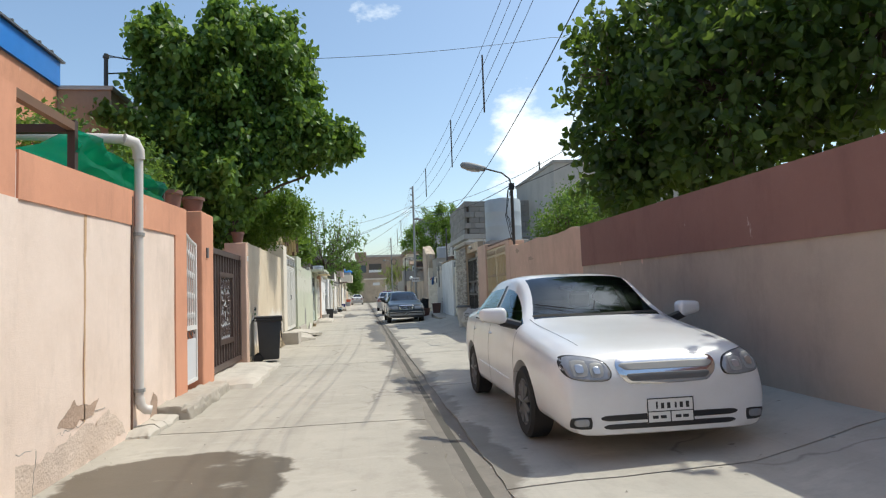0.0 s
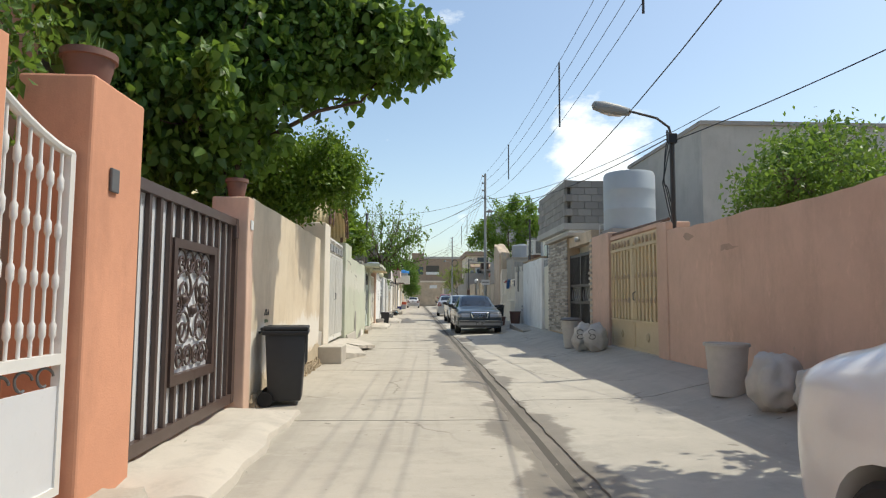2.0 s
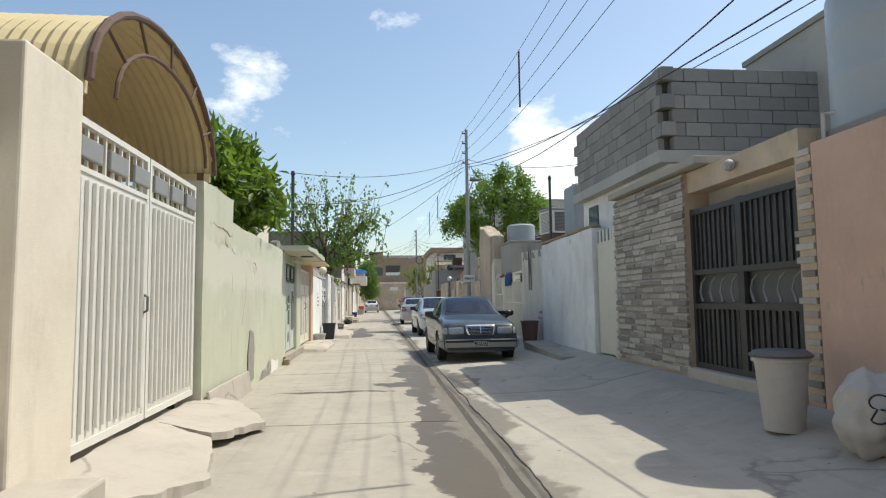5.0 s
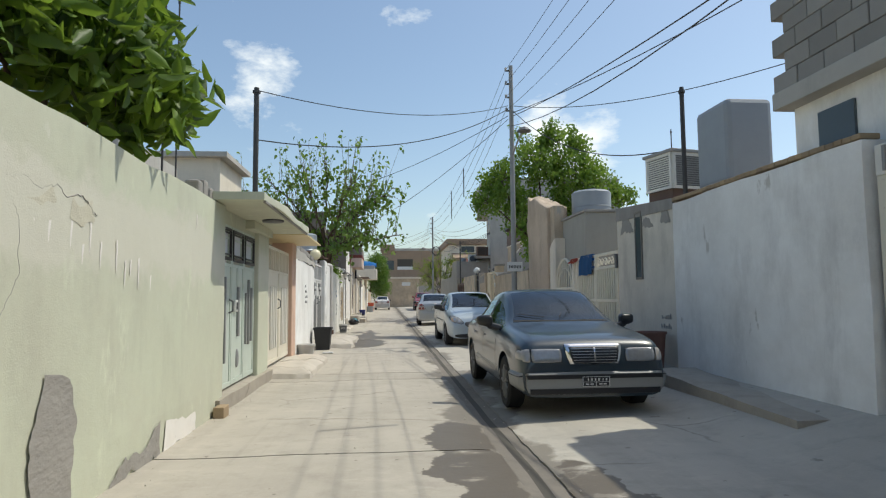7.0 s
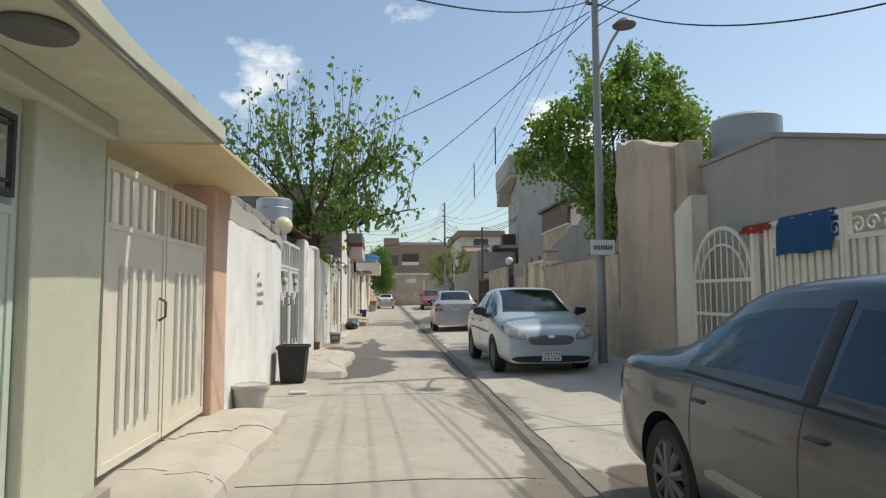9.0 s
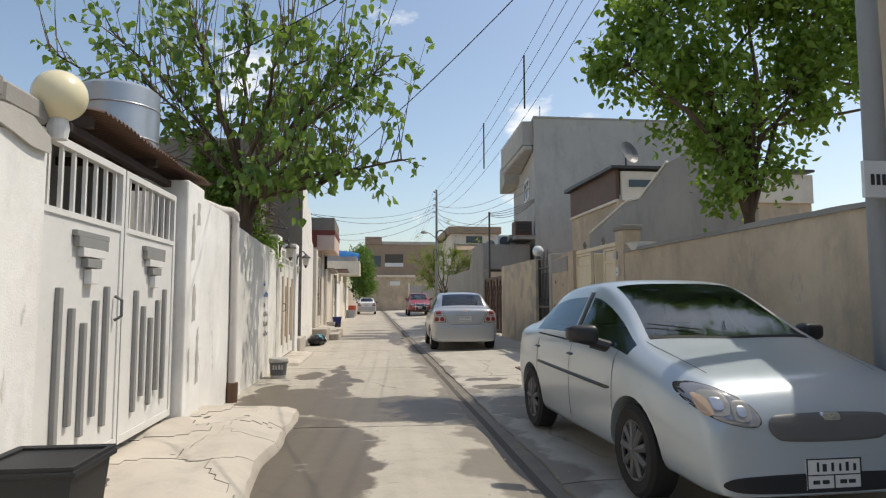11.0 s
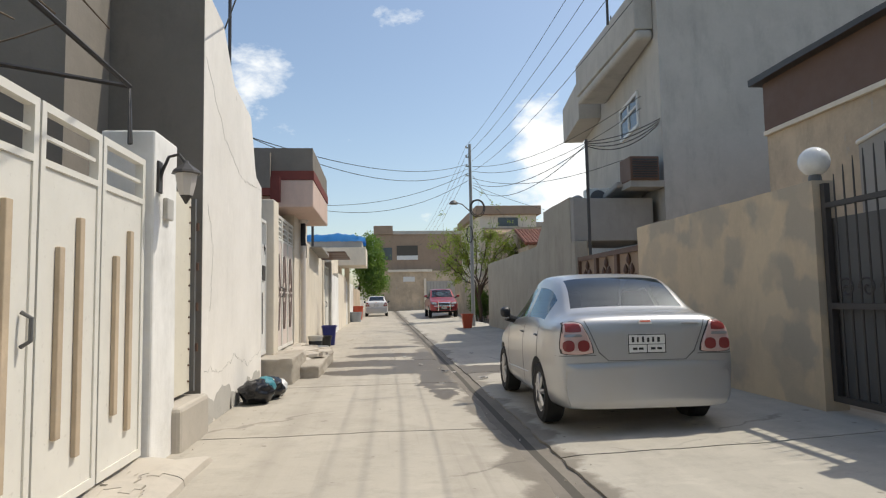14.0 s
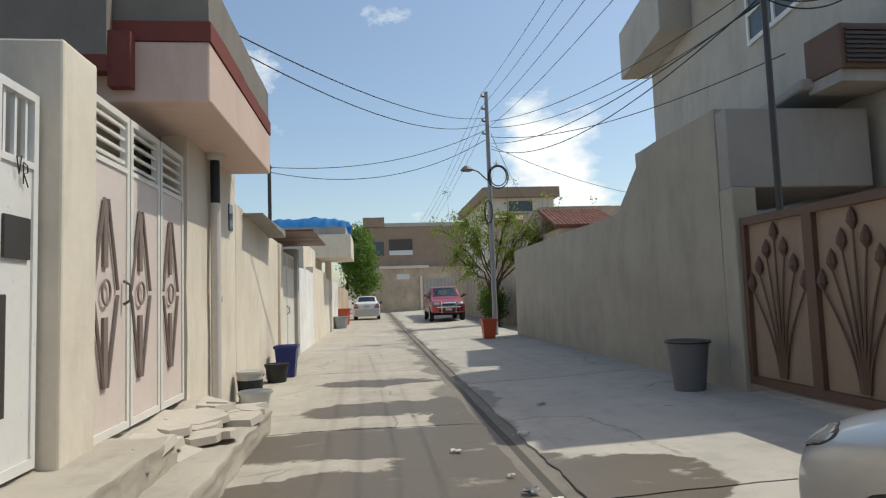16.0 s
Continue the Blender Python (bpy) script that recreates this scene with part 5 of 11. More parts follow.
# dark bar modelled in place of the shadow beside the white pipe
solid("conduit", tubes([(XL + 0.03, 42.09, 0.0), (XL + 0.03, 42.1, 2.36)], 0.026, 8), M["greydk_paint"], "dark strip beside the white pipe, standing in for its shadow", "conduit", "")

# weathered wall, lanterns and cream gate
# the wall colour holds stains and some painted leaf shadow
wall(XL - 0.22, XL, 42.22, 46.0, 2.33, "mottled", "weathered white garden wall with painted leaf-shadow streaks", z1b=2.25)
bars_text(XL + 0.006, 44.52, 1.56, (0.16, 0.44), 1, "blue_spray", unit=0.045)
bars_text(XL + 0.006, 44.55, 1.20, (0.14, 0.46, 0.42, 0.44), 1, "spray", unit=0.04)
pillar(XL - 0.4, XL + 0.02, 46.0, 46.56, 2.6, "mottled", "white plastered gate pillar with a lantern")
sheet_gate("driveway_gate", "off-white sheet steel gate with long sandy raised strips", 1, XL - 0.06, 46.6, 48.92, 0.12, 2.42, 3, "offwhite_paint",
           ribs=[(0.3, 0.4, 1.5, 0.06), (0.62, 0.25, 1.7, 0.06)], lattice=0.32, lat_n=1, lat_style="rails", frame_mat="offwhite_paint", rib_mat="sand")
pillar(XL - 0.4, XL + 0.02, 48.96, 49.52, 2.68, "white", "white plastered gate pillar with a lantern and a bell box")
wk = thing("side_door", (XL - 0.08, 49.95, 0.4), "closed cream steel side door in a shallow recess", "door")
part("leaf", boxes(XL - 0.10, XL - 0.06, 49.54, 50.28, 0.42, 2.32, bev=0.006), M["cream_paint"], wk)
part("edge_bar", boxes(XL - 0.06, XL - 0.02, 50.21, 50.26, 0.42, 2.32), M["greydk_paint"], wk)
part("edge_bar", boxes(XL - 0.06, XL - 0.03, 49.56, 49.59, 0.42, 2.32), M["offwhite_paint"], wk)
for k in range(12):
    part("rivet", ball(XL - 0.056, 50.16, 0.52 + 0.155 * k, 0.011, 6), M["rust_brown"], wk)
for z in (0.8, 1.2, 1.6, 2.0):
    part("hinge", tubes([(XL - 0.015, 50.27, z), (XL - 0.015, 50.27, z + 0.08)], 0.018, 8), M["rust_brown"], wk)
solid("threshold", boxes(XL - 0.35, XL + 0.1, 49.45, 50.34, -0.1, 0.38, bev=0.04), M["step"], "worn concrete doorstep under the side door", "step", "")
solid("bell_box", boxes(XL + 0.02, XL + 0.06, 49.16, 49.32, 1.98, 2.16, bev=0.01), M["white_plastic"], "white electric bell box on the pillar", "bell box", "")
solid("bell_box", boxes(XL + 0.02, XL + 0.05, 46.3, 46.4, 1.88, 2.08, bev=0.01), M["white_plastic"], "white intercom box on the pillar", "bell box", "")
apron("crumbled cement apron before the cream gate", "apron", 10, "step", XL - 0.1, -1.95, 46.3, 49.2, 0.09, seed=19)


def lantern(y, z):
    t = thing("wall_lantern", (XL + 0.02, y, z), "black wall lantern with frosted glass on a scroll arm", "lamp", "wall lanterns")
    part("arm", tubes([(XL + 0.02, y, z - 0.12), (XL + 0.05, y, z + 0.0), (XL + 0.10, y, z + 0.12), (XL + 0.18, y, z + 0.14), (XL + 0.24, y, z + 0.06)], 0.014, 8), M["dark_iron"], t)
    part("back_plate", boxes(XL + 0.02, XL + 0.04, y - 0.05, y + 0.05, z - 0.18, z + 0.08, bev=0.006), M["dark_iron"], t)
    part("cap", lathe(bmesh.new(), XL + 0.24, y, [(0.012, z + 0.09), (0.03, z + 0.06), (0.11, z + 0.0), (0.12, z - 0.02), (0.1, z - 0.025)], 8), M["dark_iron"], t)
    part("glass", lathe(bmesh.new(), XL + 0.24, y, [(0.09, z - 0.025), (0.075, z - 0.12), (0.055, z - 0.2), (0.02, z - 0.21)], 8), M["pvc"], t)
    part("finial", lathe(bmesh.new(), XL + 0.24, y, [(0.05, z - 0.2), (0.03, z - 0.23), (0.008, z - 0.27)], 8), M["dark_iron"], t)


lantern(46.14, 2.36)
lantern(49.05, 2.36)

# tall rendered house wall
hs = thing("house", (-6, 52, 0), "tall pale rendered house with a blank cracked wall on the alley", "house")
bm = bmesh.new()
PROFILE = [(50.4, 4.64), (51.2, 4.55), (51.5, 4.25), (51.75, 4.02), (52.75, 3.90), (52.95, 3.5), (53.1, 3.12), (53.55, 3.02)]


def top_at(y):
    for (a, p), (b, q) in zip(PROFILE, PROFILE[1:]):
        if y <= b:
            return p + (q - p) * (y - a) / (b - a)
    return PROFILE[-1][1]


cols = []
for i in range(33):
    y = 50.4 + 3.15 * i / 32
    z = top_at(y) + 0.012 * noise.noise((y * 5, 0, 1))
    cols.append([bm.verts.new(p) for p in ((XL - 0.06, y, -0.1), (XL, y, -0.1), (XL + 0.004 * noise.noise((y * 2, 3, 1)), y, z * 0.5), (XL, y, z), (XL - 0.06, y, z))])
for a, b in zip(cols, cols[1:]):
    for j in range(4):
        bm.faces.new((a[j], b[j], b[j + 1], a[j + 1]))
bm.faces.new(cols[0])
bm.faces.new(cols[-1][::-1])
bmesh.ops.recalc_face_normals(bm, faces=bm.faces)
part("front_wall", bm, M["chalk"], hs, "chalky pale render, cracked and streaked")
part("side_wall", boxes(-9.5, XL - 0.003, 50.395, 50.62, -0.1, 4.645), M["dkcement"], hs)
part("rear_wall", boxes(-9.5, XL - 0.06, 53.31, 53.55, -0.1, 3.0), M["lgrey"], hs)
part("roof", boxes(-9.5, XL - 0.06, 50.62, 53.31, 2.85, 3.0), M["bare"], hs)
hs2 = thing("house", (-7, 46, 0), "grey two-storey house behind the garden wall", "house")
part("wall", boxes(-11, -3.35, 49.5, 50.39, -0.1, 5.32), M["dkcement"], hs2)
part("roof_edge", boxes(-11, -3.32, 49.47, 50.39, 5.32, 5.38), M["bare"], hs2)

# gates before the balcony house
st = thing("entrance_step", (-2.0, 55.4, 0), "broken two-level concrete entrance step", "step")
bm = boxes(XL - 0.3, -1.95, 53.7, 55.3, -0.05, 0.40, bev=0.02)
bmesh.ops.subdivide_edges(bm, edges=[e for e in bm.edges if e.calc_length() > 0.1], cuts=13, use_grid_fill=True)
for v in bm.verts:
    v.co += Vector((noise.noise(v.co * 2.5), noise.noise(v.co * 2.9), 0.5 * noise.noise(v.co * 2.0))) * 0.028 + Vector((noise.noise(v.co * 9), noise.noise(v.co * 8), 0.6 * noise.noise(v.co * 7))) * 0.028 + Vector((noise.noise(v.co * 21), noise.noise(v.co * 19), 0.7 * noise.noise(v.co * 20))) * 0.014
part("upper_step", bm, M["oldstep"], st, smooth=35)
bm = boxes(XL - 0.1, -1.62, 54.4, 57.4, -0.05, 0.2, bev=0.02)
bmesh.ops.subdivide_edges(bm, edges=[e for e in bm.edges if e.calc_length() > 0.1], cuts=15, use_grid_fill=True)
for v in bm.verts:
    v.co += Vector((noise.noise(v.co * 2.5), noise.noise(v.co * 2.9), 0.5 * noise.noise(v.co * 2.0))) * 0.03 + Vector((noise.noise(v.co * 9), noise.noise(v.co * 8), 0.6 * noise.noise(v.co * 7))) * 0.028 + Vector((noise.noise(v.co * 21), noise.noise(v.co * 19), 0.7 * noise.noise(v.co * 20))) * 0.014
part("lower_step", bm, M["oldstep"], st, smooth=35)
part("cement_apron", heap(XL - 0.1, -1.75, 55.1, 57.6, 0.36, edge=0.7, seed=23, rough=0.07), M["step"], st, "pale broken cement heap")
sg = sheet_gate("side_gate", "white sheet steel gate with dark slots and a glazed top", 1, XL - 0.12, 53.57, 54.48, 0.42, 2.62, 2, "white_paint", lattice=0.42, lat_n=3, frame_mat="white_paint", handle=False)
for y, z, w, h in ((53.78, 1.66, 0.19, 0.29), (54.25, 1.62, 0.26, 0.24), (53.74, 0.74, 0.14, 0.78), (54.11, 0.76, 0.07, 0.66)):
    part("slot_plate", boxes(XL - 0.105, XL - 0.085, y - w / 2, y + w / 2, z, z + h), M["dark_iron"], sg)
pillar(XL - 0.4, XL + 0.03, 54.5, 54.98, 3.0, "cream", "pale rendered gate pillar")
pg = sheet_gate("driveway_gate", "pinkish sheet steel gate with pointed raised ornaments", 1, XL - 0.05, 55.0, 57.12, 0.40, 2.84, 3, "pink_paint", lattice=0.42, lat_n=4, lat_style="rails", frame_mat="offwhite_paint")
for k in range(3):
    yc = (55.24, 55.92, 56.68)[k]
    o = part("diamond", boxes(XL - 0.03, XL - 0.012, yc - 0.035, yc + 0.035, 1.62, 2.10), M["ornament"], pg)
    part("lower_blade", boxes(XL - 0.03, XL - 0.012, yc - 0.035, yc + 0.035, 0.76, 1.26), M["ornament"], o)
    for sgn in (-1, 1):
        part("strip", tubes([(XL - 0.014, yc + sgn * 0.03, 2.12), (XL - 0.014, yc + sgn * 0.21, 1.46)], 0.013, 5), M["ornament"], o)
        part("strip", tubes([(XL - 0.014, yc + sgn * 0.21, 1.42), (XL - 0.014, yc + sgn * 0.03, 0.76)], 0.013, 5), M["ornament"], o)
        part("scroll", tubes([(XL - 0.012, yc + sgn * 0.07 * math.sin(u), 1.44 + 0.09 * math.cos(u)) for u in [i * 0.39 for i in range(9)]], 0.009, 5), M["ornament"], o)

# balcony house
bh = thing("house", (-5, 58.5, 0), "cream house with a boxed balcony and a grey parapet", "house")
part("wall", wall_mesh(XL - 0.25, XL + 0.0, 57.15, 59.4, -0.1, 3.1, 3.1, wob=0.0), M["cream"], bh)
part("house_wall", boxes(-9, XL - 0.6, 56.02, 60.5, -0.1, 3.08), M["cream"], bh)
part("balcony_box", boxes(-5.5, -1.88, 56.02, 59.2, 3.08, 3.62, bev=0.02), M["pinkish"], bh)
part("red_stripe", wall_mesh(-5.51, -1.868, 56.01, 59.21, 3.62, 3.80, 3.80, wob=0.03, face=0.003), M["darkred"], bh, "dark red painted stripe")
part("parapet", wall_mesh(-5.5, -1.89, 56.03, 59.18, 3.74, 4.25, 4.2, wob=0.02), M["dkcement"], bh, "bare grey cement parapet")
part("dark_panel", boxes(-2.68, -2.50, 55.9, 56.015, 3.18, 3.66), M["darkred"], bh, "dark red painted corner")
part("back_parapet", wall_mesh(-6.5, -2.68, 55.88, 56.0, 3.44, 4.13, 4.13, wob=0.01), M["dkcement"], bh, "streaked bare cement parapet")
part("back_stripe", boxes(-6.5, -2.68, 55.87, 56.0, 3.3, 3.44), M["darkred"], bh, "dark red painted stripe")
part("roof_bowl", lathe(bmesh.new(), -3.0, 56.6, [(0.4, 4.1), (0.42, 4.22), (0.3, 4.32), (0.02, 4.35)], 20), M["tank_grey"], bh, "grey round tank lid on the roof")
part("window", boxes(XL - 0.02, XL + 0.012, 59.02, 59.22, 2.3, 2.65), M["pane"], bh)
pp = thing("drain_pipe", (XL + 0.07, 57.9, 0.2), "cream rain pipe with a black upper part", "drain pipe")
part("pipe", tubes([(XL + 0.08, 58.0, 0.2), (XL + 0.08, 58.0, 2.5)], 0.06, 12), M["pvc"], pp)
part("upper_pipe", tubes([(XL + 0.08, 58.0, 2.5), (XL + 0.08, 57.98, 3.05)], 0.055, 12), M["black_plastic"], pp)
part("collar", lathe(bmesh.new(), XL + 0.08, 57.98, [(0.09, 3.0), (0.12, 3.04), (0.12, 3.08)], 12), M["pvc"], pp)
bars_text(XL + 0.006, 58.3, 1.5, (0.25, 0.3, 0.2), 1, "spray")

# walls and doors further along
wall(XL - 0.22, XL, 59.42, 63.2, 2.72, "cream", "cream rendered garden wall with a sheet roof edge", z1b=2.5)
solid("sheet_roof", wall_mesh(XL - 0.8, XL + 0.3, 59.9, 62.2, 2.62, 2.66, 2.5, wob=0.02), M["bare"], "sagging dark sheet roof over the wall", "canopy", "")
pillar(XL - 0.3, XL + 0.05, 63.2, 63.6, 2.5, "cream", "cream gate pillar")
sheet_gate("driveway_gate", "off-white sheet steel gate", 1, XL - 0.06, 63.62, 66.0, 0.1, 2.4, 2, "offwhite_paint", lattice=0.3, lat_n=8)
pillar(XL - 0.3, XL + 0.05, 66.02, 66.4, 2.6, "lgrey", "grey gate pillar")
solid("sheet_roof", wall_mesh(XL - 0.6, -1.7, 63.4, 66.6, 2.74, 2.78, 2.7, wob=0.03), M["rust_brown"], "thin rusty sheet roof over the gate", "canopy", "")
wall(XL - 0.22, XL, 66.4, 70.5, 2.2, "white", "white garden wall")
wall(XL - 0.22, XL, 70.5, 76.0, 2.4, "cream", "cream garden wall")
wall(XL - 0.22, XL, 76.0, 84.0, 2.2, "mottled", "weathered garden wall")
wall(XL - 0.22, XL, 84.0, 96.0, 2.0, "sand", "sand-coloured garden wall")
h = thing("house", (-5, 73, 0), "cream house with a projecting balcony slab", "house")
part("wall", boxes(-9, XL - 0.3, 70.6, 77.5, -0.1, 3.2), M["cream"], h)
part("balcony", boxes(-6, -1.35, 74.8, 78.0, 2.95, 3.85, bev=0.02), M["cream"], h)
part("balcony_post", boxes(XL - 0.15, XL + 0.1, 77.4, 77.7, -0.1, 2.96), M["cream"], h)
part("roof_room", boxes(-8, -1.55, 74.95, 77.9, 3.85, 4.2), M["lgrey"], h)
TARP = bmesh.new()
g = []
for j in range(17):
    v0 = j / 16
    row = []
    for i in range(41):
        u = i / 40
        x, y = -4.6 + 3.2 * u, 74.8 + 2.9 * v0
        z = 4.22 + 0.42 * min(1.0, 6 * min(v0 + 0.02, 1.02 - v0)) * (0.75 + 0.5 * noise.noise((x * 1.1, y * 0.8, 3))) * (1 - 0.6 * smoothstep(0.75, 1.0, u)) + 0.07 * noise.noise((x * 4.5, y * 2.5, 1))
        row.append(TARP.verts.new((x, y, z if 0 < j < 16 else 4.14 + 0.05 * noise.noise((x * 5, 1, 1)))))
    g.append(row)
for a, b in zip(g, g[1:]):
    for i in range(40):
        TARP.faces.new((a[i], a[i + 1], b[i + 1], b[i]))
bmesh.ops.solidify(TARP, geom=list(TARP.faces), thickness=0.01)
part("tarpaulin", TARP, M["tarp"], h, "crumpled blue tarpaulin on the roof", smooth=30)
h = thing("house", (-5, 65, 0), "low grey house with a flat roof", "house")
part("wall", boxes(-9, -3.4, 61.0, 69.8, -0.1, 3.0), M["lgrey"], h)
part("parapet", boxes(-9.05, -3.35, 60.95, 69.85, 3.0, 3.25), M["grey"], h)

# houses behind the first walls
h = thing("house", (-7, 2, 0), "orange rendered house with a blue sheet fascia under the roof", "house")
part("wall", boxes(-12, -6.1, -7.0, 11.66, -0.1, 5.73), M["orange"], h)
part("roof_edge", boxes(-12, -6.04, -7.0, 11.66, 5.73, 6.24), M["blue_sheet"], h, "bright blue sheet fascia")
part("roof", boxes(-12.2, -5.98, -7.2, 11.75, 6.24, 6.28), M["greydk_paint"], h, "dark corrugated roof sheet")
for k in range(40):
    part("roof_rib", tubes([(-12.2, -7.1 + 0.47 * k, 6.30), (-5.98, -7.1 + 0.47 * k, 6.30)], 0.03, 6), M["greydk_paint"], h)
h = thing("house", (-7, 13, 0), "brown rendered house block behind the trees", "house")
part("wall", boxes(-10, -5.08, 11.68, 15.0, -0.1, 5.68), M["brownish"], h)
part("parapet", boxes(-10.0, -5.03, 11.64, 15.05, 5.68, 5.76), M["lgrey"], h)
h = thing("house", (-8, 20, 0), "beige house behind the canopy", "house")
part("wall", boxes(-12, -6.8, 14, 26, -0.1, 3.3), M["cream"], h)
h = thing("house", (-8, 32, 0), "grey block house behind the gates", "house")
part("wall", boxes(-10, -4.2, 29.5, 36.5, -0.1, 3.3), M["grey"], h)
part("stair_head", boxes(-8, -5.0, 31.0, 34.0, 3.3, 4.2), M["lgrey"], h)
h = thing("house", (-8, 36.5, 0), "cream house with a tall end wall", "house")
part("wall", boxes(-8, -4.4, 35.2, 37.4, -0.1, 4.7), M["cream"], h)
part("roof_slab", boxes(-8, -4.2, 35.0, 37.6, 4.7, 4.82), M["lgrey"], h)


# worn places on the walls
def scar(y, z, pts, mat, label, x=XL, out=0.004, wobble=0.05):
    ob = solid("wall_scar", blob(pts, 0.0, 0, wobble=wobble), M[mat], label, "wall damage", "structure")
    ob.matrix_world = Matrix(((0, 0, 1, x + out), (1, 0, 0, y), (0, 1, 0, z), (0, 0, 0, 1)))


def crack(pts, x=XL, r=0.006, label="open crack in the render", mat="bare"):
    out = []
    for p, q in zip(pts, pts[1:]):
        for k in range(22):
            t = k / 22
            y, z = p[0] + (q[0] - p[0]) * t, p[1] + (q[1] - p[1]) * t
            out.append((x + 0.001, y + 0.05 * noise.noise((y * 5, z * 5, 2)) + 0.015 * noise.noise((y * 31, z * 29, 4)), z + 0.06 * noise.noise((y * 6, z * 6, 7)) + 0.03 * noise.noise((y * 23, z * 27, 3))))
    solid("wall_crack", tubes(out, r, 4), M[mat], label, "wall damage", "structure")


scar(1.2, 0.0, [(0, 0), (2.1, 0.0), (3.2, 0.0), (3.72, 0.02), (3.6, 0.26), (3.2, 0.33), (2.9, 0.24), (2.5, 0.30), (2.1, 0.20), (1.6, 0.28), (1.0, 0.22), (0.2, 0.25)], "scar_peach", "crumbled render at the foot of the peach wall", wobble=0.08)
scar(3.55, 0.40, [(0, 0), (0.3, -0.05), (0.62, 0.0), (0.75, 0.10), (0.5, 0.09), (0.3, 0.14), (0.1, 0.07)], "scar", "brown spalled spot in the peach render", wobble=0.05)
scar(5.62, 0.02, [(0, 0), (0.25, 0), (0.24, 0.24), (0.12, 0.3), (0.02, 0.2)], "scar", "crumbled brown render beside the pipe", wobble=0.03)
scar(4.0, 0.35, [(0.01, 0), (0.03, 0.0), (0.035, 1.0), (0.055, 1.9), (0.0, 1.9), (0.005, 0.9)], "rustrun", "thin rusty run down the peach wall", wobble=0.01)
crack([(1.6, 0.42), (2.6, 0.36), (3.3, 0.3), (4.5, 0.42)], r=0.0025)
crack([(3.2, 0.0), (3.24, 0.3)], r=0.005)
crack([(21.3, 2.34), (22.04, 2.32), (22.27, 2.30), (22.6, 2.26)], r=0.005, label="deep crack across the green wall")
crack([(22.6, 2.10), (22.9, 2.03), (23.5, 2.0), (24.16, 2.0), (24.5, 1.93)], r=0.0035, label="deep crack across the green wall")
crack([(23.3, 1.0), (23.6, 1.5), (23.5, 1.97)], r=0.0025)
for y, z, w, h in ((21.6, 2.12, 0.5, 0.16), (22.2, 2.16, 0.3, 0.1), (22.95, 1.88, 0.35, 0.12), (23.6, 1.92, 0.3, 0.07), (24.1, 1.86, 0.3, 0.1)):
    scar(y, z, [(0, 0), (w * 0.4, -h * 0.3), (w, h * 0.1), (w * 0.9, h), (w * 0.4, h * 0.8), (0.02, h)], "green_bare", "peeled patch of sandy undercoat below the crack", out=0.003, wobble=0.06)
for k in range(26):
    y, z, h = 22.2 + 4.6 * (k * 0.618 % 1), 1.15 + 1.0 * (k * 0.377 % 1), 0.08 + 0.16 * (k * 0.21 % 1)
    scar(y, z, [(0, 0), (0.012, -0.01), (0.02, h * 0.5), (0.028, h), (0.0, h * 0.95), (-0.006, h * 0.4)], "chalk", "pale run of flaked paint on the green wall", out=0.002, wobble=0.02)
for y, z, w, h in ((40.05, 1.72, 0.10, 0.5), (40.12, 1.1, 0.12, 0.35), (40.3, 0.45, 0.1, 0.6), (40.02, 0.5, 0.06, 0.3), (40.22, 2.1, 0.12, 0.22)):
    scar(y, z, [(0, 0), (w, 0.02), (w * 0.8, h), (w * 0.2, h * 0.95)], "lgrey", "chipped plaster on the white pillar", x=XL + 0.03, wobble=0.05)
crack([(40.55, 0.1), (40.58, 0.6), (40.54, 1.0)], r=0.006)
crack([(40.52, 1.3), (40.56, 2.3)], r=0.0025)
scar(12.0, 0.0, [(0, 0), (2.6, 0.0), (5.0, 0.0), (4.95, 0.32), (4.3, 0.42), (3.4, 0.34), (2.6, 0.30), (1.7, 0.40), (0.8, 0.28), (0.1, 0.34)], "scar_sand", "eroded crumbling render at the foot of the beige wall", wobble=0.07)
bars_text(XL + 0.008, 12.17, 1.07, (0.24,), 1, "ink", unit=0.036)
bars_text(XL + 0.008, 12.20, 0.98, (0.17, 0.15), 1, "green_spray", unit=0.022)
crack([(13.0, 0.3), (13.3, 1.0), (13.1, 1.7), (13.4, 2.3)], r=0.003)

rnd = random.Random(31)
for k in range(16):
    y, x = rnd.uniform(54.7, 57.3), rnd.uniform(-2.2, -1.75)
    w, d = rnd.uniform(0.12, 0.34), rnd.uniform(0.1, 0.26)
    z = 0.26 + 0.06 * (x < -2.0) + rnd.uniform(0, 0.04)
    bm = bmesh.new()
    m = rnd.randrange(5, 8)
    ring = [(w * math.cos(2 * math.pi * i / m + rnd.uniform(-0.3, 0.3)), d * math.sin(2 * math.pi * i / m + rnd.uniform(-0.3, 0.3))) for i in range(m)]
    lo = [bm.verts.new((a, b, -0.04)) for a, b in ring]
    hi = [bm.verts.new((a * 0.93, b * 0.93, 0.02)) for a, b in ring]
    bm.faces.new(hi)
    bm.faces.new(lo[::-1])
    for i in range(m):
        bm.faces.new((lo[i], lo[(i + 1) % m], hi[(i + 1) % m], hi[i]))
    bm.transform(Matrix.Translation((x, y, z)) @ Matrix.Rotation(rnd.uniform(-0.14, 0.14), 4, "X") @ Matrix.Rotation(rnd.uniform(-0.1, 0.16), 4, "Y") @ Matrix.Rotation(rnd.uniform(0, 3), 4, "Z"))
    part("broken_slab", bm, M["step"], st)
sx = XL - 0.082
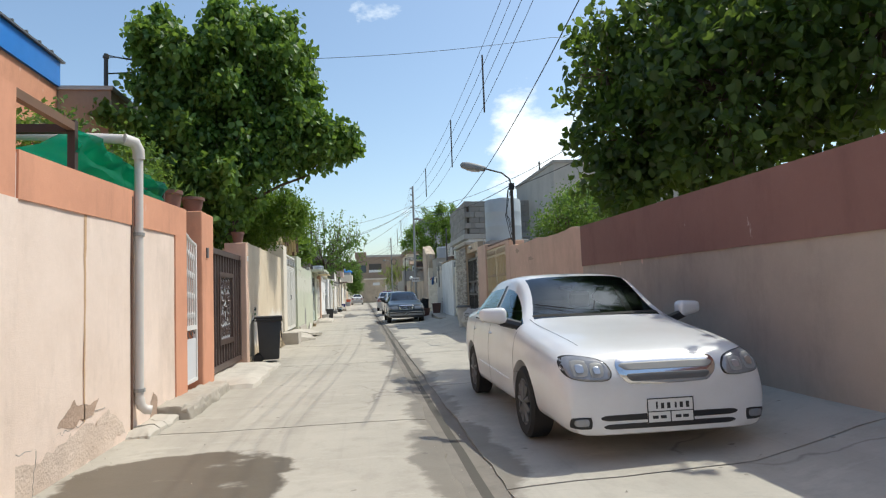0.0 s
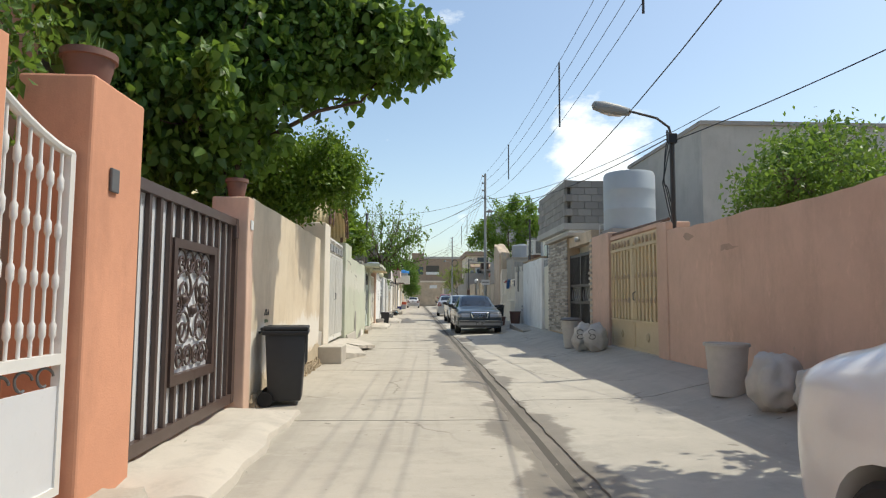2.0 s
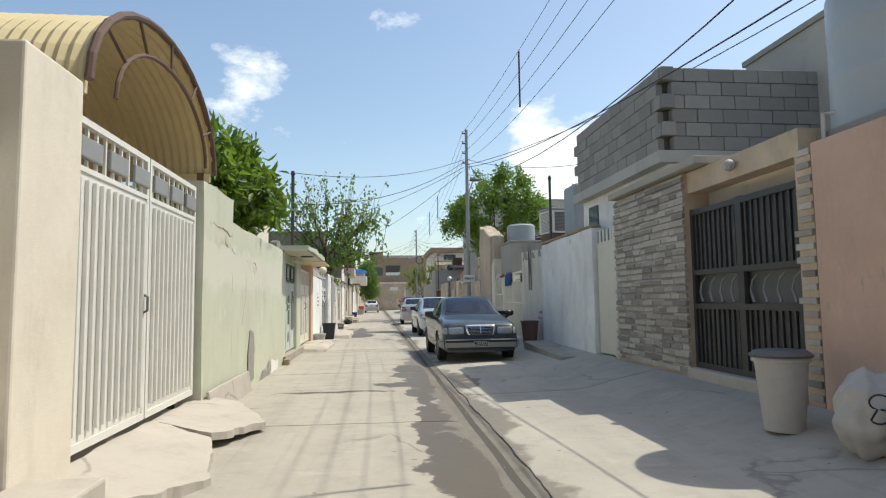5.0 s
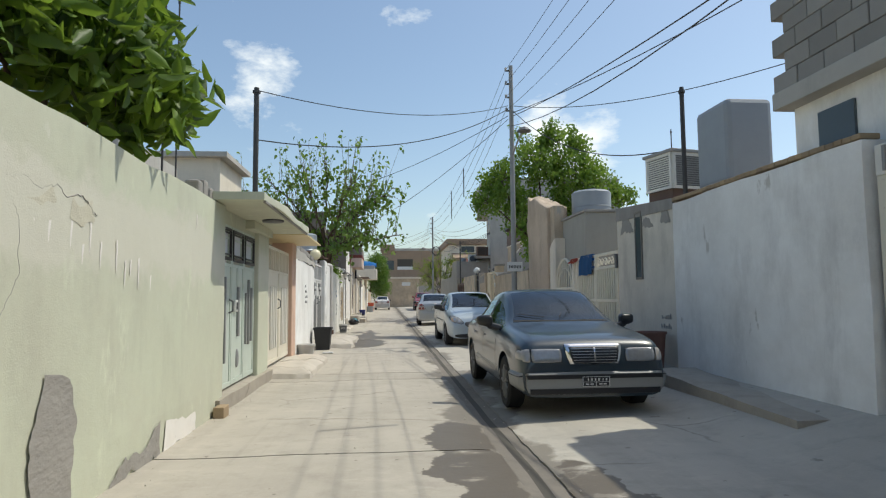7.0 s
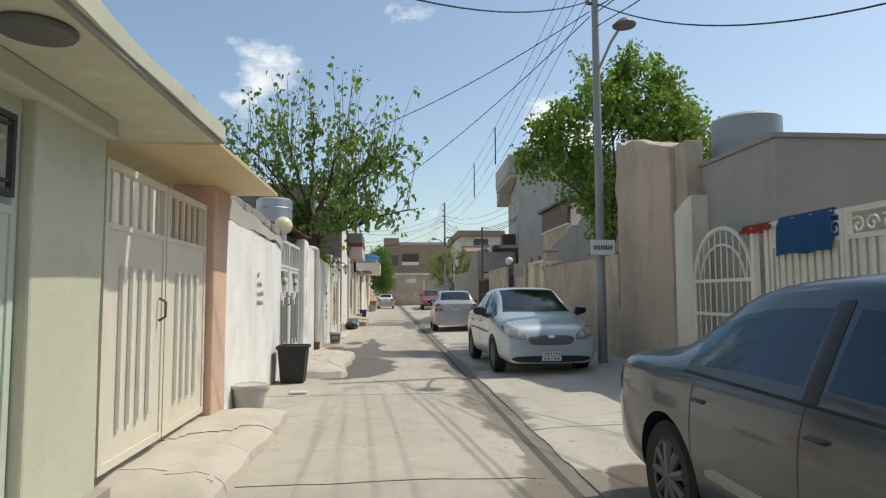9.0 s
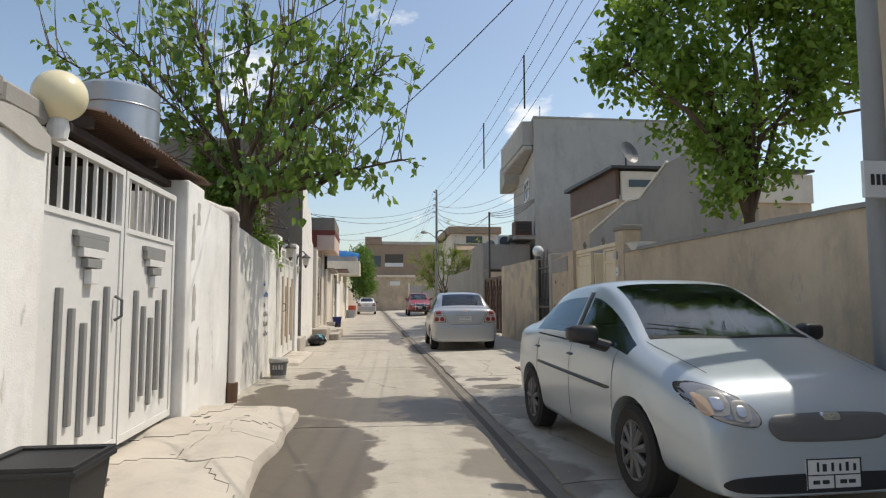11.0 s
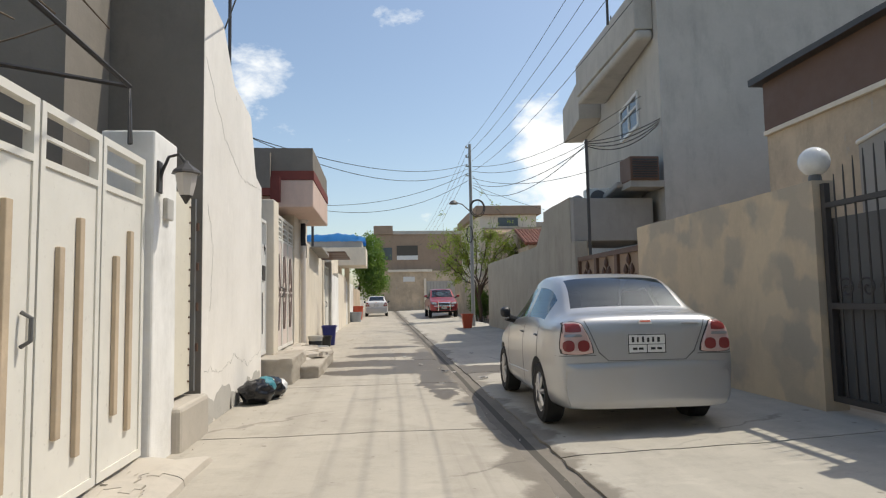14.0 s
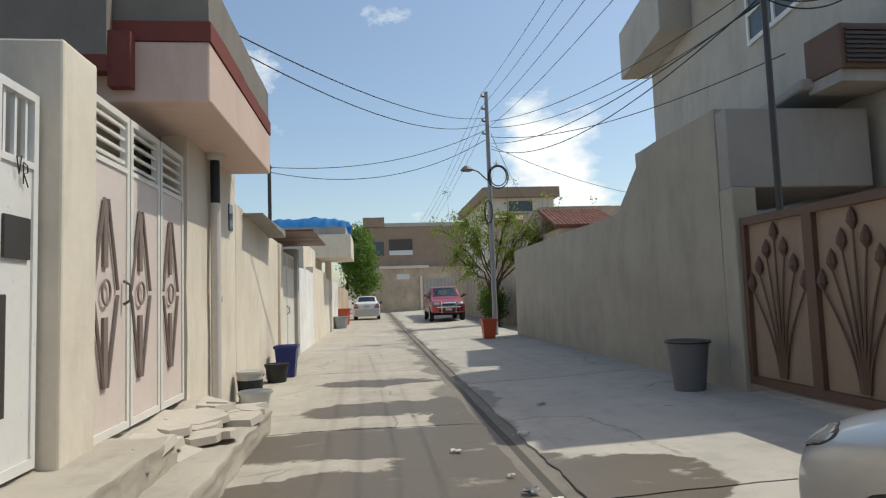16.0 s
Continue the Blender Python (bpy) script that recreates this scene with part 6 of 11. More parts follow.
for pts in ([(54.22, 2.20), (54.245, 2.10), (54.27, 2.21)], [(54.29, 2.18), (54.29, 2.05)], [(54.29, 2.175), (54.33, 2.165), (54.335, 2.125), (54.295, 2.11), (54.34, 2.04)]):
    part("scribble", tubes([(sx, y, z) for y, z in pts], 0.004, 4), M["ink"], sg, "black scribbled letters VR")


def scar_right(y, z, pts, mat, label, wobble=0.03):
    ob = solid("wall_scar", blob(pts, 0.0, 0, wobble=wobble), M[mat], label, "wall damage", "structure")
    ob.matrix_world = Matrix(((0, 0, -1, XR - 0.004), (1, 0, 0, y), (0, 1, 0, z), (0, 0, 0, 1)))


for y, z, w, h in ((7.9, 1.72, 0.05, 0.16), (7.6, 1.66, 0.06, 0.34), (7.35, 1.62, 0.05, 0.2), (7.1, 1.8, 0.08, 0.14), (6.6, 1.6, 0.06, 0.2), (6.3, 1.7, 0.1, 0.12)):
    scar_right(y, z, [(0, 0), (w, 0.02), (w * 0.8, h), (w * 0.1, h)], "pinkish", "pale chip in the maroon paint", 0.015)
for y, z, w, h in ((12.1, 2.0, 0.8, 0.06), (12.9, 2.12, 0.5, 0.05), (13.4, 2.26, 0.4, 0.07)):
    scar_right(y, z, [(0, 0), (w * 0.5, -h * 0.5), (w, 0.01), (w * 0.8, h), (w * 0.3, h * 0.8)], "scar", "scraped brown mark on the salmon wall", 0.03)


for y, z, w, h in ((50.5, 0.0, 1.2, 0.34), (51.6, 0.0, 0.9, 0.22), (52.5, 0.0, 1.0, 0.3)):
    scar(y, z, [(0, 0), (w, 0.0), (w * 0.95, h * 0.6), (w * 0.6, h), (w * 0.3, h * 0.7), (0.05, h * 0.8)], "lgrey", "grey bare cement at the foot of the house wall", wobble=0.06)
crack([(50.5, 0.6), (51.2, 0.5), (51.8, 0.62), (52.6, 0.45), (53.5, 0.55)], r=0.0018, mat="lgrey")
crack([(50.45, 3.9), (51.3, 3.2), (52.2, 2.9), (53.5, 2.95)], r=0.0018, mat="lgrey")
crack([(50.6, 2.3), (50.8, 1.8), (50.7, 1.2)], r=0.0018, mat="lgrey")

# ---- right side of the alley ----
wall(XR, XR + 0.22, -8.0, 9.0, 2.30, "dusky", "dusky rendered garden wall under a maroon band", z1b=2.36)
band(XR, -1, -8.0, 9.0, 1.62, 2.32, 1.68, 2.38, "maroon", "maroon painted band with chipped spots")
wall(XR, XR + 0.22, 9.0, 14.42, 2.38, "salmon", "salmon rendered garden wall with a chipped top", z1b=2.46, wob=0.03)
pillar(XR - 0.02, XR + 0.4, 14.42, 14.86, 2.62, "salmon", "salmon rendered gate pillar with a crumbling cap")
yg = sheet_gate("driveway_gate", "faded yellow sheet steel double gate with spear ribs", -1, XR + 0.06, 14.84, 17.62, 0.32, 2.55, 2, "yellow_paint",
           ribs=[(0.16, 0.55, 1.95, 0.03), (0.3, 0.55, 2.0, 0.03), (0.44, 0.55, 2.0, 0.03), (0.58, 0.55, 2.0, 0.03), (0.72, 0.55, 2.0, 0.03), (0.86, 0.55, 1.95, 0.03)], rib_mat="yellow_paint")
for lf in range(2):
    for k in range(6):
        y = 14.84 + 1.39 * lf + 1.39 * (0.16 + 0.14 * k)
        for z in (1.28, 1.75, 2.42):
            part("knob", lathe(bmesh.new(), XR + 0.02, y, [(0.006, z - 0.06), (0.03, z - 0.03), (0.036, z), (0.02, z + 0.04), (0.006, z + 0.08)], 8, 0.6), M["sand"], yg)
    bm = lathe(bmesh.new(), 0, 0, [(0.01, 0.02), (0.07, 0.018), (0.09, 0.0)], 4 if lf else 18)
    bm.transform(Matrix.Translation((XR + 0.042, 15.5 + 1.42 * lf, 0.6)) @ Matrix.Rotation(radians(-90), 4, "Y"))
    part("medallion", bm, M["ornament_tan"], yg)
for z in (0.86, 2.3):
    part("rail", boxes(XR + 0.005, XR + 0.03, 14.9, 17.56, z, z + 0.04), M["yellow_paint"], yg)
# added block that keeps sun from leaking below the yellow gate
solid("gate_sill", boxes(XR + 0.02, XR + 0.24, 14.7, 17.8, -0.1, 0.325, bev=0.01), M["step"], "concrete sill added to block sun under the yellow gate", "sill", "")
solid("lintel_pipe", tubes([(XR + 0.1, 14.6, 2.68), (XR + 0.1, 18.0, 2.72)], 0.03, 8), M["rust_brown"], "rusty pipe above the yellow gate", "pipe", "")
solid("gate_beam", boxes(XR + 0.03, XR + 0.2, 14.8, 17.66, 2.58, 2.66, bev=0.01), M["salmon"], "salmon beam over the yellow gate", "beam", "")
pillar(XR - 0.02, XR + 0.35, 17.64, 18.95, 2.78, "salmon", "cracked salmon rendered pier between the gates")

# stone-clad gateway with a dark barred gate
stg = thing("stone_gateway", (XR, 21.5, 0), "gateway clad in split stone strips", "gateway")
part("near_pier", boxes(XR + 0.0, XR + 0.3, 18.97, 19.2, 0.0, 2.75), M["sand"], stg)
part("far_pier", boxes(XR + 0.0, XR + 0.5, 21.45, 23.88, 0.0, 3.0), M["sand"], stg)
part("coping", boxes(XR - 0.12, XR + 0.5, 20.9, 23.9, 3.02, 3.12, bev=0.01), M["stone"], stg)
part("lintel", boxes(XR + 0.05, XR + 0.3, 19.2, 21.45, 2.72, 3.0), M["sand"], stg)
dg = thing("driveway_gate", (XR + 0.1, 20.3, 0.4), "dark grey barred steel gate with leaf ornaments in the middle", "gate")
dx = XR + 0.1
for lf in range(2):
    a, b = 19.22 + 1.115 * lf, 19.22 + 1.115 * (lf + 1)
    fr = bmesh.new()
    box(fr, dx - 0.03, dx + 0.03, a, a + 0.06, 0.42, 2.5)
    box(fr, dx - 0.03, dx + 0.03, b - 0.06, b, 0.42, 2.5)
    for z in (0.42, 1.18, 1.62, 2.42):
        box(fr, dx - 0.03, dx + 0.03, a + 0.06, b - 0.06, z, z + 0.07)
    part("gate_frame", fr, M["dark_iron"], dg)
    for k in range(9):
        y = a + 0.06 + (b - a - 0.12) * (k + 0.5) / 9
        for za, zb in ((0.49, 1.18), (1.69, 2.42)):
            part("bar", boxes(dx - 0.014, dx + 0.014, y - 0.016, y + 0.016, za, zb), M["dark_iron"], dg)
    for k in range(4):
        yc = a + 0.2 + 0.24 * k
        part("leaf_ornament", tubes([(dx, yc, 1.27), (dx, yc + 0.06, 1.4), (dx, yc + 0.02, 1.52), (dx, yc - 0.07, 1.58)], 0.018, 6, r2=0.006), M["grey_paint"], dg, "grey cast leaf")
    part("backing", boxes(dx + 0.06, dx + 0.07, a, b, 0.45, 2.48), M["greydk_paint"], dg)
solid("lamp_rose", ball(XR - 0.03, 20.3, 2.86, 0.07, 12), M["white_plastic"], "small white camera dome over the gate", "camera dome", "")
solid("threshold", boxes(XR - 0.06, XR + 0.4, 19.2, 21.45, 0.0, 0.42, bev=0.02), M["step"], "concrete threshold under the dark gate", "step", "")

# house with a block parapet
bph = thing("house", (6, 24, 0), "white house with a bare cement block parapet", "house")
part("wall", boxes(4.05, 9.0, 22.45, 26.4, 0.0, 3.42), M["white"], bph)
part("soffit", boxes(3.86, 9.0, 22.35, 26.5, 3.36, 3.55, bev=0.01), M["lgrey"], bph)
part("parapet_core", boxes(4.02, 9.0, 22.5, 26.34, 3.55, 4.80), M["joint"], bph)
part("window", boxes(4.02, 4.06, 25.5, 26.0, 2.6, 3.2), M["pane"], bph)

# water tank on its stand
tk = thing("water_tank", (4.6, 18.8, 2.75), "pale blue-grey round water tank on the roof edge", "water tank")
bm = lathe(bmesh.new(), 4.62, 18.8, [(0.02, 2.94), (0.60, 2.94), (0.605, 3.0), (0.60, 3.4), (0.606, 3.42), (0.60, 3.44), (0.60, 3.86), (0.606, 3.88), (0.60, 3.90), (0.60, 4.24), (0.57, 4.31), (0.25, 4.35), (0.02, 4.36)], 36)
part("shell", bm, M["tank_blue"], tk, smooth=35)
part("lid", lathe(bmesh.new(), 4.62, 18.8, [(0.2, 4.345), (0.2, 4.385), (0.02, 4.40)], 20), M["tank_blue"], tk)
part("stand", boxes(4.0, 5.3, 18.2, 19.45, 2.74, 2.94, bev=0.02), M["bare"], tk)
part("outlet", tubes([(4.06, 19.0, 3.1), (3.97, 19.05, 3.1), (3.96, 19.05, 2.7)], 0.02, 6), M["pvc"], tk)
h = thing("house", (8, 16, 0), "grey cement house behind the yellow gate", "house")
part("wall", boxes(6.5, 12, 18.95, 24.2, 0.0, 5.6), M["lgrey"], h)
part("low_room", boxes(4.1, 6.5, 17.0, 22.3, 0.0, 2.75), M["lgrey"], h)
part("parapet", boxes(6.46, 12.05, 18.9, 24.25, 5.6, 5.70), M["grey"], h)

# cream wicket and white wall with brick coping
pillar(XR, XR + 0.25, 23.92, 24.1, 2.6, "cream", "cream plastered door jamb")
wk = thing("wicket", (XR + 0.1, 24.6, 0.3), "cream steel wicket with a lattice head", "door")
part("leaf", boxes(XR + 0.08, XR + 0.12, 24.12, 25.05, 0.32, 2.35, bev=0.006), M["cream_paint"], wk)
part("lattice", boxes(XR + 0.07, XR + 0.13, 24.12, 25.05, 2.35, 2.62, bev=0.006), M["offwhite_paint"], wk)
for k in range(5):
    part("bar", boxes(XR + 0.05, XR + 0.07, 24.2 + 0.18 * k, 24.23 + 0.18 * k, 2.38, 2.6), M["grey_paint"], wk)
wall(XR, XR + 0.22, 25.1, 28.8, 2.70, "white", "smooth white rendered wall in shade under a brick coping", z1b=2.68)
# pale rendered wall with narrow window
wall(XR + 0.02, XR + 0.25, 28.8, 31.08, 2.74, "putty", "pale rendered wall with damp stains and a narrow window", z1b=2.90, wob=0.015)
band(XR + 0.02, -1, 28.8, 31.08, 2.60, 2.76, 2.68, 2.92, "bare", "stained bare cement along the wall top")
w = thing("narrow_window", (XR, 30.1, 1.6), "tall narrow dark window slot in the pale wall", "window")
part("pane", boxes(XR + 0.008, XR + 0.03, 29.98, 30.20, 1.64, 2.70), M["pane"], w)
fr = bmesh.new()
for args in ((29.95, 30.23, 1.60, 1.64), (29.95, 30.23, 2.70, 2.73), (29.95, 29.98, 1.64, 2.70), (30.20, 30.23, 1.64, 2.70)):
    box(fr, XR - 0.004, XR + 0.03, *args)
part("frame", fr, M["dkcement"], w)
bars_text(XR + 0.016, 29.0, 0.98, (0.3, 0.36), -1, "spray")
for y, w0, h0 in ((28.9, 0.35, 0.28), (29.5, 0.5, 0.2), (30.3, 0.6, 0.34)):
    ob = solid("wall_scar", blob([(0, 0), (w0, 0.02), (w0 * 0.8, h0), (w0 * 0.3, h0 * 0.7)], 0.0, 0, wobble=0.05), M["bare"], "dark damp stain under the wall top", "wall damage", "structure")
    ob.matrix_world = Matrix(((0, 0, -1, XR + 0.012), (1, 0, 0, y), (0, 1, 0, 2.42), (0, 0, 0, 1)))

# evaporative cooler on the wall, its front turned a little towards the road
ac = thing("air_cooler", (4.28, 30.93, 2.75), "weathered metal evaporative cooler with louvred sides behind the wall top", "air cooler", turn=14.0)
part("case", boxes(0.02, 0.72, -0.70, -0.02, 0.42, 1.05, bev=0.015), M["greydk_paint"], ac, local=True)
part("cap", boxes(-0.04, 0.78, -0.76, 0.04, 1.05, 1.11, bev=0.015), M["grey_paint"], ac, "dented sheet lid", local=True)
for sx, args in ((0, (-0.012, 0.02, -0.70, -0.02)), (1, (0.02, 0.72, -0.732, -0.70))):
    fr = bmesh.new()
    x0, x1, y0, y1 = args
    if sx == 0:
        for a in ((y0, y0 + 0.05, 0.42, 1.05), (y1 - 0.05, y1, 0.42, 1.05), (y0 + 0.05, y1 - 0.05, 0.42, 0.47), (y0 + 0.05, y1 - 0.05, 1.0, 1.05)):
            box(fr, x0, x1, *a)
    else:
        for a in ((x0, x0 + 0.05, 0.42, 1.05), (x1 - 0.05, x1, 0.42, 1.05), (x0 + 0.05, x1 - 0.05, 0.42, 0.47), (x0 + 0.05, x1 - 0.05, 1.0, 1.05)):
            box(fr, a[0], a[1], y0, y1, a[2], a[3])
    pn = part("side_panel", fr, M["offwhite_paint"], ac, local=True)
    for k in range(13):
        z = 0.49 + 0.039 * k
        if sx == 0:
            part("louvre", boxes(-0.008, 0.018, -0.645, -0.075, z, z + 0.02), M["offwhite_paint"], pn, local=True)
        else:
            part("louvre", boxes(0.075, 0.665, -0.728, -0.704, z, z + 0.02), M["grey_paint"], pn, local=True)
part("stand", boxes(0.03, 0.70, -0.68, -0.04, 0.0, 0.42), M["rust_brown"], ac, local=True)
solid("cooler_shelf", boxes(XR + 0.25, XR + 1.5, 29.9, 31.08, 2.55, 2.75, bev=0.02), M["bare"], "cement shelf behind the wall top carrying the cooler", "shelf")
solid("shelf_wall", boxes(XR + 0.25, XR + 1.5, 29.9, 31.08, -0.1, 2.54), M["putty"], "plain wall under the cement shelf", "wall")
h = thing("house", (8, 30, 0), "grey flat-roofed house with a roof tank", "house")
part("wall", boxes(4.5, 11, 26.6, 29.85, 0.0, 3.0), M["lgrey"], h)
part("roof_tank", boxes(4.62, 5.35, 28.75, 29.7, 3.0, 4.28, bev=0.08), M["tank_grey"], h, "square grey roof tank")

# cream gate with an arched wicket, washing over its top rail
cg = thing("driveway_gate", (XR + 0.06, 33.2, 0.25), "cream steel gate with scroll band, slats and an arched wicket", "gate")
cx = XR + 0.06
part("latch_box", boxes(XR - 0.02, XR + 0.12, 31.09, 31.16, 1.84, 2.10, bev=0.008), M["greydk_paint"], cg, "dark latch box")
for a, b in ((31.17, 32.36), (32.38, 33.56)):
    fr = bmesh.new()
    box(fr, cx - 0.025, cx + 0.025, a, a + 0.05, 0.25, 2.17)
    box(fr, cx - 0.025, cx + 0.025, b - 0.05, b, 0.25, 2.17)
    for z in (0.25, 1.22, 1.86, 2.12):
        box(fr, cx - 0.025, cx + 0.025, a + 0.05, b - 0.05, z, z + 0.05)
    lf = part("leaf_frame", fr, M["cream_paint"], cg)
    part("sheet", boxes(cx + 0.005, cx + 0.02, a + 0.05, b - 0.05, 0.30, 1.86), M["cream_paint"], lf)
    for k in range(9):
        y = a + 0.05 + (b - a - 0.1) * (k + 0.5) / 9
        part("slat", boxes(cx - 0.02, cx + 0.004, y - 0.022, y + 0.022, 0.30, 1.86, bev=0.004), M["cream_paint"], lf)
    for k in range(6):
        yc = a + 0.14 + 0.18 * k
        part("scroll", tubes(spiral(yc, 1.99, 0.085, 1.2, 0.9 * (k % 2), 1 if k % 2 else -1, cx), 0.011, 5), M["cream_paint"], lf)
for y in (33.62, 33.90):
    part("post", boxes(cx - 0.035, cx + 0.035, y - 0.035, y + 0.035, 0.2, 2.14), M["cream_paint"], cg)
arch = [(cx, 33.96 + 0.72 * (1 - math.cos(t)), 1.52 + 0.70 * math.sin(t)) for t in [math.pi * i / 16 for i in range(17)]]
part("arch", tubes([(cx, 33.96, 0.25)] + arch + [(cx, 35.40, 0.25)], 0.03, 8), M["cream_paint"], cg)
part("inner_arch", tubes([(cx, 34.12 + 0.56 * (1 - math.cos(t)), 1.50 + 0.5 * math.sin(t)) for t in [math.pi * i / 14 for i in range(15)]], 0.018, 6), M["cream_paint"], cg)
for k in range(9):
    y = 34.08 + 0.15 * k
    zt = 1.52 + 0.70 * math.sqrt(max(0.0, 1 - ((y - 34.68) / 0.72) ** 2))
    part("bar", tubes([(cx, y, 0.25), (cx, y, zt)], 0.012, 6), M["cream_paint"], cg)
for z in (0.3, 1.05, 1.5):
    part("rail", boxes(cx - 0.02, cx + 0.02, 33.98, 35.38, z, z + 0.045), M["cream_paint"], cg)
solid("gate_sill", boxes(XR + 0.0, XR + 0.3, 31.09, 35.5, -0.1, 0.25, bev=0.015), M["step"], "worn concrete sill under the cream gate", "sill", "")


def cloth(name, label, mat, y0, y1, z1, drop):
    bm = bmesh.new()
    g = []
    for i in range(13):
        y = y0 + (y1 - y0) * i / 12
        row = []
        for j, (dx, dz) in enumerate(((0.08, -drop * 0.7), (0.06, -0.1), (0.0, 0.012), (-0.05, -0.08), (-0.06, -drop * 0.5), (-0.065, -drop))):
            row.append(bm.verts.new((XR + 0.05 + dx + 0.015 * math.sin(i * 1.6) * (j > 2), y, z1 + dz + 0.01 * math.sin(i * 0.9) * (j == 5))))
        g.append(row)
    for a, b in zip(g, g[1:]):
        for j in range(5):
            bm.faces.new((a[j], b[j], b[j + 1], a[j + 1]))
    bmesh.ops.solidify(bm, geom=bm.faces[:], thickness=0.012)
    return solid(name, bm, M[mat], label, "cloth", "", smooth=60)


cloth("towel", "blue towel hung over the cream gate", "cloth_blue", 32.48, 33.38, 2.19, 0.42)
cloth("towel", "red cloth hung over the gate posts", "cloth_red", 33.5, 34.12, 2.17, 0.10)
# grey shed with a round tank on it, broken walls and the flaking pier
sh = thing("shed", (5.2, 35.2, 0.0), "plain grey cement shed behind the cream gate", "shed")
part("wall", boxes(4.06, 6.6, 33.8, 36.6, -0.1, 3.24, bev=0.01), M["shedgrey"], sh)
part("roof_edge", boxes(4.02, 6.64, 33.76, 36.64, 3.24, 3.30, bev=0.008), M["bare"], sh)
tk = thing("water_tank", (4.85, 35.7, 3.3), "grey round water tank on the shed roof", "water tank")
part("shell", lathe(bmesh.new(), 4.85, 35.7, [(0.02, 3.3), (0.5, 3.3), (0.5, 3.6), (0.51, 3.61), (0.5, 3.62), (0.5, 3.98), (0.44, 4.03), (0.02, 4.06)], 28), M["tank_grey"], tk, smooth=40)
part("lid", lathe(bmesh.new(), 4.85, 35.7, [(0.16, 4.05), (0.16, 4.09), (0.02, 4.10)], 16), M["tank_grey"], tk)
wall(XR + 0.05, XR + 0.31, 35.44, 36.0, 2.78, "cream", "broken pale plastered wall stump", z1b=2.62, wob=0.06)
pillar(XR + 0.08, XR + 0.36, 35.62, 35.98, 3.66, "sand", "flaking plastered column with a rough cap", z0=2.5)
bm = boxes(XR - 0.01, XR + 0.55, 36.0, 38.36, -0.1, 4.0, bev=0.03)
bmesh.ops.subdivide_edges(bm, edges=[e for e in bm.edges if e.calc_length() > 0.3], cuts=26, use_grid_fill=True)
for v in bm.verts:
    top = smoothstep(3.0, 4.0, v.co.z)
    v.co.z += top * (0.27 * (v.co.y - 37.2) + 0.10 * noise.noise((v.co.x * 3, v.co.y * 3, 1)))
    flake = 0.03 * smoothstep(0.08, 0.16, noise.noise((v.co.x * 2, v.co.y * 1.6, v.co.z * 1.3)))
    v.co.x += flake + 0.012 * noise.noise(v.co * 7)
    v.co.y += flake * (1 if v.co.y < 37 else -1) + 0.014 * noise.noise(v.co * 6.1)
solid("gate_pillar", bm, M["flaky"], "tall flaking sand-coloured plastered pier", "pillar", smooth=40)

# long wall by the pole
wall(XR, XR + 0.22, 38.3, 43.75, 2.12, "sand", "yellowish garden wall with a grey cement top", wob=0.008)
solid("wall_coping", wall_mesh(XR - 0.03, XR + 0.25, 38.32, 43.74, 2.12, 2.17, 2.17, wob=0.012), M["bare"], "rough cement coping on the yellowish wall", "coping")
pillar(XR - 0.02, XR + 0.3, 43.75, 44.12, 2.52, "sand", "flaking sand-coloured gate pillar")
solid("pillar_cap", boxes(XR - 0.05, XR + 0.33, 43.71, 44.13, 2.52, 2.6, bev=0.015), M["bare"], "dark cement cap on the gate pillar", "cap", "")
bell = thing("doorbell", (XR - 0.03, 43.95, 1.74), "small pale doorbell box on the gate pillar", "doorbell")
part("case", boxes(XR - 0.06, XR - 0.02, 43.90, 44.0, 1.72, 1.88, bev=0.008), M["offwhite_paint"], bell)
part("button", boxes(XR - 0.066, XR - 0.06, 43.935, 43.965, 1.77, 1.80), M["greydk_paint"], bell)
solid("junction_box", boxes(XR - 0.055, XR - 0.02, 44.0, 44.11, 2.02, 2.16, bev=0.008), M["white_plastic"], "pale plastic junction box under the pillar cap", "junction box", "")


def gate_leaf(t, a, b):
    """One faded leaf: sheet, frame, light in the head, two narrow slots."""
    lf = part("gate_leaf", boxes(XR + 0.08, XR + 0.105, a + 0.05, b - 0.05, 0.16, 1.97, bev=0.004), M["tan_paint"], t)
    fr = bmesh.new()
    for args in ((a, a + 0.05, 0.1, 2.26), (b - 0.05, b, 0.1, 2.26), (a + 0.05, b - 0.05, 0.1, 0.16), (a + 0.05, b - 0.05, 1.97, 2.01), (a + 0.05, b - 0.05, 2.22, 2.26)):
        box(fr, XR + 0.065, XR + 0.12, *args)
    part("leaf_frame", fr, M["tan_paint"], t)
    part("head_light", boxes(XR + 0.085, XR + 0.1, a + 0.06, b - 0.06, 2.02, 2.21), M["tan_paint"], lf)
    mid = (a + b) / 2
    for y, lo, hi in ((mid - 0.11, 0.62, 1.42), (mid + 0.1, 0.66, 1.5)):
        part("slot_trim", boxes(XR + 0.055, XR + 0.08, y - 0.016, y + 0.016, lo, hi, bev=0.004), M["brownish"], lf)


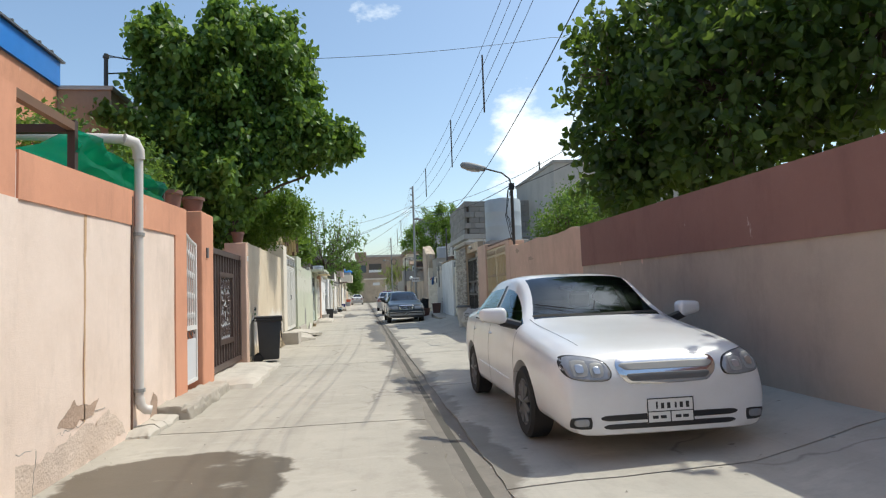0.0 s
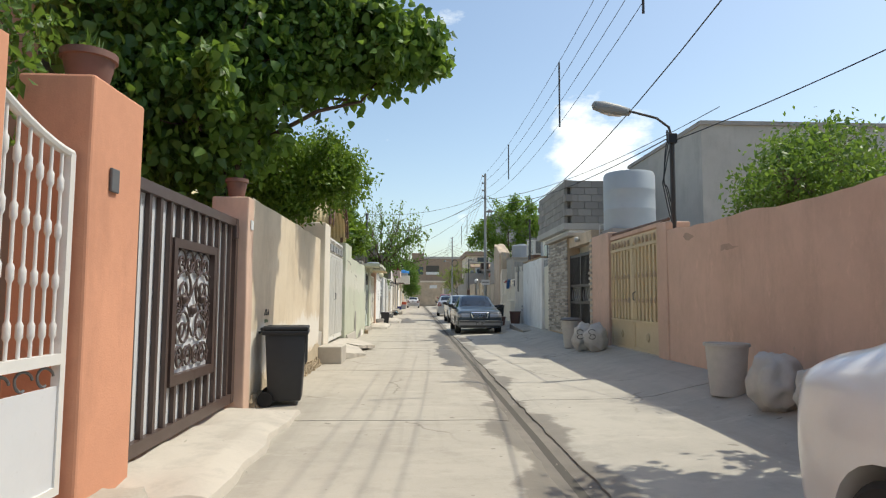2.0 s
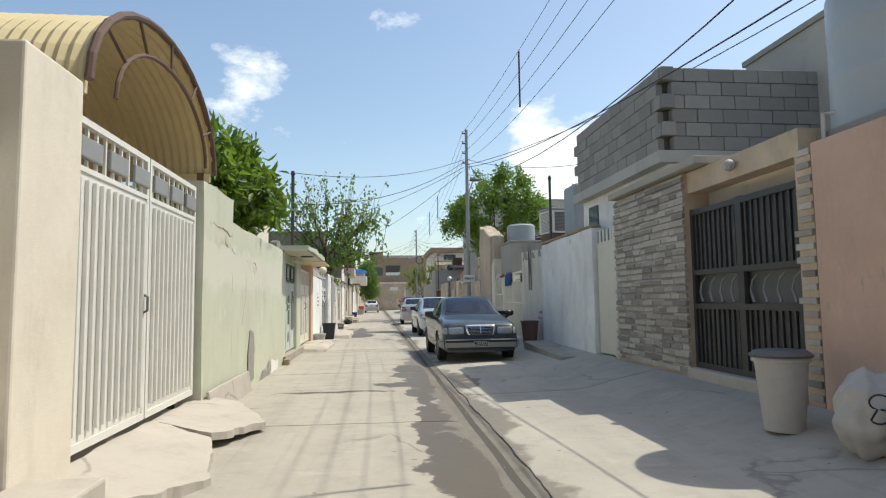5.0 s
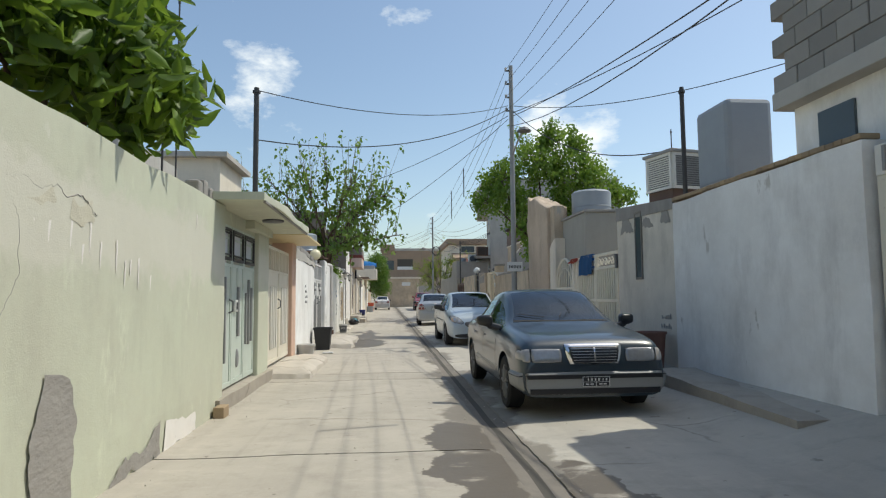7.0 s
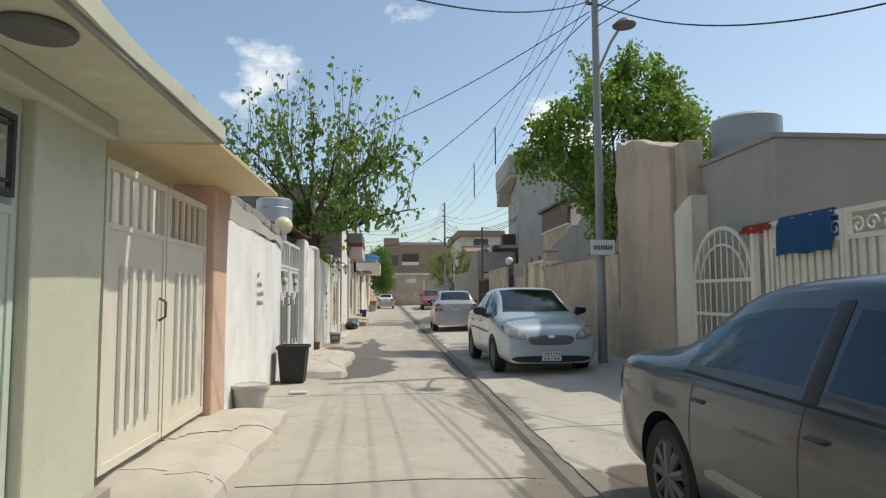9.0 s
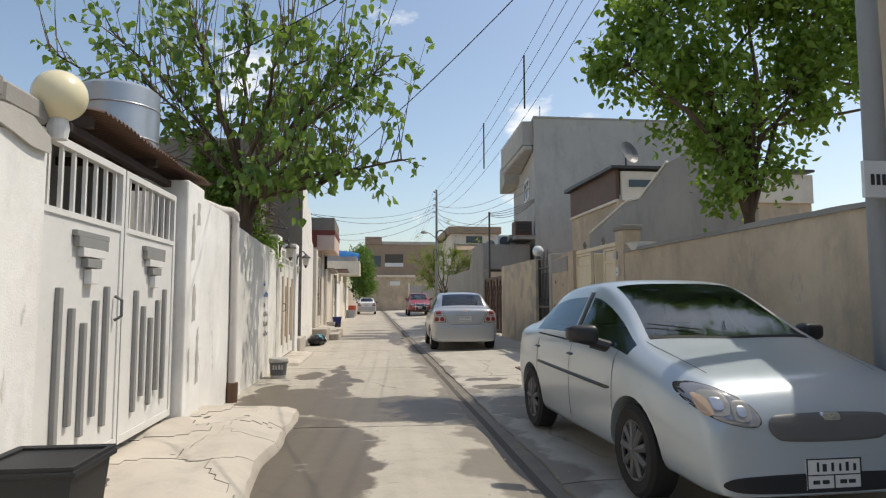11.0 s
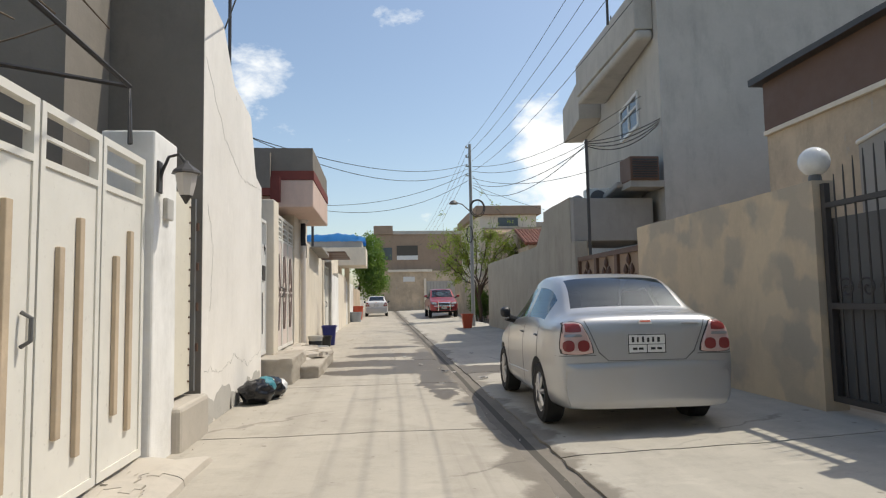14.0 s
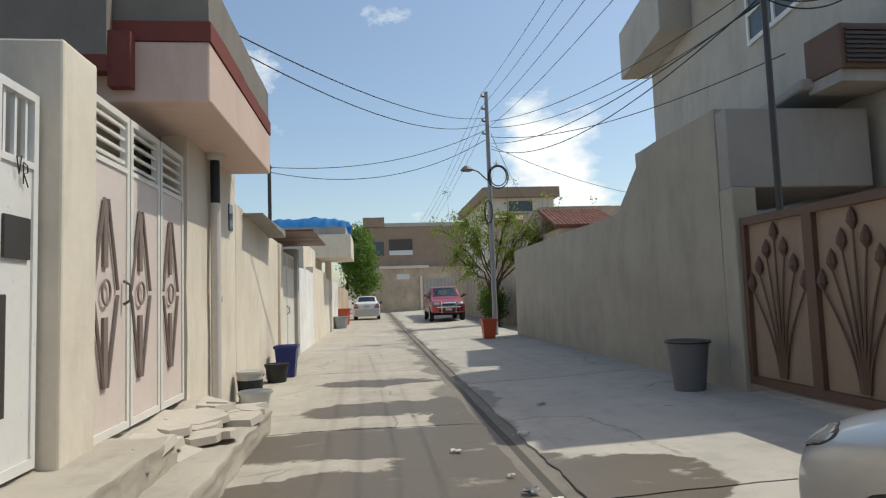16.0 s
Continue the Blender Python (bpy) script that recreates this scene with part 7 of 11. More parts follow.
# faded tan gate, the middle leaf swung inwards
og = thing("driveway_gate", (XR + 0.1, 45.3, 0.1), "faded tan sheet steel gate with its middle leaf open", "gate")
part("head_rail", boxes(XR + 0.06, XR + 0.12, 44.12, 46.5, 2.28, 2.35, bev=0.008), M["tan_paint"], og)
for y in (44.95, 46.0):
    part("finial", lathe(bmesh.new(), XR + 0.09, y, [(0.02, 2.35), (0.025, 2.40), (0.045, 2.43), (0.03, 2.48), (0.006, 2.52)], 8), M["greydk_paint"], og)
gate_leaf(og, 44.14, 44.9)
gate_leaf(og, 45.6, 46.5)
part("open_leaf", boxes(XR + 0.13, XR + 0.85, 45.55, 45.58, 0.16, 2.24, bev=0.006), M["tan_paint"], og)
solid("yard_wall", boxes(XR + 2.0, XR + 2.2, 43.0, 47.5, -0.1, 2.3), M["sand"], "sand-coloured yard wall seen through the open gate", "wall")
solid("yard_floor", boxes(XR + 0.36, XR + 2.0, 43.8, 47.0, -0.1, 0.11), M["step"], "sunlit concrete yard floor", "floor")
wall(XR, XR + 0.25, 46.52, 48.1, 2.36, "sand", "blotchy sand-coloured wall with sprayed marks", wob=0.035, z1b=2.24)
band(XR, -1, 46.9, 48.1, 1.96, 2.28, 1.93, 2.22, "bare", "grey cement patch along the wall top")
pillar(XR - 0.03, XR + 0.25, 48.1, 48.27, 2.42, "grey", "narrow grey cement pier beside the iron gate")
bars_text(XR - 0.016, 47.5, 1.14, (0.42, 0.46, 0.44, 0.42), -1, "rust_spray")
for y, z, w, h in ((47.2, 1.62, 0.07, 0.05), (47.05, 1.36, 0.04, 0.06), (47.75, 1.70, 0.12, 0.07), (46.9, 1.2, 0.05, 0.05)):
    scar_right(y, z, [(0, 0), (w * 0.6, -h * 0.3), (w, h * 0.2), (w * 0.8, h), (w * 0.2, h * 0.8)], "rust_spray", "rusty pock in the render", 0.02)


def access_cover(x0, x1, y0, y1):
    z = gz((x0 + x1) / 2, (y0 + y1) / 2) + 0.006
    t = thing("access_cover", (x0, y0, z), "narrow concrete access cover in a steel frame set in the pavement", "manhole cover", "covers before the gates")
    fr = bmesh.new()
    for a in ((x0, x1, y0, y0 + 0.03), (x0, x1, y1 - 0.03, y1), (x0, x0 + 0.03, y0 + 0.03, y1 - 0.03), (x1 - 0.03, x1, y0 + 0.03, y1 - 0.03)):
        box(fr, *a, z - 0.05, z + 0.012)
    part("frame", fr, M["rust_brown"], t)
    part("lid", boxes(x0 + 0.035, x1 - 0.035, y0 + 0.035, y1 - 0.035, z - 0.04, z + 0.004), M["gutter"], t)


access_cover(2.14, 2.38, 44.42, 45.16)
access_cover(2.18, 2.42, 43.08, 43.76)
ig = thing("garden_gate", (XR + 0.1, 49.0, 0.2), "dark iron barred gate with spear tops", "gate")
fr = bmesh.new()
for args in ((48.28, 48.34, 0.2, 2.35), (49.56, 49.62, 0.2, 2.35), (48.34, 49.56, 0.2, 0.26), (48.34, 49.56, 1.1, 1.16), (48.34, 49.56, 2.1, 2.15)):
    box(fr, XR + 0.07, XR + 0.13, *args)
part("gate_frame", fr, M["dark_iron"], ig)
for k in range(9):
    y = 48.42 + 0.13 * k
    part("bar", tubes([(XR + 0.1, y, 0.26), (XR + 0.1, y, 2.3 + 0.18 * math.sin(math.pi * k / 8)), (XR + 0.1, y, 2.42 + 0.18 * math.sin(math.pi * k / 8))], 0.014, 6, r2=0.004), M["dark_iron"], ig)
for k in range(4):
    part("scroll", tubes(spiral(48.6 + 0.26 * k, 1.3, 0.11, 1.3, 0, 1, XR + 0.1), 0.01, 5), M["dark_iron"], ig)
part("backing", boxes(XR + 0.16, XR + 0.17, 48.3, 49.6, 0.22, 2.0), M["greydk_paint"], ig)
gl = thing("globe_lamp", (XR + 0.1, 49.75, 2.37), "clear globe lamp on the wall end", "lamp")
part("socket", lathe(bmesh.new(), XR + 0.1, 49.72, [(0.07, 2.36), (0.06, 2.44), (0.05, 2.47)], 14), M["greydk_paint"], gl)
part("globe", ball(XR + 0.1, 49.72, 2.60, 0.15, 24), M["opal_white"], gl, smooth=80)
wall(XR, XR + 0.25, 49.64, 54.0, 2.40, "blotched", "stone-coloured patchy garden wall", wob=0.015)

# rust-brown gate with flower ironwork
fg = thing("driveway_gate", (XR + 0.08, 55.7, 0.2), "rust-brown iron gate with cut-out flower shapes over sheet metal", "gate")
fx = XR + 0.08
for lf in range(3):
    a, b = 54.04 + 1.13 * lf, 54.04 + 1.13 * (lf + 1)
    fr = bmesh.new()
    box(fr, fx - 0.03, fx + 0.03, a, a + 0.07, 0.2, 2.12)
    box(fr, fx - 0.03, fx + 0.03, b - 0.07, b, 0.2, 2.12)
    for z in (0.2, 2.03):
        box(fr, fx - 0.03, fx + 0.03, a + 0.07, b - 0.07, z, z + 0.09)
    part("gate_frame", fr, M["rust_brown"], fg)
    part("backing", boxes(fx + 0.03, fx + 0.04, a + 0.02, b - 0.02, 0.25, 2.08), M["brownish"], fg)
    for k in range(7):
        u = (k - 3) / 3
        yc = (a + b) / 2
        pts = [(fx, yc + u * (0.04 + 0.4 * t ** 1.6), 0.32 + (1.5 - 0.55 * abs(u)) * t) for t in [i / 8 for i in range(9)]]
        part("stem", tubes(pts, 0.018, 5, r2=0.01), M["rust_brown"], fg)
        part("bud", lathe(bmesh.new(), fx, pts[-1][1], [(0.008, pts[-1][2] - 0.02), (0.05, pts[-1][2] + 0.06), (0.04, pts[-1][2] + 0.12), (0.006, pts[-1][2] + 0.2)], 7), M["rust_brown"], fg)
pillar(XR, XR + 0.3, 57.45, 57.75, 2.5, "umber", "grey gate pillar")
wall(XR + 0.0, XR + 0.25, 57.75, 60.1, 3.54, "umber", "high grey rendered wall", z1b=3.52)
wall(XR + 0.005, XR + 0.25, 60.1, 61.0, 3.3, "umber", "stepped grey wall end", z1b=2.66)
wall(XR + 0.02, XR + 0.25, 61.0, 69.2, 2.66, "umber", "grey rendered wall with a level top", z1b=2.62)
solid("yard_ledge", boxes(XR + 0.02, XR + 1.9, 57.52, 59.7, 2.5, 3.48, bev=0.02), M["grey"], "grey cement room behind the gate", "wall")

# two-storey house with projecting balconies
th = thing("house", (5.75, 57.1, 0.0), "grey rendered two-storey house with projecting balcony boxes", "house", turn=-7.8)


def prism(plan, z0, z1, bev=0.0):
    """An upright block over a plan of corner points."""
    bm = bmesh.new()
    lo = [bm.verts.new((x, y, z0)) for x, y in plan]
    hi = [bm.verts.new((x, y, z1)) for x, y in plan]
    n = len(plan)
    bm.faces.new(lo[::-1])
    bm.faces.new(hi)
    for i in range(n):
        bm.faces.new((lo[i], lo[(i + 1) % n], hi[(i + 1) % n], hi[i]))
    bmesh.ops.recalc_face_normals(bm, faces=bm.faces)
    if bev:
        bmesh.ops.bevel(bm, geom=list(bm.edges), offset=bev, segments=3, affect="EDGES", profile=0.5)
    return bm


part("wall", prism([(0.0, 0.0), (8.0, 1.1), (8.0, 9.0), (0.0, 9.0)], 0.0, 8.45), M["lgrey"], th, local=True)
part("roof_edge", prism([(-0.03, -0.03), (8.0, 1.07), (8.0, 9.03), (-0.03, 9.03)], 8.45, 8.53), M["grey"], th, local=True)
part("upper_balcony", prism([(-0.44, 0.3), (0.0, 0.3), (0.0, 5.25), (-0.93, 5.25)], 7.45, 8.42, 0.03), M["lgrey"], th, local=True)
part("balcony_slab", prism([(-0.42, 0.28), (0.0, 0.28), (0.0, 5.27), (-0.91, 5.27)], 7.2, 7.45, 0.1), M["lgrey"], th, "rounded slab edge under the balcony", local=True)
part("lower_box", prism([(-0.72, 6.1), (0.0, 6.1), (0.0, 9.34), (-0.72, 9.34)], 7.0, 8.28, 0.02), M["lgrey"], th, local=True)
win = part("window", boxes(-0.02, 0.03, 1.82, 3.5, 5.62, 6.38), M["pane"], th, local=True)
fr = bmesh.new()
for args in ((1.74, 3.58, 5.54, 5.62), (1.74, 3.58, 6.38, 6.46), (1.74, 1.82, 5.62, 6.38), (3.5, 3.58, 5.62, 6.38), (2.62, 2.70, 5.62, 6.38), (1.82, 3.5, 6.06, 6.12)):
    box(fr, -0.05, 0.01, *args)
part("window_frame", fr, M["white_paint"], win, local=True)
part("ledge", prism([(-1.0, 0.3), (0.0, 0.3), (0.0, 6.4), (-0.75, 6.4)], 3.72, 3.86, 0.04), M["grey"], th, local=True)
ac = thing("air_cooler", (5.2, 57.0, 3.7), "rusty brown evaporative cooler on a cement ledge", "air cooler")
part("case", boxes(4.93, 5.60, 57.0, 57.62, 3.80, 4.34, bev=0.02), M["rust_brown"], ac)
for k in range(8):
    part("louvre", boxes(4.98, 5.55, 56.975, 57.0, 3.86 + 0.055 * k, 3.89 + 0.055 * k), M["dark_iron"], ac)
part("bracket", boxes(4.95, 5.74, 57.05, 57.6, 3.66, 3.80), M["grey"], ac)
cu = thing("condenser", (4.9, 60.2, 3.3), "white air-conditioner condenser with a round fan grille", "air conditioner")
part("case", boxes(4.72, 5.5, 59.3, 59.65, 3.48, 4.02, bev=0.02), M["offwhite_paint"], cu)
part("fan_grille", tubes([(5.0, 59.28, 3.75), (5.0, 59.30, 3.75)], 0.22, 20), M["greydk_paint"], cu)
solid("roof_fan", ball(4.35, 59.0, 3.62, 0.17, 16), M["grey_paint"], "round grey roof ventilator", "ventilator", "")

# house with a brown roof and a stair
rh = thing("house", (8, 51, 0), "sand-coloured house with a brown sheet roof and a stair wall", "house")
part("wall", boxes(6.2, 12, 50.0, 54.0, 0.0, 4.05), M["sand"], rh)
part("near_gable", boxes(6.3, 12, 49.9, 50.02, 4.05, 4.86), M["cream"], rh)
part("gable", wall_mesh(6.16, 6.26, 50.0, 54.0, 4.08, 4.92, 4.98, wob=0.0), M["rust_brown"], rh, "dark brown sheet metal side")
part("trim_strip", boxes(6.13, 6.2, 49.9, 54.0, 4.0, 4.08, bev=0.01), M["cream"], rh)
part("roof", wall_mesh(5.98, 12, 49.8, 54.15, 4.93, 5.0, 5.05, wob=0.0), M["dark_iron"], rh, "dark sheet roof")
part("window", boxes(6.5, 7.4, 49.88, 49.92, 4.42, 4.62), M["pane"], rh)
bm = bmesh.new()
out = [(51.7, 3.28), (48.8, 3.84), (48.1, 3.78), (46.6, 4.36), (43.6, 4.4), (43.6, -0.1), (51.7, -0.1)]
near = [bm.verts.new((6.0, y, z)) for y, z in out]
farv = [bm.verts.new((6.14, y, z)) for y, z in out]
bm.faces.new(near)
bm.faces.new(farv[::-1])
for i in range(len(out)):
    j = (i + 1) % len(out)
    bm.faces.new((near[i], farv[i], farv[j], near[j]))
bmesh.ops.recalc_face_normals(bm, faces=bm.faces)
part("stair_wall", bm, M["grey"], rh, "grey sloping stair wall")
for (ya, za), (yb, zb) in zip(out[:3], out[1:4]):
    part("stair_coping", tubes([(5.99, ya, za + 0.03), (5.99, yb, zb + 0.03)], 0.035, 6), M["offwhite_paint"], rh, "pale sloping coping strip")
ds = thing("satellite_dish", (6.6, 50.3, 5.0), "dark satellite dish on the brown roof", "satellite dish")
bm = lathe(bmesh.new(), 0, 0, [(0.02, 0.0), (0.2, 0.03), (0.33, 0.12), (0.34, 0.13), (0.2, 0.05), (0.02, 0.02)], 20)
bm.transform(Matrix.Translation((0, -0.05, 0.42)) @ Matrix.Rotation(radians(70), 4, "X") @ Matrix.Rotation(radians(25), 4, "Y"))
part("dish", bm, M["greydk_paint"], ds, local=True)
part("mast", tubes([(0, 0, 0), (0, 0, 0.42)], 0.025, 8), M["dark_iron"], ds, local=True)
solid("washbowl", lathe(bmesh.new(), XR + 0.1, 43.3, [(0.02, 2.13), (0.16, 2.13), (0.24, 2.24), (0.25, 2.25), (0.22, 2.24), (0.15, 2.16), (0.02, 2.15)], 20), M["whitebag"], "pale plastic bowl on the wall top", "bowl", "")

# ---- the far end ----
def prism_roof(x0, x1, y0, y1, z0, z1):
    """A lean-to roof that falls towards y0."""
    bm = bmesh.new()
    v = [bm.verts.new(p) for p in ((x0, y0, z0), (x1, y0, z0), (x1, y1, z1), (x0, y1, z1), (x0, y0, z0 - 0.12), (x1, y0, z0 - 0.12), (x1, y1, z0 - 0.12), (x0, y1, z0 - 0.12))]
    for f in ((0, 1, 2, 3), (7, 6, 5, 4), (0, 4, 5, 1), (1, 5, 6, 2), (2, 6, 7, 3), (3, 7, 4, 0)):
        bm.faces.new([v[i] for i in f])
    return bm


eh = thing("house", (2, 112, 0), "brown brick two-storey house closing the alley", "house")
part("wall", boxes(-1.5, 9.0, 108.6, 120, -0.1, 4.1), M["sand"], eh)
part("upper_wall", boxes(-1.2, 9.0, 109.4, 120, 4.1, 8.0), M["brownish"], eh)
part("balcony_floor", boxes(0.0, 4.6, 108.4, 109.6, 4.0, 4.25), M["cream"], eh)
# flat dark plate painted as the shade inside a recessed loggia
part("loggia_shade", boxes(1.0, 3.2, 109.33, 109.42, 5.3, 6.8), M["joint"], eh)
part("loggia_rail", boxes(1.0, 3.2, 109.28, 109.34, 5.3, 5.75), M["white_paint"], eh)
part("side_window", boxes(-0.6, 0.5, 109.33, 109.42, 5.3, 6.6), M["pane"], eh)
part("parapet", boxes(-1.3, 9.1, 109.3, 120, 8.0, 8.35), M["lgrey"], eh)
part("tower", boxes(-1.4, 0.6, 109.2, 113, 8.0, 8.9), M["brownish"], eh)
part("window", boxes(1.6, 2.8, 108.55, 108.62, 3.0, 3.5), M["white_paint"], eh)
part("garage_door", boxes(4.0, 7.4, 108.5, 108.62, 0.0, 3.0), M["lgrey"], eh)
for k in range(10):
    part("rib", boxes(4.05 + 0.335 * k, 4.09 + 0.335 * k, 108.46, 108.5, 0.05, 2.95), M["grey"], eh)
part("pier", boxes(3.75, 3.97, 108.4, 108.64, 0.0, 3.3), M["cream"], eh)
fgx = thing("far_gate", (-2.8, 108, 0), "white barred gate at the alley end", "gate")
for k in range(9):
    part("bar", boxes(-4.2 + 0.32 * k, -4.15 + 0.32 * k, 108.5, 108.56, 0.0, 2.5), M["white_paint"], fgx)
for z in (0.3, 1.4, 2.4):
    part("rail", boxes(-4.25, -1.55, 108.48, 108.58, z, z + 0.1), M["white_paint"], fgx)
wall(XR + 2.2, XR + 2.45, 78.0, 100.0, 2.5, "sand", "far garden wall")
solid("far_wall", boxes(9.0, 22, 108.6, 108.9, -0.1, 3.4), M["sand"], "sand-coloured boundary wall at the alley end", "wall")
solid("far_wall", boxes(-22, -4.3, 108.6, 108.9, -0.1, 3.0), M["sand"], "sand-coloured boundary wall at the alley end", "wall")
h = thing("house", (8, 90, 0), "pale two-storey house with a brown flat roof slab", "house")
part("wall", boxes(6.15, 10.1, 86, 96, -0.1, 6.9), M["cream"], h)
part("roof_slab", boxes(5.85, 10.4, 85.7, 96.3, 6.9, 7.5, bev=0.03), M["brownish"], h, "brown flat roof slab")
part("lower_room", boxes(6.6, 10.1, 84.4, 86, -0.1, 5.4), M["sand"], h)
part("lower_roof", prism_roof(6.4, 10.3, 84.2, 86.0, 5.4, 6.0), M["brownish"], h, "low brown roof")
part("window", boxes(7.4, 8.8, 85.95, 86.02, 6.1, 6.7), M["pane"], h)
h = thing("house", (8, 76, 0), "low house with a red tiled roof", "house")
part("wall", boxes(6.5, 12, 73.4, 79, -0.1, 3.72), M["sand"], h)
part("rear_wall", boxes(6.5, 12, 75.9, 79, 3.72, 4.9), M["sand"], h)
TILE_ROOF = h
h = thing("house", (12.5, 92, 0), "grey low-roofed house in the distance", "house")
part("wall", boxes(10.6, 14.2, 88, 96, -0.1, 6.3), M["lgrey"], h)
part("roof_edge", boxes(10.5, 14.3, 87.8, 96.2, 6.3, 6.6, bev=0.02), M["grey"], h)
h = thing("house", (12, 82, 0), "grey flat-roofed house in the distance", "house")
part("wall", boxes(12.5, 18, 60, 84, -0.1, 5.0), M["grey"], h)
h = thing("house", (-9, 88, 0), "cream house in the distance", "house")
part("wall", boxes(-12, -4.5, 82, 100, -0.1, 4.6), M["cream"], h)
part("parapet", boxes(-12.1, -4.4, 81.9, 100.1, 4.6, 4.9), M["lgrey"], h)
h = thing("house", (-15, 60, 0), "row of pale houses behind", "house")
part("wall", boxes(-20, -13, 20, 100, -0.1, 3.2), M["cream"], h)
h = thing("house", (20, 30, 0), "row of grey houses behind", "house")
part("wall", boxes(17, 24, -10, 55, -0.1, 4.5), M["lgrey"], h)
# plain walls that close the alley behind the camera
solid("wall_behind", boxes(-14, 16, -9.0, -8.4, -0.1, 3.6), M["cream"], "cream wall closing the alley behind", "wall")

# ---- parked cars ----
from mathutils.bvhtree import BVHTree


def car_shell(S, side_glass, front_glass, rear_glass, wheels, wr):
    """A closed body from stations (y, half width, low, belt, top, roof half width), tail to nose.
    side_glass, front_glass, rear_glass: sets of station gaps. Returns one bmesh; material 1 is glass."""
    bm = bmesh.new()
    rings = []
    for y, w, zl, zb, zt, wt in S:
        d = zb - zl
        half = [(0.0, zl), (w * 0.80, zl), (w * 0.93, zl + 0.02), (w * 0.975, zl + 0.09), (w * 0.985, zl + 0.3 * d), (w, zl + 0.52 * d), (w * 0.995, zl + 0.72 * d), (w * 0.975, zl + 0.88 * d), (w * 0.945, zb)]
        cab = max(0.0, min(1.0, (zt - zb - 0.06) / 0.3))
        e = (wt, zt - 0.03 - 0.03 * cab)
        b = half[-1]
        half.append((b[0] + (e[0] - b[0]) * 0.95, b[1] + (e[1] - b[1]) * 0.95))
        half += [e, (wt * 0.93, zt - 0.012 - 0.016 * cab), (wt * 0.6, zt - 0.004), (0.0, zt)]
        rings.append([bm.verts.new((x, y, z)) for x, z in half] + [bm.verts.new((-x, y, z)) for x, z in half[-2:0:-1]])
    m = len(rings[0])
    for i, (a, b) in enumerate(zip(rings, rings[1:])):
        for j in range(m):
            f = bm.faces.new((a[j], a[(j + 1) % m], b[(j + 1) % m], b[j]))
            k = j if j < 13 else m - 1 - j
            if (k == 8 and i in side_glass) or (k in (11, 12) and (i in front_glass or i in rear_glass)):
                f.material_index = 1
    bm.faces.new(rings[0][::-1])
    bm.faces.new(rings[-1])
    bmesh.ops.recalc_face_normals(bm, faces=bm.faces)
    # soften nose and tail
    return bm


def cut_wheels(bm, wheels, hw, wr):
    """Cuts round wheel arches through the sides."""
    me = bpy.data.meshes.new("shell")
    bm.to_mesh(me)
    bm.free()
    for _ in range(2):
        me.materials.append(None)
    ob = new("shell", me)
    cb = bmesh.new()
    for y in wheels:
        for sx in (-1, 1):
            tube(cb, [(sx * (hw + 0.2), y, wr), (sx * (hw - 0.28), y, wr)], wr + 0.055, 28)
    bmesh.ops.recalc_face_normals(cb, faces=cb.faces)
    cme = bpy.data.meshes.new("cutter")
    cb.to_mesh(cme)
    cb.free()
    cut = new("cutter", cme)
    sub = ob.modifiers.new("round", "SUBSURF")
    sub.levels = sub.render_levels = 1
    md = ob.modifiers.new("arches", "BOOLEAN")
    md.object, md.operation, md.solver = cut, "DIFFERENCE", "EXACT"
    dg = bpy.context.evaluated_depsgraph_get()
    out = bpy.data.meshes.new_from_object(ob.evaluated_get(dg))
    bpy.data.objects.remove(ob)
    bpy.data.objects.remove(cut)
    got = bmesh.new()
    got.from_mesh(out)
    return got


def split_off(bm, index):
    other = bm.copy()
    bmesh.ops.delete(other, geom=[f for f in other.faces if f.material_index != index], context="FACES")
    return other


def pad(tree, corners, way, nx, ny, lift, mat, name, parent, label="", sink=0.012, round_=0.0):
    """A plate that hugs the body: corners (4 points in the plane across the way), cast along the way."""
    bm = bmesh.new()
    way = Vector(way)
    a, b, c, d = [Vector(p) for p in corners]
    g = []
    for i in range(nx + 1):
        row = []
        for j in range(ny + 1):
            u, v = i / nx, j / ny
            if round_ == "disc":
                du, dv = u * 2 - 1, v * 2 - 1
                u, v = (du * math.sqrt(1 - dv * dv / 2) + 1) / 2, (dv * math.sqrt(1 - du * du / 2) + 1) / 2
            elif round_:
                du, dv = u * 2 - 1, v * 2 - 1
                k = 1 - round_ * (du * du * dv * dv)
                u, v = (du * k + 1) / 2, (dv * k + 1) / 2
            p = a.lerp(b, u).lerp(d.lerp(c, u), v)
            hit, no, _, _ = tree.ray_cast(p - way * 1.5, way)
            if hit is None:
                hit, no, _, _ = tree.find_nearest(p)
            edge = i in (0, nx) or j in (0, ny)
            row.append(bm.verts.new(hit - way * (lift if not edge else -sink)))
        g.append(row)
    for p, q in zip(g, g[1:]):
        for j in range(ny):
            bm.faces.new((p[j], q[j], q[j + 1], p[j + 1]))
    bmesh.ops.recalc_face_normals(bm, faces=bm.faces)
    if sum((f.normal.dot(way) for f in bm.faces)) > 0:
        bmesh.ops.reverse_faces(bm, faces=bm.faces)
    return part(name, bm, M[mat], parent, label, smooth=50, local=True)


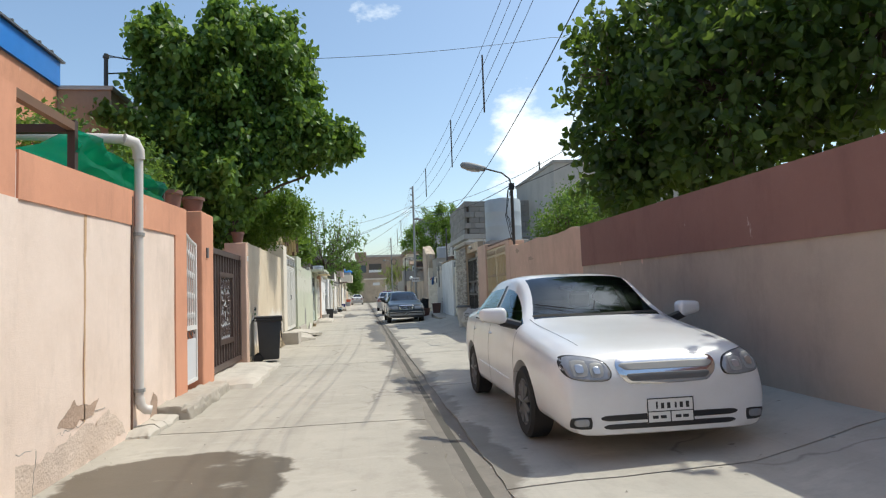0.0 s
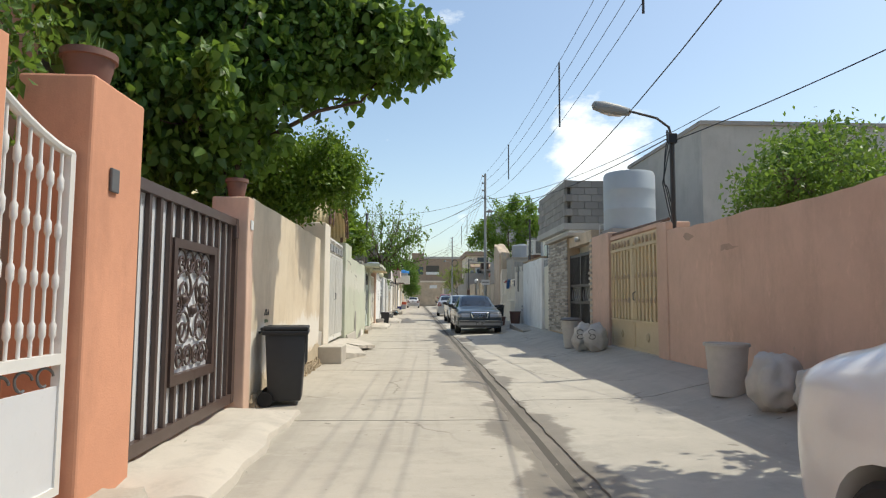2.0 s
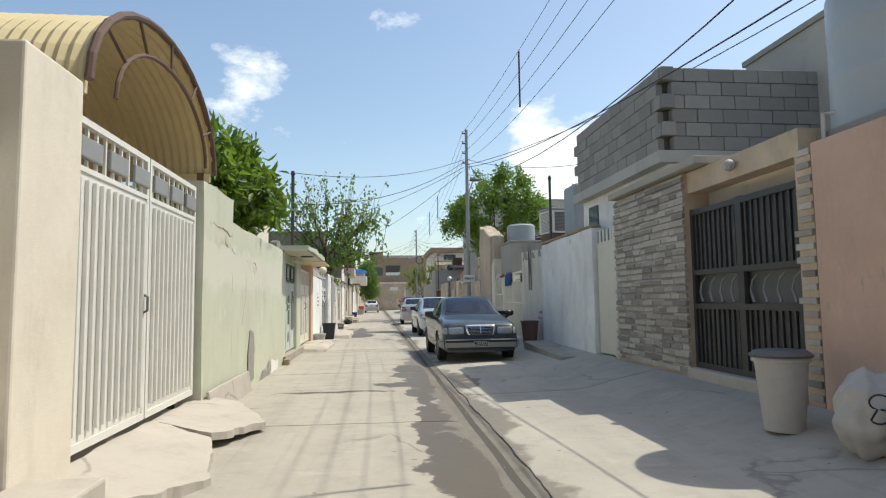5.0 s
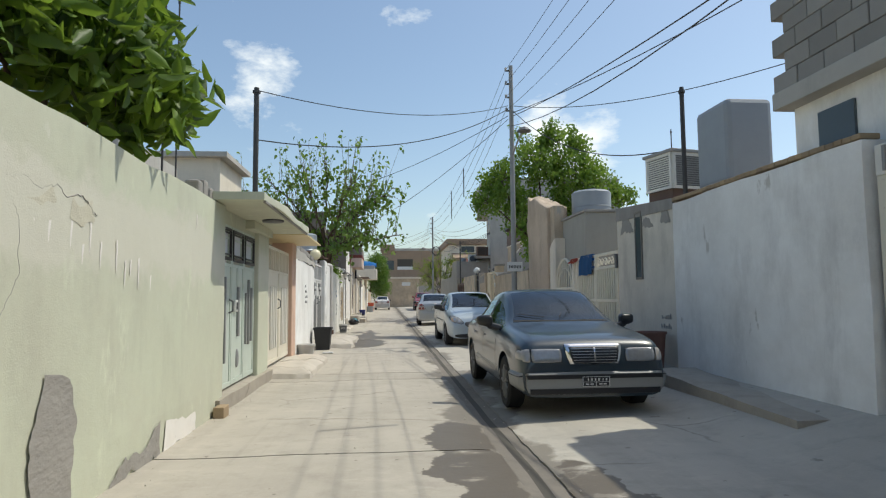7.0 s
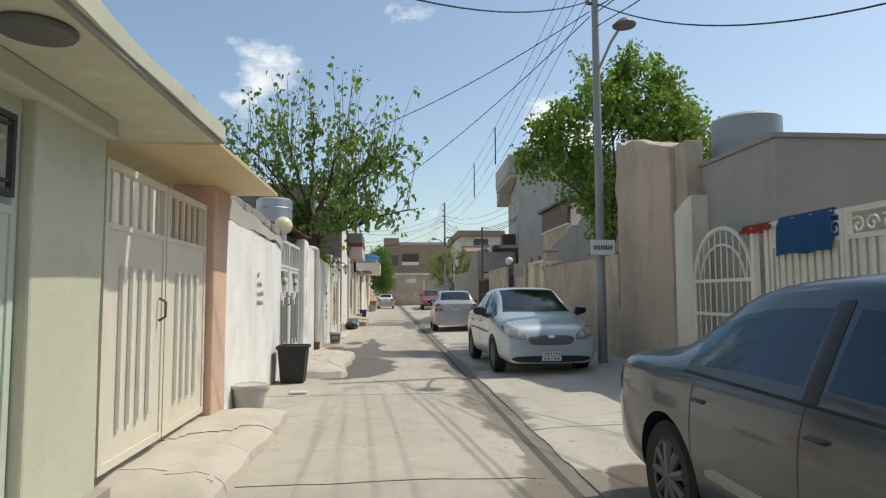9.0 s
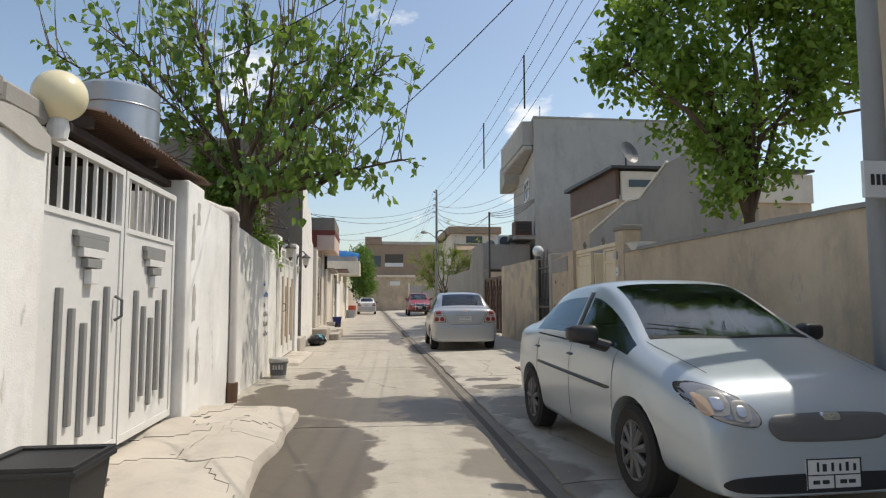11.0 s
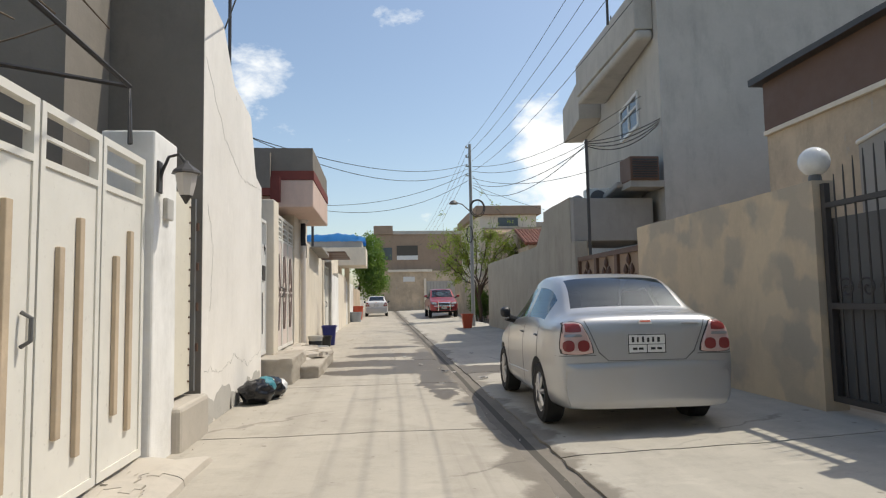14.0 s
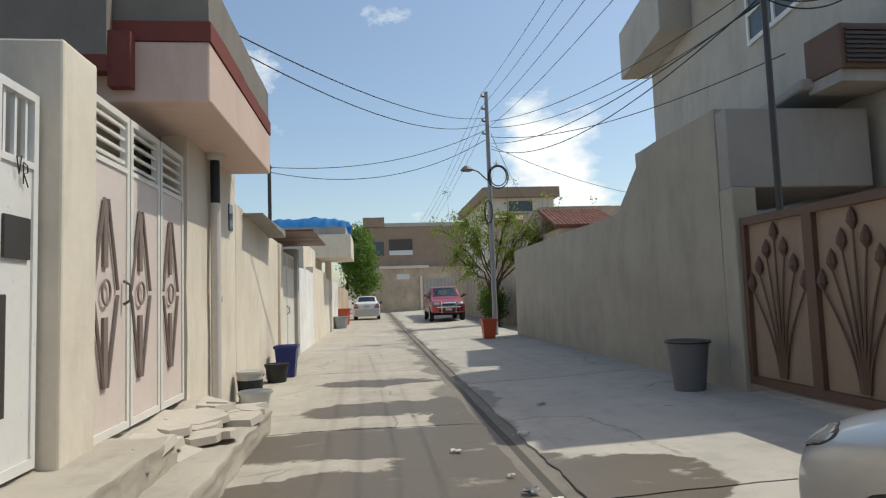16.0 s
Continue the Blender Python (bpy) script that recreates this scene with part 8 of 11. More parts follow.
def plate_marks(y, z0, z1, w, o, parent, mat="ink"):
    """Border, dividing lines and plain bars in place of the writing."""
    bm = bmesh.new()
    rnd = random.Random(int(w * 1000))
    h = z1 - z0
    ya, yb = sorted((y, y + o * 0.003))
    for xa, xb, za, zb in ((-0.5, 0.5, 0.0, 0.04), (-0.5, 0.5, 0.96, 1.0), (-0.5, -0.48, 0.04, 0.96), (0.48, 0.5, 0.04, 0.96), (-0.48, 0.48, 0.45, 0.48), (-0.01, 0.01, 0.04, 0.45)):
        box(bm, w * xa, w * xb, ya, yb, z0 + h * za, z0 + h * zb)
    for k in range(6):
        xx = -0.40 + 0.135 * k
        box(bm, w * xx, w * (xx + rnd.uniform(0.03, 0.07)), ya, yb, z0 + h * 0.58, z0 + h * rnd.uniform(0.8, 0.88))
    for xx in (-0.38, -0.22, 0.1, 0.27):
        box(bm, w * xx, w * (xx + 0.12), ya, yb, z0 + h * 0.18, z0 + h * 0.3)
    part("plate_marking", bm, M[mat], parent, local=True)


def wheel(parent, x, y, r, s, spokes=5, mat="alloy"):
    t = bmesh.new()
    prof = [(r * 0.66, -0.09), (r * 0.9, -0.10), (r, -0.075), (r, 0.075), (r * 0.9, 0.10), (r * 0.66, 0.09)]
    n = 28
    rings = [[t.verts.new((x + s * h, y + k * math.cos(2 * math.pi * j / n), r + k * math.sin(2 * math.pi * j / n))) for j in range(n)] for k, h in prof]
    for a, b in zip(rings, rings[1:] + rings[:1]):
        for j in range(n):
            t.faces.new((a[j], a[(j + 1) % n], b[(j + 1) % n], b[j]))
    bmesh.ops.recalc_face_normals(t, faces=t.faces)
    ty = part("tyre", t, M["rubber"], parent, smooth=40, local=True)
    d = bmesh.new()
    tube(d, [(x + s * 0.02, y, r), (x + s * 0.045, y, r)], r * 0.66, 28)
    part("rim_well", d, M["greydk_paint"], parent, local=True)
    for k in range(spokes):
        a = 2 * math.pi * k / spokes + 0.3
        e = (x + s * 0.07, y + r * 0.6 * math.cos(a), r + r * 0.6 * math.sin(a))
        part("spoke", tubes([(x + s * 0.08, y, r), e], r * 0.075, 6, r2=r * 0.10), M[mat], parent, local=True)
    h = bmesh.new()
    tube(h, [(x + s * 0.05, y, r), (x + s * 0.095, y, r)], r * 0.17, 14)
    part("hub", h, M[mat], parent, local=True)
    rm = bmesh.new()
    tube(rm, [(x + s * 0.075, y + r * 0.64 * math.cos(2 * math.pi * j / 28), r + r * 0.64 * math.sin(2 * math.pi * j / 28)) for j in range(29)], r * 0.045, 6, cap=False)
    part("rim_edge", rm, M[mat], parent, local=True)


def build_car(name, label, loc, turn, spec, mat):
    """A saloon with its nose to +y before it is turned."""
    spec = dict(spec)
    warp = spec["warp"]

    def along(y):
        for (a, p), (b, q) in zip(warp, warp[1:]):
            if y <= b:
                return p + (q - p) * (y - a) / (b - a)
        return warp[-1][1]

    spec["S"] = [(along(row[0]), *row[1:]) for row in spec["S"]]
    spec["L"] = warp[-1][1] - warp[0][1]
    nose, tail = warp[-1][1], warp[0][1]
    L, W, H, wr, wheels = spec["L"], spec["W"], spec["H"], spec["wr"], spec["wheels"]
    car = thing(name, loc, label, "car", "", "", turn)
    bm = car_shell(spec["S"], spec["side"], spec["front"], spec["rear"], wheels, wr)
    bm = cut_wheels(bm, wheels, W / 2, wr)
    tree = BVHTree.FromBMesh(bm)
    body, gl = split_off(bm, 0), split_off(bm, 1)
    part("body", body, M[mat], car, smooth=38, local=True)
    # one pane for each window
    left = set(gl.faces)
    while left:
        seed = left.pop()
        isle, todo = {seed}, [seed]
        while todo:
            for e in todo.pop().edges:
                for f in e.link_faces:
                    if f in left:
                        left.discard(f)
                        isle.add(f)
                        todo.append(f)
        one = bmesh.new()
        vm = {}
        for f in isle:
            for v in f.verts:
                if v not in vm:
                    vm[v] = one.verts.new(v.co)
            one.faces.new([vm[v] for v in f.verts])
        part("window_glass", one, M[spec.get("glass_mat", "tint")], car, "dark reflecting glass", smooth=60, local=True)
    gl.free()
    bm.free()
    # inside
    yc = spec["cabin"]
    part("cabin_floor", boxes(-W * 0.40, W * 0.40, yc - 1.35, yc + 1.1, 0.3, 0.42), M["seat"], car, local=True)
    part("dashboard", boxes(-W * 0.40, W * 0.40, yc + 0.85, yc + 1.25, 0.42, spec["belt"] - 0.06, bev=0.05), M["trim"], car, local=True)
    for sx in (-1, 1):
        part("seat", boxes(sx * 0.36 - 0.25, sx * 0.36 + 0.25, yc - 0.25, yc + 0.3, 0.42, 0.62, bev=0.06), M["seat"], car, local=True)
        part("seat_back", boxes(sx * 0.36 - 0.25, sx * 0.36 + 0.25, yc - 0.38, yc - 0.2, 0.55, H - 0.42, bev=0.07), M["seat"], car, local=True)
        part("headrest", boxes(sx * 0.36 - 0.13, sx * 0.36 + 0.13, yc - 0.38, yc - 0.26, H - 0.40, H - 0.2, bev=0.05), M["seat"], car, local=True)
    part("rear_seat", boxes(-0.62, 0.62, yc - 1.25, yc - 1.0, 0.42, H - 0.45, bev=0.07), M["seat"], car, local=True)
    for y in wheels:
        for s in (-1, 1):
            w = new("wheel")
            w.parent = car
            BASE[w.name] = Vector((0, 0, 0))
            wheel(w, s * (W / 2 - 0.115), y, wr, s, spec.get("spokes", 9), spec.get("rim", "alloy"))
    F, R = nose, tail
    for s in (-1, 1):
        # mirrors, handles, door seams
        my, mz = spec["mirror"]
        mx = sorted((s * (W / 2 - 0.0), s * (W / 2 + spec.get("mirror_out", 0.2))))
        bm = boxes(mx[0], mx[1], my - 0.09, my + 0.07, mz - 0.075, mz + 0.085)
        bmesh.ops.bevel(bm, geom=list(bm.edges), offset=0.05, segments=3, affect="EDGES", profile=0.5)
        for v in bm.verts:
            u = (abs(v.co.x) - W / 2) / max(0.1, mx[1] - mx[0])
            v.co.z = mz + (v.co.z - mz) * (1.08 - 0.38 * u) + 0.02 * u
            v.co.y = my + (v.co.y - my) * (1.1 - 0.3 * u) - 0.05 * u
        mr = part("mirror", bm, M[spec.get("mirror_mat", mat)], car, local=True, smooth=60)
        part("mirror_glass", boxes(mx[0] + 0.03, mx[1] - 0.03, my - 0.094, my - 0.088, mz - 0.05, mz + 0.06), M["chrome"], mr, local=True)
        part("mirror_foot", tubes([(s * (W / 2 - 0.12), my + 0.05, mz - 0.09), (s * (W / 2 + 0.05), my + 0.0, mz - 0.04)], 0.045, 8), M["trim"], car, local=True)
        for y in spec["handles"]:
            pad(tree, [(0, y - 0.09, spec["belt"] - 0.13), (0, y + 0.09, spec["belt"] - 0.13), (0, y + 0.09, spec["belt"] - 0.095), (0, y - 0.09, spec["belt"] - 0.095)], (-s, 0, 0), 4, 2, 0.022, spec.get("handle_mat", mat), "door_handle", car)
        for y in spec["seams"]:
            pad(tree, [(0, y - 0.004, 0.30), (0, y + 0.004, 0.30), (0, y + 0.004, spec["belt"] - 0.01), (0, y - 0.004, spec["belt"] - 0.01)], (-s, 0, 0), 2, 30, 0.0035, "greydk_paint", "door_seam", car, sink=-0.0015)
        y0, y1, z0, z1, sm = spec["strip"]
        pad(tree, [(0, y0, z0 + 0.04), (0, y1, z0), (0, y1, z1), (0, y0, z1 + 0.04)], (-s, 0, 0), 12, 2, 0.012, sm, "side_strip", car)
        # black surrounds of the side windows
        if spec["glass"]:
            pad(tree, [(0, spec["glass"][0], spec["belt"] + 0.008), (0, spec["glass"][1], spec["belt"] - 0.022), (0, spec["glass"][1], spec["belt"] - 0.008), (0, spec["glass"][0], spec["belt"] + 0.022)], (-s, 0, 0), 14, 2, 0.006, "rubber", "belt_strip", car, sink=-0.002)
        if "pillar" in spec:
            pa, pb, pz = spec["pillar"]
            pad(tree, [(0, pa, spec["belt"] + 0.0), (0, pb, spec["belt"] + 0.0), (0, pb - 0.02, pz), (0, pa - 0.02, pz)], (-s, 0, 0), 3, 6, 0.006, "trim", "pillar_trim", car, sink=-0.002)
    # black strip at the foot of the windscreen, bonnet seams
    yw = spec["S"][spec["cowl"]][0]
    for s in (-1, 1):
        pad(tree, [(0, yw - 0.0, 2), (s * W * 0.36, yw - 0.04, 2), (s * W * 0.36, yw - 0.0, 2), (0, yw + 0.04, 2)], (0, 0, -1), 12, 3, 0.004, "rubber", "cowl_strip", car, sink=-0.002)
        pad(tree, [(s * W * 0.385, yw + 0.02, 2), (s * W * 0.335, F - 0.30, 2), (s * W * 0.335 - s * 0.007, F - 0.30, 2), (s * W * 0.385 - s * 0.007, yw + 0.02, 2)], (0, 0, -1), 10, 2, 0.002, "trim", "bonnet_seam", car, sink=-0.0012)
        part("wiper", tubes([(s * 0.1 + 0.1, yw - 0.06, tree.ray_cast(Vector((s * 0.1 + 0.1, yw - 0.06, 3)), Vector((0, 0, -1)))[0].z + 0.02), (s * 0.3 + 0.25, yw - 0.16, tree.ray_cast(Vector((s * 0.3 + 0.25, yw - 0.16, 3)), Vector((0, 0, -1)))[0].z + 0.02)], 0.004, 5), M["rubber"], car, local=True)
    for args in spec["pads"]:
        way, corners, nm, mt, lift, rd = args
        if nm == "number_plate":
            (xa, za), (xb, zb) = corners[0], corners[2]
            d = (0, -1, 0) if way == "f" else (0, 1, 0)
            ys = [tree.ray_cast(Vector((xx, 4 if way == "f" else -4, zz)), Vector(d))[0].y for xx in (xa, 0, xb) for zz in (za, zb)]
            yp = max(ys) if way == "f" else min(ys)
            o = 1 if way == "f" else -1
            yp += o * max(0.0, lift - 0.026)
            lo, hi = sorted((yp - 0.03 * o, yp + 0.008 * o))
            pl = part("number_plate", boxes(xa, xb, lo, hi, za, zb), M[mt], car, local=True)
            plate_marks(yp + 0.008 * o, za, zb, xb - xa, o, pl, "plate" if mt == "plate_dark" else "ink")
            continue
        sides = (-1, 1) if nm.endswith("*") else (1,)
        for s in sides:
            cs = [(s * x, F if way == "f" else R, z) for x, z in corners]
            d = (0, -1, 0) if way == "f" else (0, 1, 0)
            if nm in ("headlight*", "headlamp*", "tail_light*"):
                mid = sum((Vector(c) for c in cs), Vector()) / 4
                pad(tree, [mid + (Vector(c) - mid) * 1.04 for c in cs], d, 20, 12, lift - 0.006, "rubber", "lamp_seal", car, round_=rd, sink=-0.002)
            lamp = pad(tree, cs, d, 20, 12, lift, mt, nm.strip("*"), car, round_=rd, sink=-0.3 * lift)
            if nm == "headlight*":
                a, b, c, e = [Vector(p) for p in cs]
                for u, rr in ((0.32, 0.38), (0.68, 0.42)):
                    m0 = (a.lerp(b, u) + e.lerp(c, u)) / 2
                    r0 = (a.lerp(b, u) - e.lerp(c, u)).length * rr
                    pad(tree, [m0 + Vector((-r0, 0, -r0)), m0 + Vector((r0, 0, -r0)), m0 + Vector((r0, 0, r0)), m0 + Vector((-r0, 0, r0))], d, 10, 10, lift + 0.004, "grey_paint", "lamp_bowl", lamp, round_="disc", sink=-0.002)
                    r0 *= 0.5
                    pad(tree, [m0 + Vector((-r0, 0, -r0)), m0 + Vector((r0, 0, -r0)), m0 + Vector((r0, 0, r0)), m0 + Vector((-r0, 0, r0))], d, 10, 10, lift + 0.008, "alloy", "lamp_reflector", lamp, round_="disc", sink=-0.004)
    return car, tree


# white saloon facing the camera (L 4.5)
# rim is dark grey paint: the shade on the wheels put into colour
LAC = dict(cowl=13, W=1.73, H=1.445, wr=0.305, wheels=(-1.40, 1.10), belt=0.94, cabin=-0.42, mirror=(0.66, 1.03), mirror_out=0.25, handles=(-0.22, -1.16), seams=(0.82, -0.30, -1.20), strip=(-1.0, 0.7, 0.43, 0.45, "car_white"), glass=(-1.3, 0.66), pillar=(-0.33, -0.23, 1.33), rim="greydk_paint",
    warp=[(-2.25, -2.12), (-1.72, -1.90), (-1.52, -1.72), (-1.20, -1.38), (-0.88, -1.04), (-0.10, -0.32), (-0.02, -0.24), (0.22, 0.14), (1.10, 0.74), (1.40, 1.12), (2.05, 1.92), (2.25, 2.12)],
    S=[(-2.25, 0.62, 0.36, 0.80, 0.84, 0.50), (-2.20, 0.76, 0.30, 0.90, 0.95, 0.60), (-2.05, 0.82, 0.25, 0.96, 1.03, 0.66), (-1.72, 0.85, 0.22, 0.98, 1.07, 0.66), (-1.52, 0.86, 0.21, 0.97, 1.10, 0.62),
       (-1.20, 0.865, 0.21, 0.96, 1.33, 0.585), (-0.88, 0.865, 0.21, 0.95, 1.425, 0.565), (-0.50, 0.865, 0.21, 0.945, 1.44, 0.575), (-0.10, 0.865, 0.21, 0.94, 1.445, 0.585), (-0.02, 0.865, 0.21, 0.94, 1.444, 0.585), (0.22, 0.865, 0.21, 0.935, 1.425, 0.585),
       (0.55, 0.865, 0.21, 0.93, 1.30, 0.60), (0.85, 0.865, 0.21, 0.925, 1.14, 0.64), (1.10, 0.86, 0.22, 0.915, 1.00, 0.72), (1.40, 0.855, 0.23, 0.87, 0.945, 0.72), (1.80, 0.84, 0.24, 0.80, 0.885, 0.70), (2.05, 0.82, 0.21, 0.75, 0.83, 0.68), (2.17, 0.785, 0.20, 0.70, 0.77, 0.64), (2.235, 0.75, 0.20, 0.60, 0.66, 0.62), (2.25, 0.73, 0.21, 0.55, 0.60, 0.60)],
    side={5, 6, 7, 9, 10, 11, 12}, front={10, 11, 12}, rear={4, 5},
    pads=[("f", [(0.42, 0.585), (0.775, 0.615), (0.765, 0.79), (0.45, 0.745)], "headlight*", "lens", 0.02, 0.22),
          ("f", [(-0.34, 0.56), (0.34, 0.56), (0.42, 0.755), (-0.42, 0.755)], "grille", "chrome", 0.014, 0.12),
          ("f", [(-0.315, 0.585), (0.315, 0.585), (0.35, 0.645), (-0.35, 0.645)], "grille_mesh", "greydk_paint", 0.022, 0.08),
          ("f", [(-0.36, 0.665), (0.36, 0.665), (0.385, 0.72), (-0.385, 0.72)], "grille_mesh", "grey_paint", 0.022, 0.08),
          ("f", [(-0.52, 0.305), (0.52, 0.305), (0.54, 0.35), (-0.54, 0.35)], "air_intake", "trim", 0.006, 0.1),
          ("f", [(-0.50, 0.245), (0.50, 0.245), (0.52, 0.285), (-0.52, 0.285)], "air_intake", "trim", 0.006, 0.1),
          ("f", [(0.595, 0.255), (0.75, 0.265), (0.75, 0.345), (0.595, 0.345)], "fog_recess*", "trim", 0.006, 0.1),
          ("f", [(0.615, 0.275), (0.73, 0.28), (0.73, 0.335), (0.615, 0.335)], "fog_lamp*", "lens", 0.012, 0.2),
          ("f", [(-0.18, 0.275), (0.18, 0.275), (0.18, 0.455), (-0.18, 0.455)], "number_plate", "plate", 0.026, 0.0),
          ("r", [(0.5, 0.7), (0.78, 0.7), (0.78, 0.86), (0.55, 0.86)], "tail_light*", "red_lens", 0.014, 0.2)])

# dark rim colour carries the wheel shade here too
MERC = dict(glass_mat="tint_dark", cowl=13, W=1.72, H=1.42, wr=0.305, wheels=(-1.26, 1.38), belt=0.90, cabin=-0.10, mirror=(0.74, 0.99), handles=(0.0, -0.87), seams=(0.87, -0.10, -0.95), strip=(-0.9, 1.0, 0.36, 0.48, "grey_paint"), glass=(-1.1, 0.7), pillar=(-0.13, -0.04, 1.30), rim="greydk_paint",
    warp=[(-2.25, -2.18), (2.25, 2.18)], mirror_mat="trim", handle_mat="trim",
    S=[(-2.25, 0.64, 0.34, 0.76, 0.82, 0.52), (-2.20, 0.78, 0.28, 0.88, 0.93, 0.62), (-2.02, 0.83, 0.24, 0.92, 0.98, 0.68), (-1.65, 0.855, 0.22, 0.925, 1.01, 0.68), (-1.42, 0.86, 0.21, 0.92, 1.03, 0.64),
       (-1.12, 0.86, 0.21, 0.915, 1.23, 0.575), (-0.85, 0.86, 0.21, 0.91, 1.375, 0.555), (-0.45, 0.86, 0.21, 0.905, 1.415, 0.56), (-0.12, 0.86, 0.21, 0.90, 1.42, 0.57), (-0.04, 0.86, 0.21, 0.90, 1.42, 0.57), (0.18, 0.86, 0.21, 0.90, 1.405, 0.57),
       (0.48, 0.86, 0.21, 0.895, 1.28, 0.59), (0.76, 0.86, 0.21, 0.89, 1.11, 0.64), (0.96, 0.86, 0.22, 0.885, 0.98, 0.72), (1.30, 0.855, 0.23, 0.86, 0.95, 0.74), (1.80, 0.84, 0.24, 0.82, 0.90, 0.73), (2.10, 0.825, 0.22, 0.78, 0.85, 0.72), (2.20, 0.80, 0.22, 0.70, 0.80, 0.70), (2.24, 0.78, 0.22, 0.56, 0.64, 0.68), (2.25, 0.76, 0.23, 0.52, 0.58, 0.66)],
    side={5, 6, 7, 9, 10, 11, 12}, front={10, 11, 12}, rear={4, 5},
    pads=[("f", [(0.355, 0.60), (0.69, 0.60), (0.695, 0.745), (0.36, 0.745)], "headlamp*", "lens", 0.016, 0.06),
          ("f", [(0.70, 0.60), (0.785, 0.61), (0.78, 0.735), (0.705, 0.745)], "indicator*", "clear_ind", 0.016, 0.08),
          ("f", [(-0.28, 0.57), (0.28, 0.57), (0.335, 0.80), (-0.335, 0.80)], "grille", "chrome", 0.035, 0.05),
          ("f", [(-0.265, 0.585), (0.265, 0.585), (0.312, 0.778), (-0.312, 0.778)], "grille_mesh", "trim", 0.043, 0.03),
          ("f", [(-0.255, 0.622), (0.255, 0.622), (0.255, 0.628), (-0.255, 0.628)], "grille_bar", "alloy", 0.049, 0.0),
          ("f", [(-0.262, 0.652), (0.262, 0.652), (0.262, 0.658), (-0.262, 0.658)], "grille_bar", "alloy", 0.049, 0.0),
          ("f", [(-0.27, 0.682), (0.27, 0.682), (0.27, 0.688), (-0.27, 0.688)], "grille_bar", "alloy", 0.049, 0.0),
          ("f", [(-0.278, 0.712), (0.278, 0.712), (0.278, 0.718), (-0.278, 0.718)], "grille_bar", "alloy", 0.049, 0.0),
          ("f", [(-0.286, 0.742), (0.286, 0.742), (0.286, 0.748), (-0.286, 0.748)], "grille_bar", "alloy", 0.049, 0.0),
          ("f", [(-0.008, 0.595), (0.008, 0.595), (0.008, 0.765), (-0.008, 0.765)], "grille_bar", "chrome", 0.05, 0.0),
          ("f", [(-0.84, 0.27), (0.84, 0.27), (0.84, 0.50), (-0.84, 0.50)], "bumper", "grey_paint", 0.04, 0.05),
          ("f", [(-0.83, 0.425), (0.83, 0.425), (0.83, 0.475), (-0.83, 0.475)], "bumper_strip", "trim", 0.052, 0.0),
          ("f", [(-0.80, 0.26), (0.80, 0.26), (0.80, 0.33), (-0.80, 0.33)], "valance", "trim", 0.046, 0.0),
          ("f", [(-0.15, 0.345), (0.15, 0.345), (0.15, 0.45), (-0.15, 0.45)], "number_plate", "plate_dark", 0.07, 0.0),
          ("r", [(0.45, 0.66), (0.80, 0.66), (0.80, 0.82), (0.45, 0.82)], "tail_light*", "red_lens", 0.014, 0.1)])

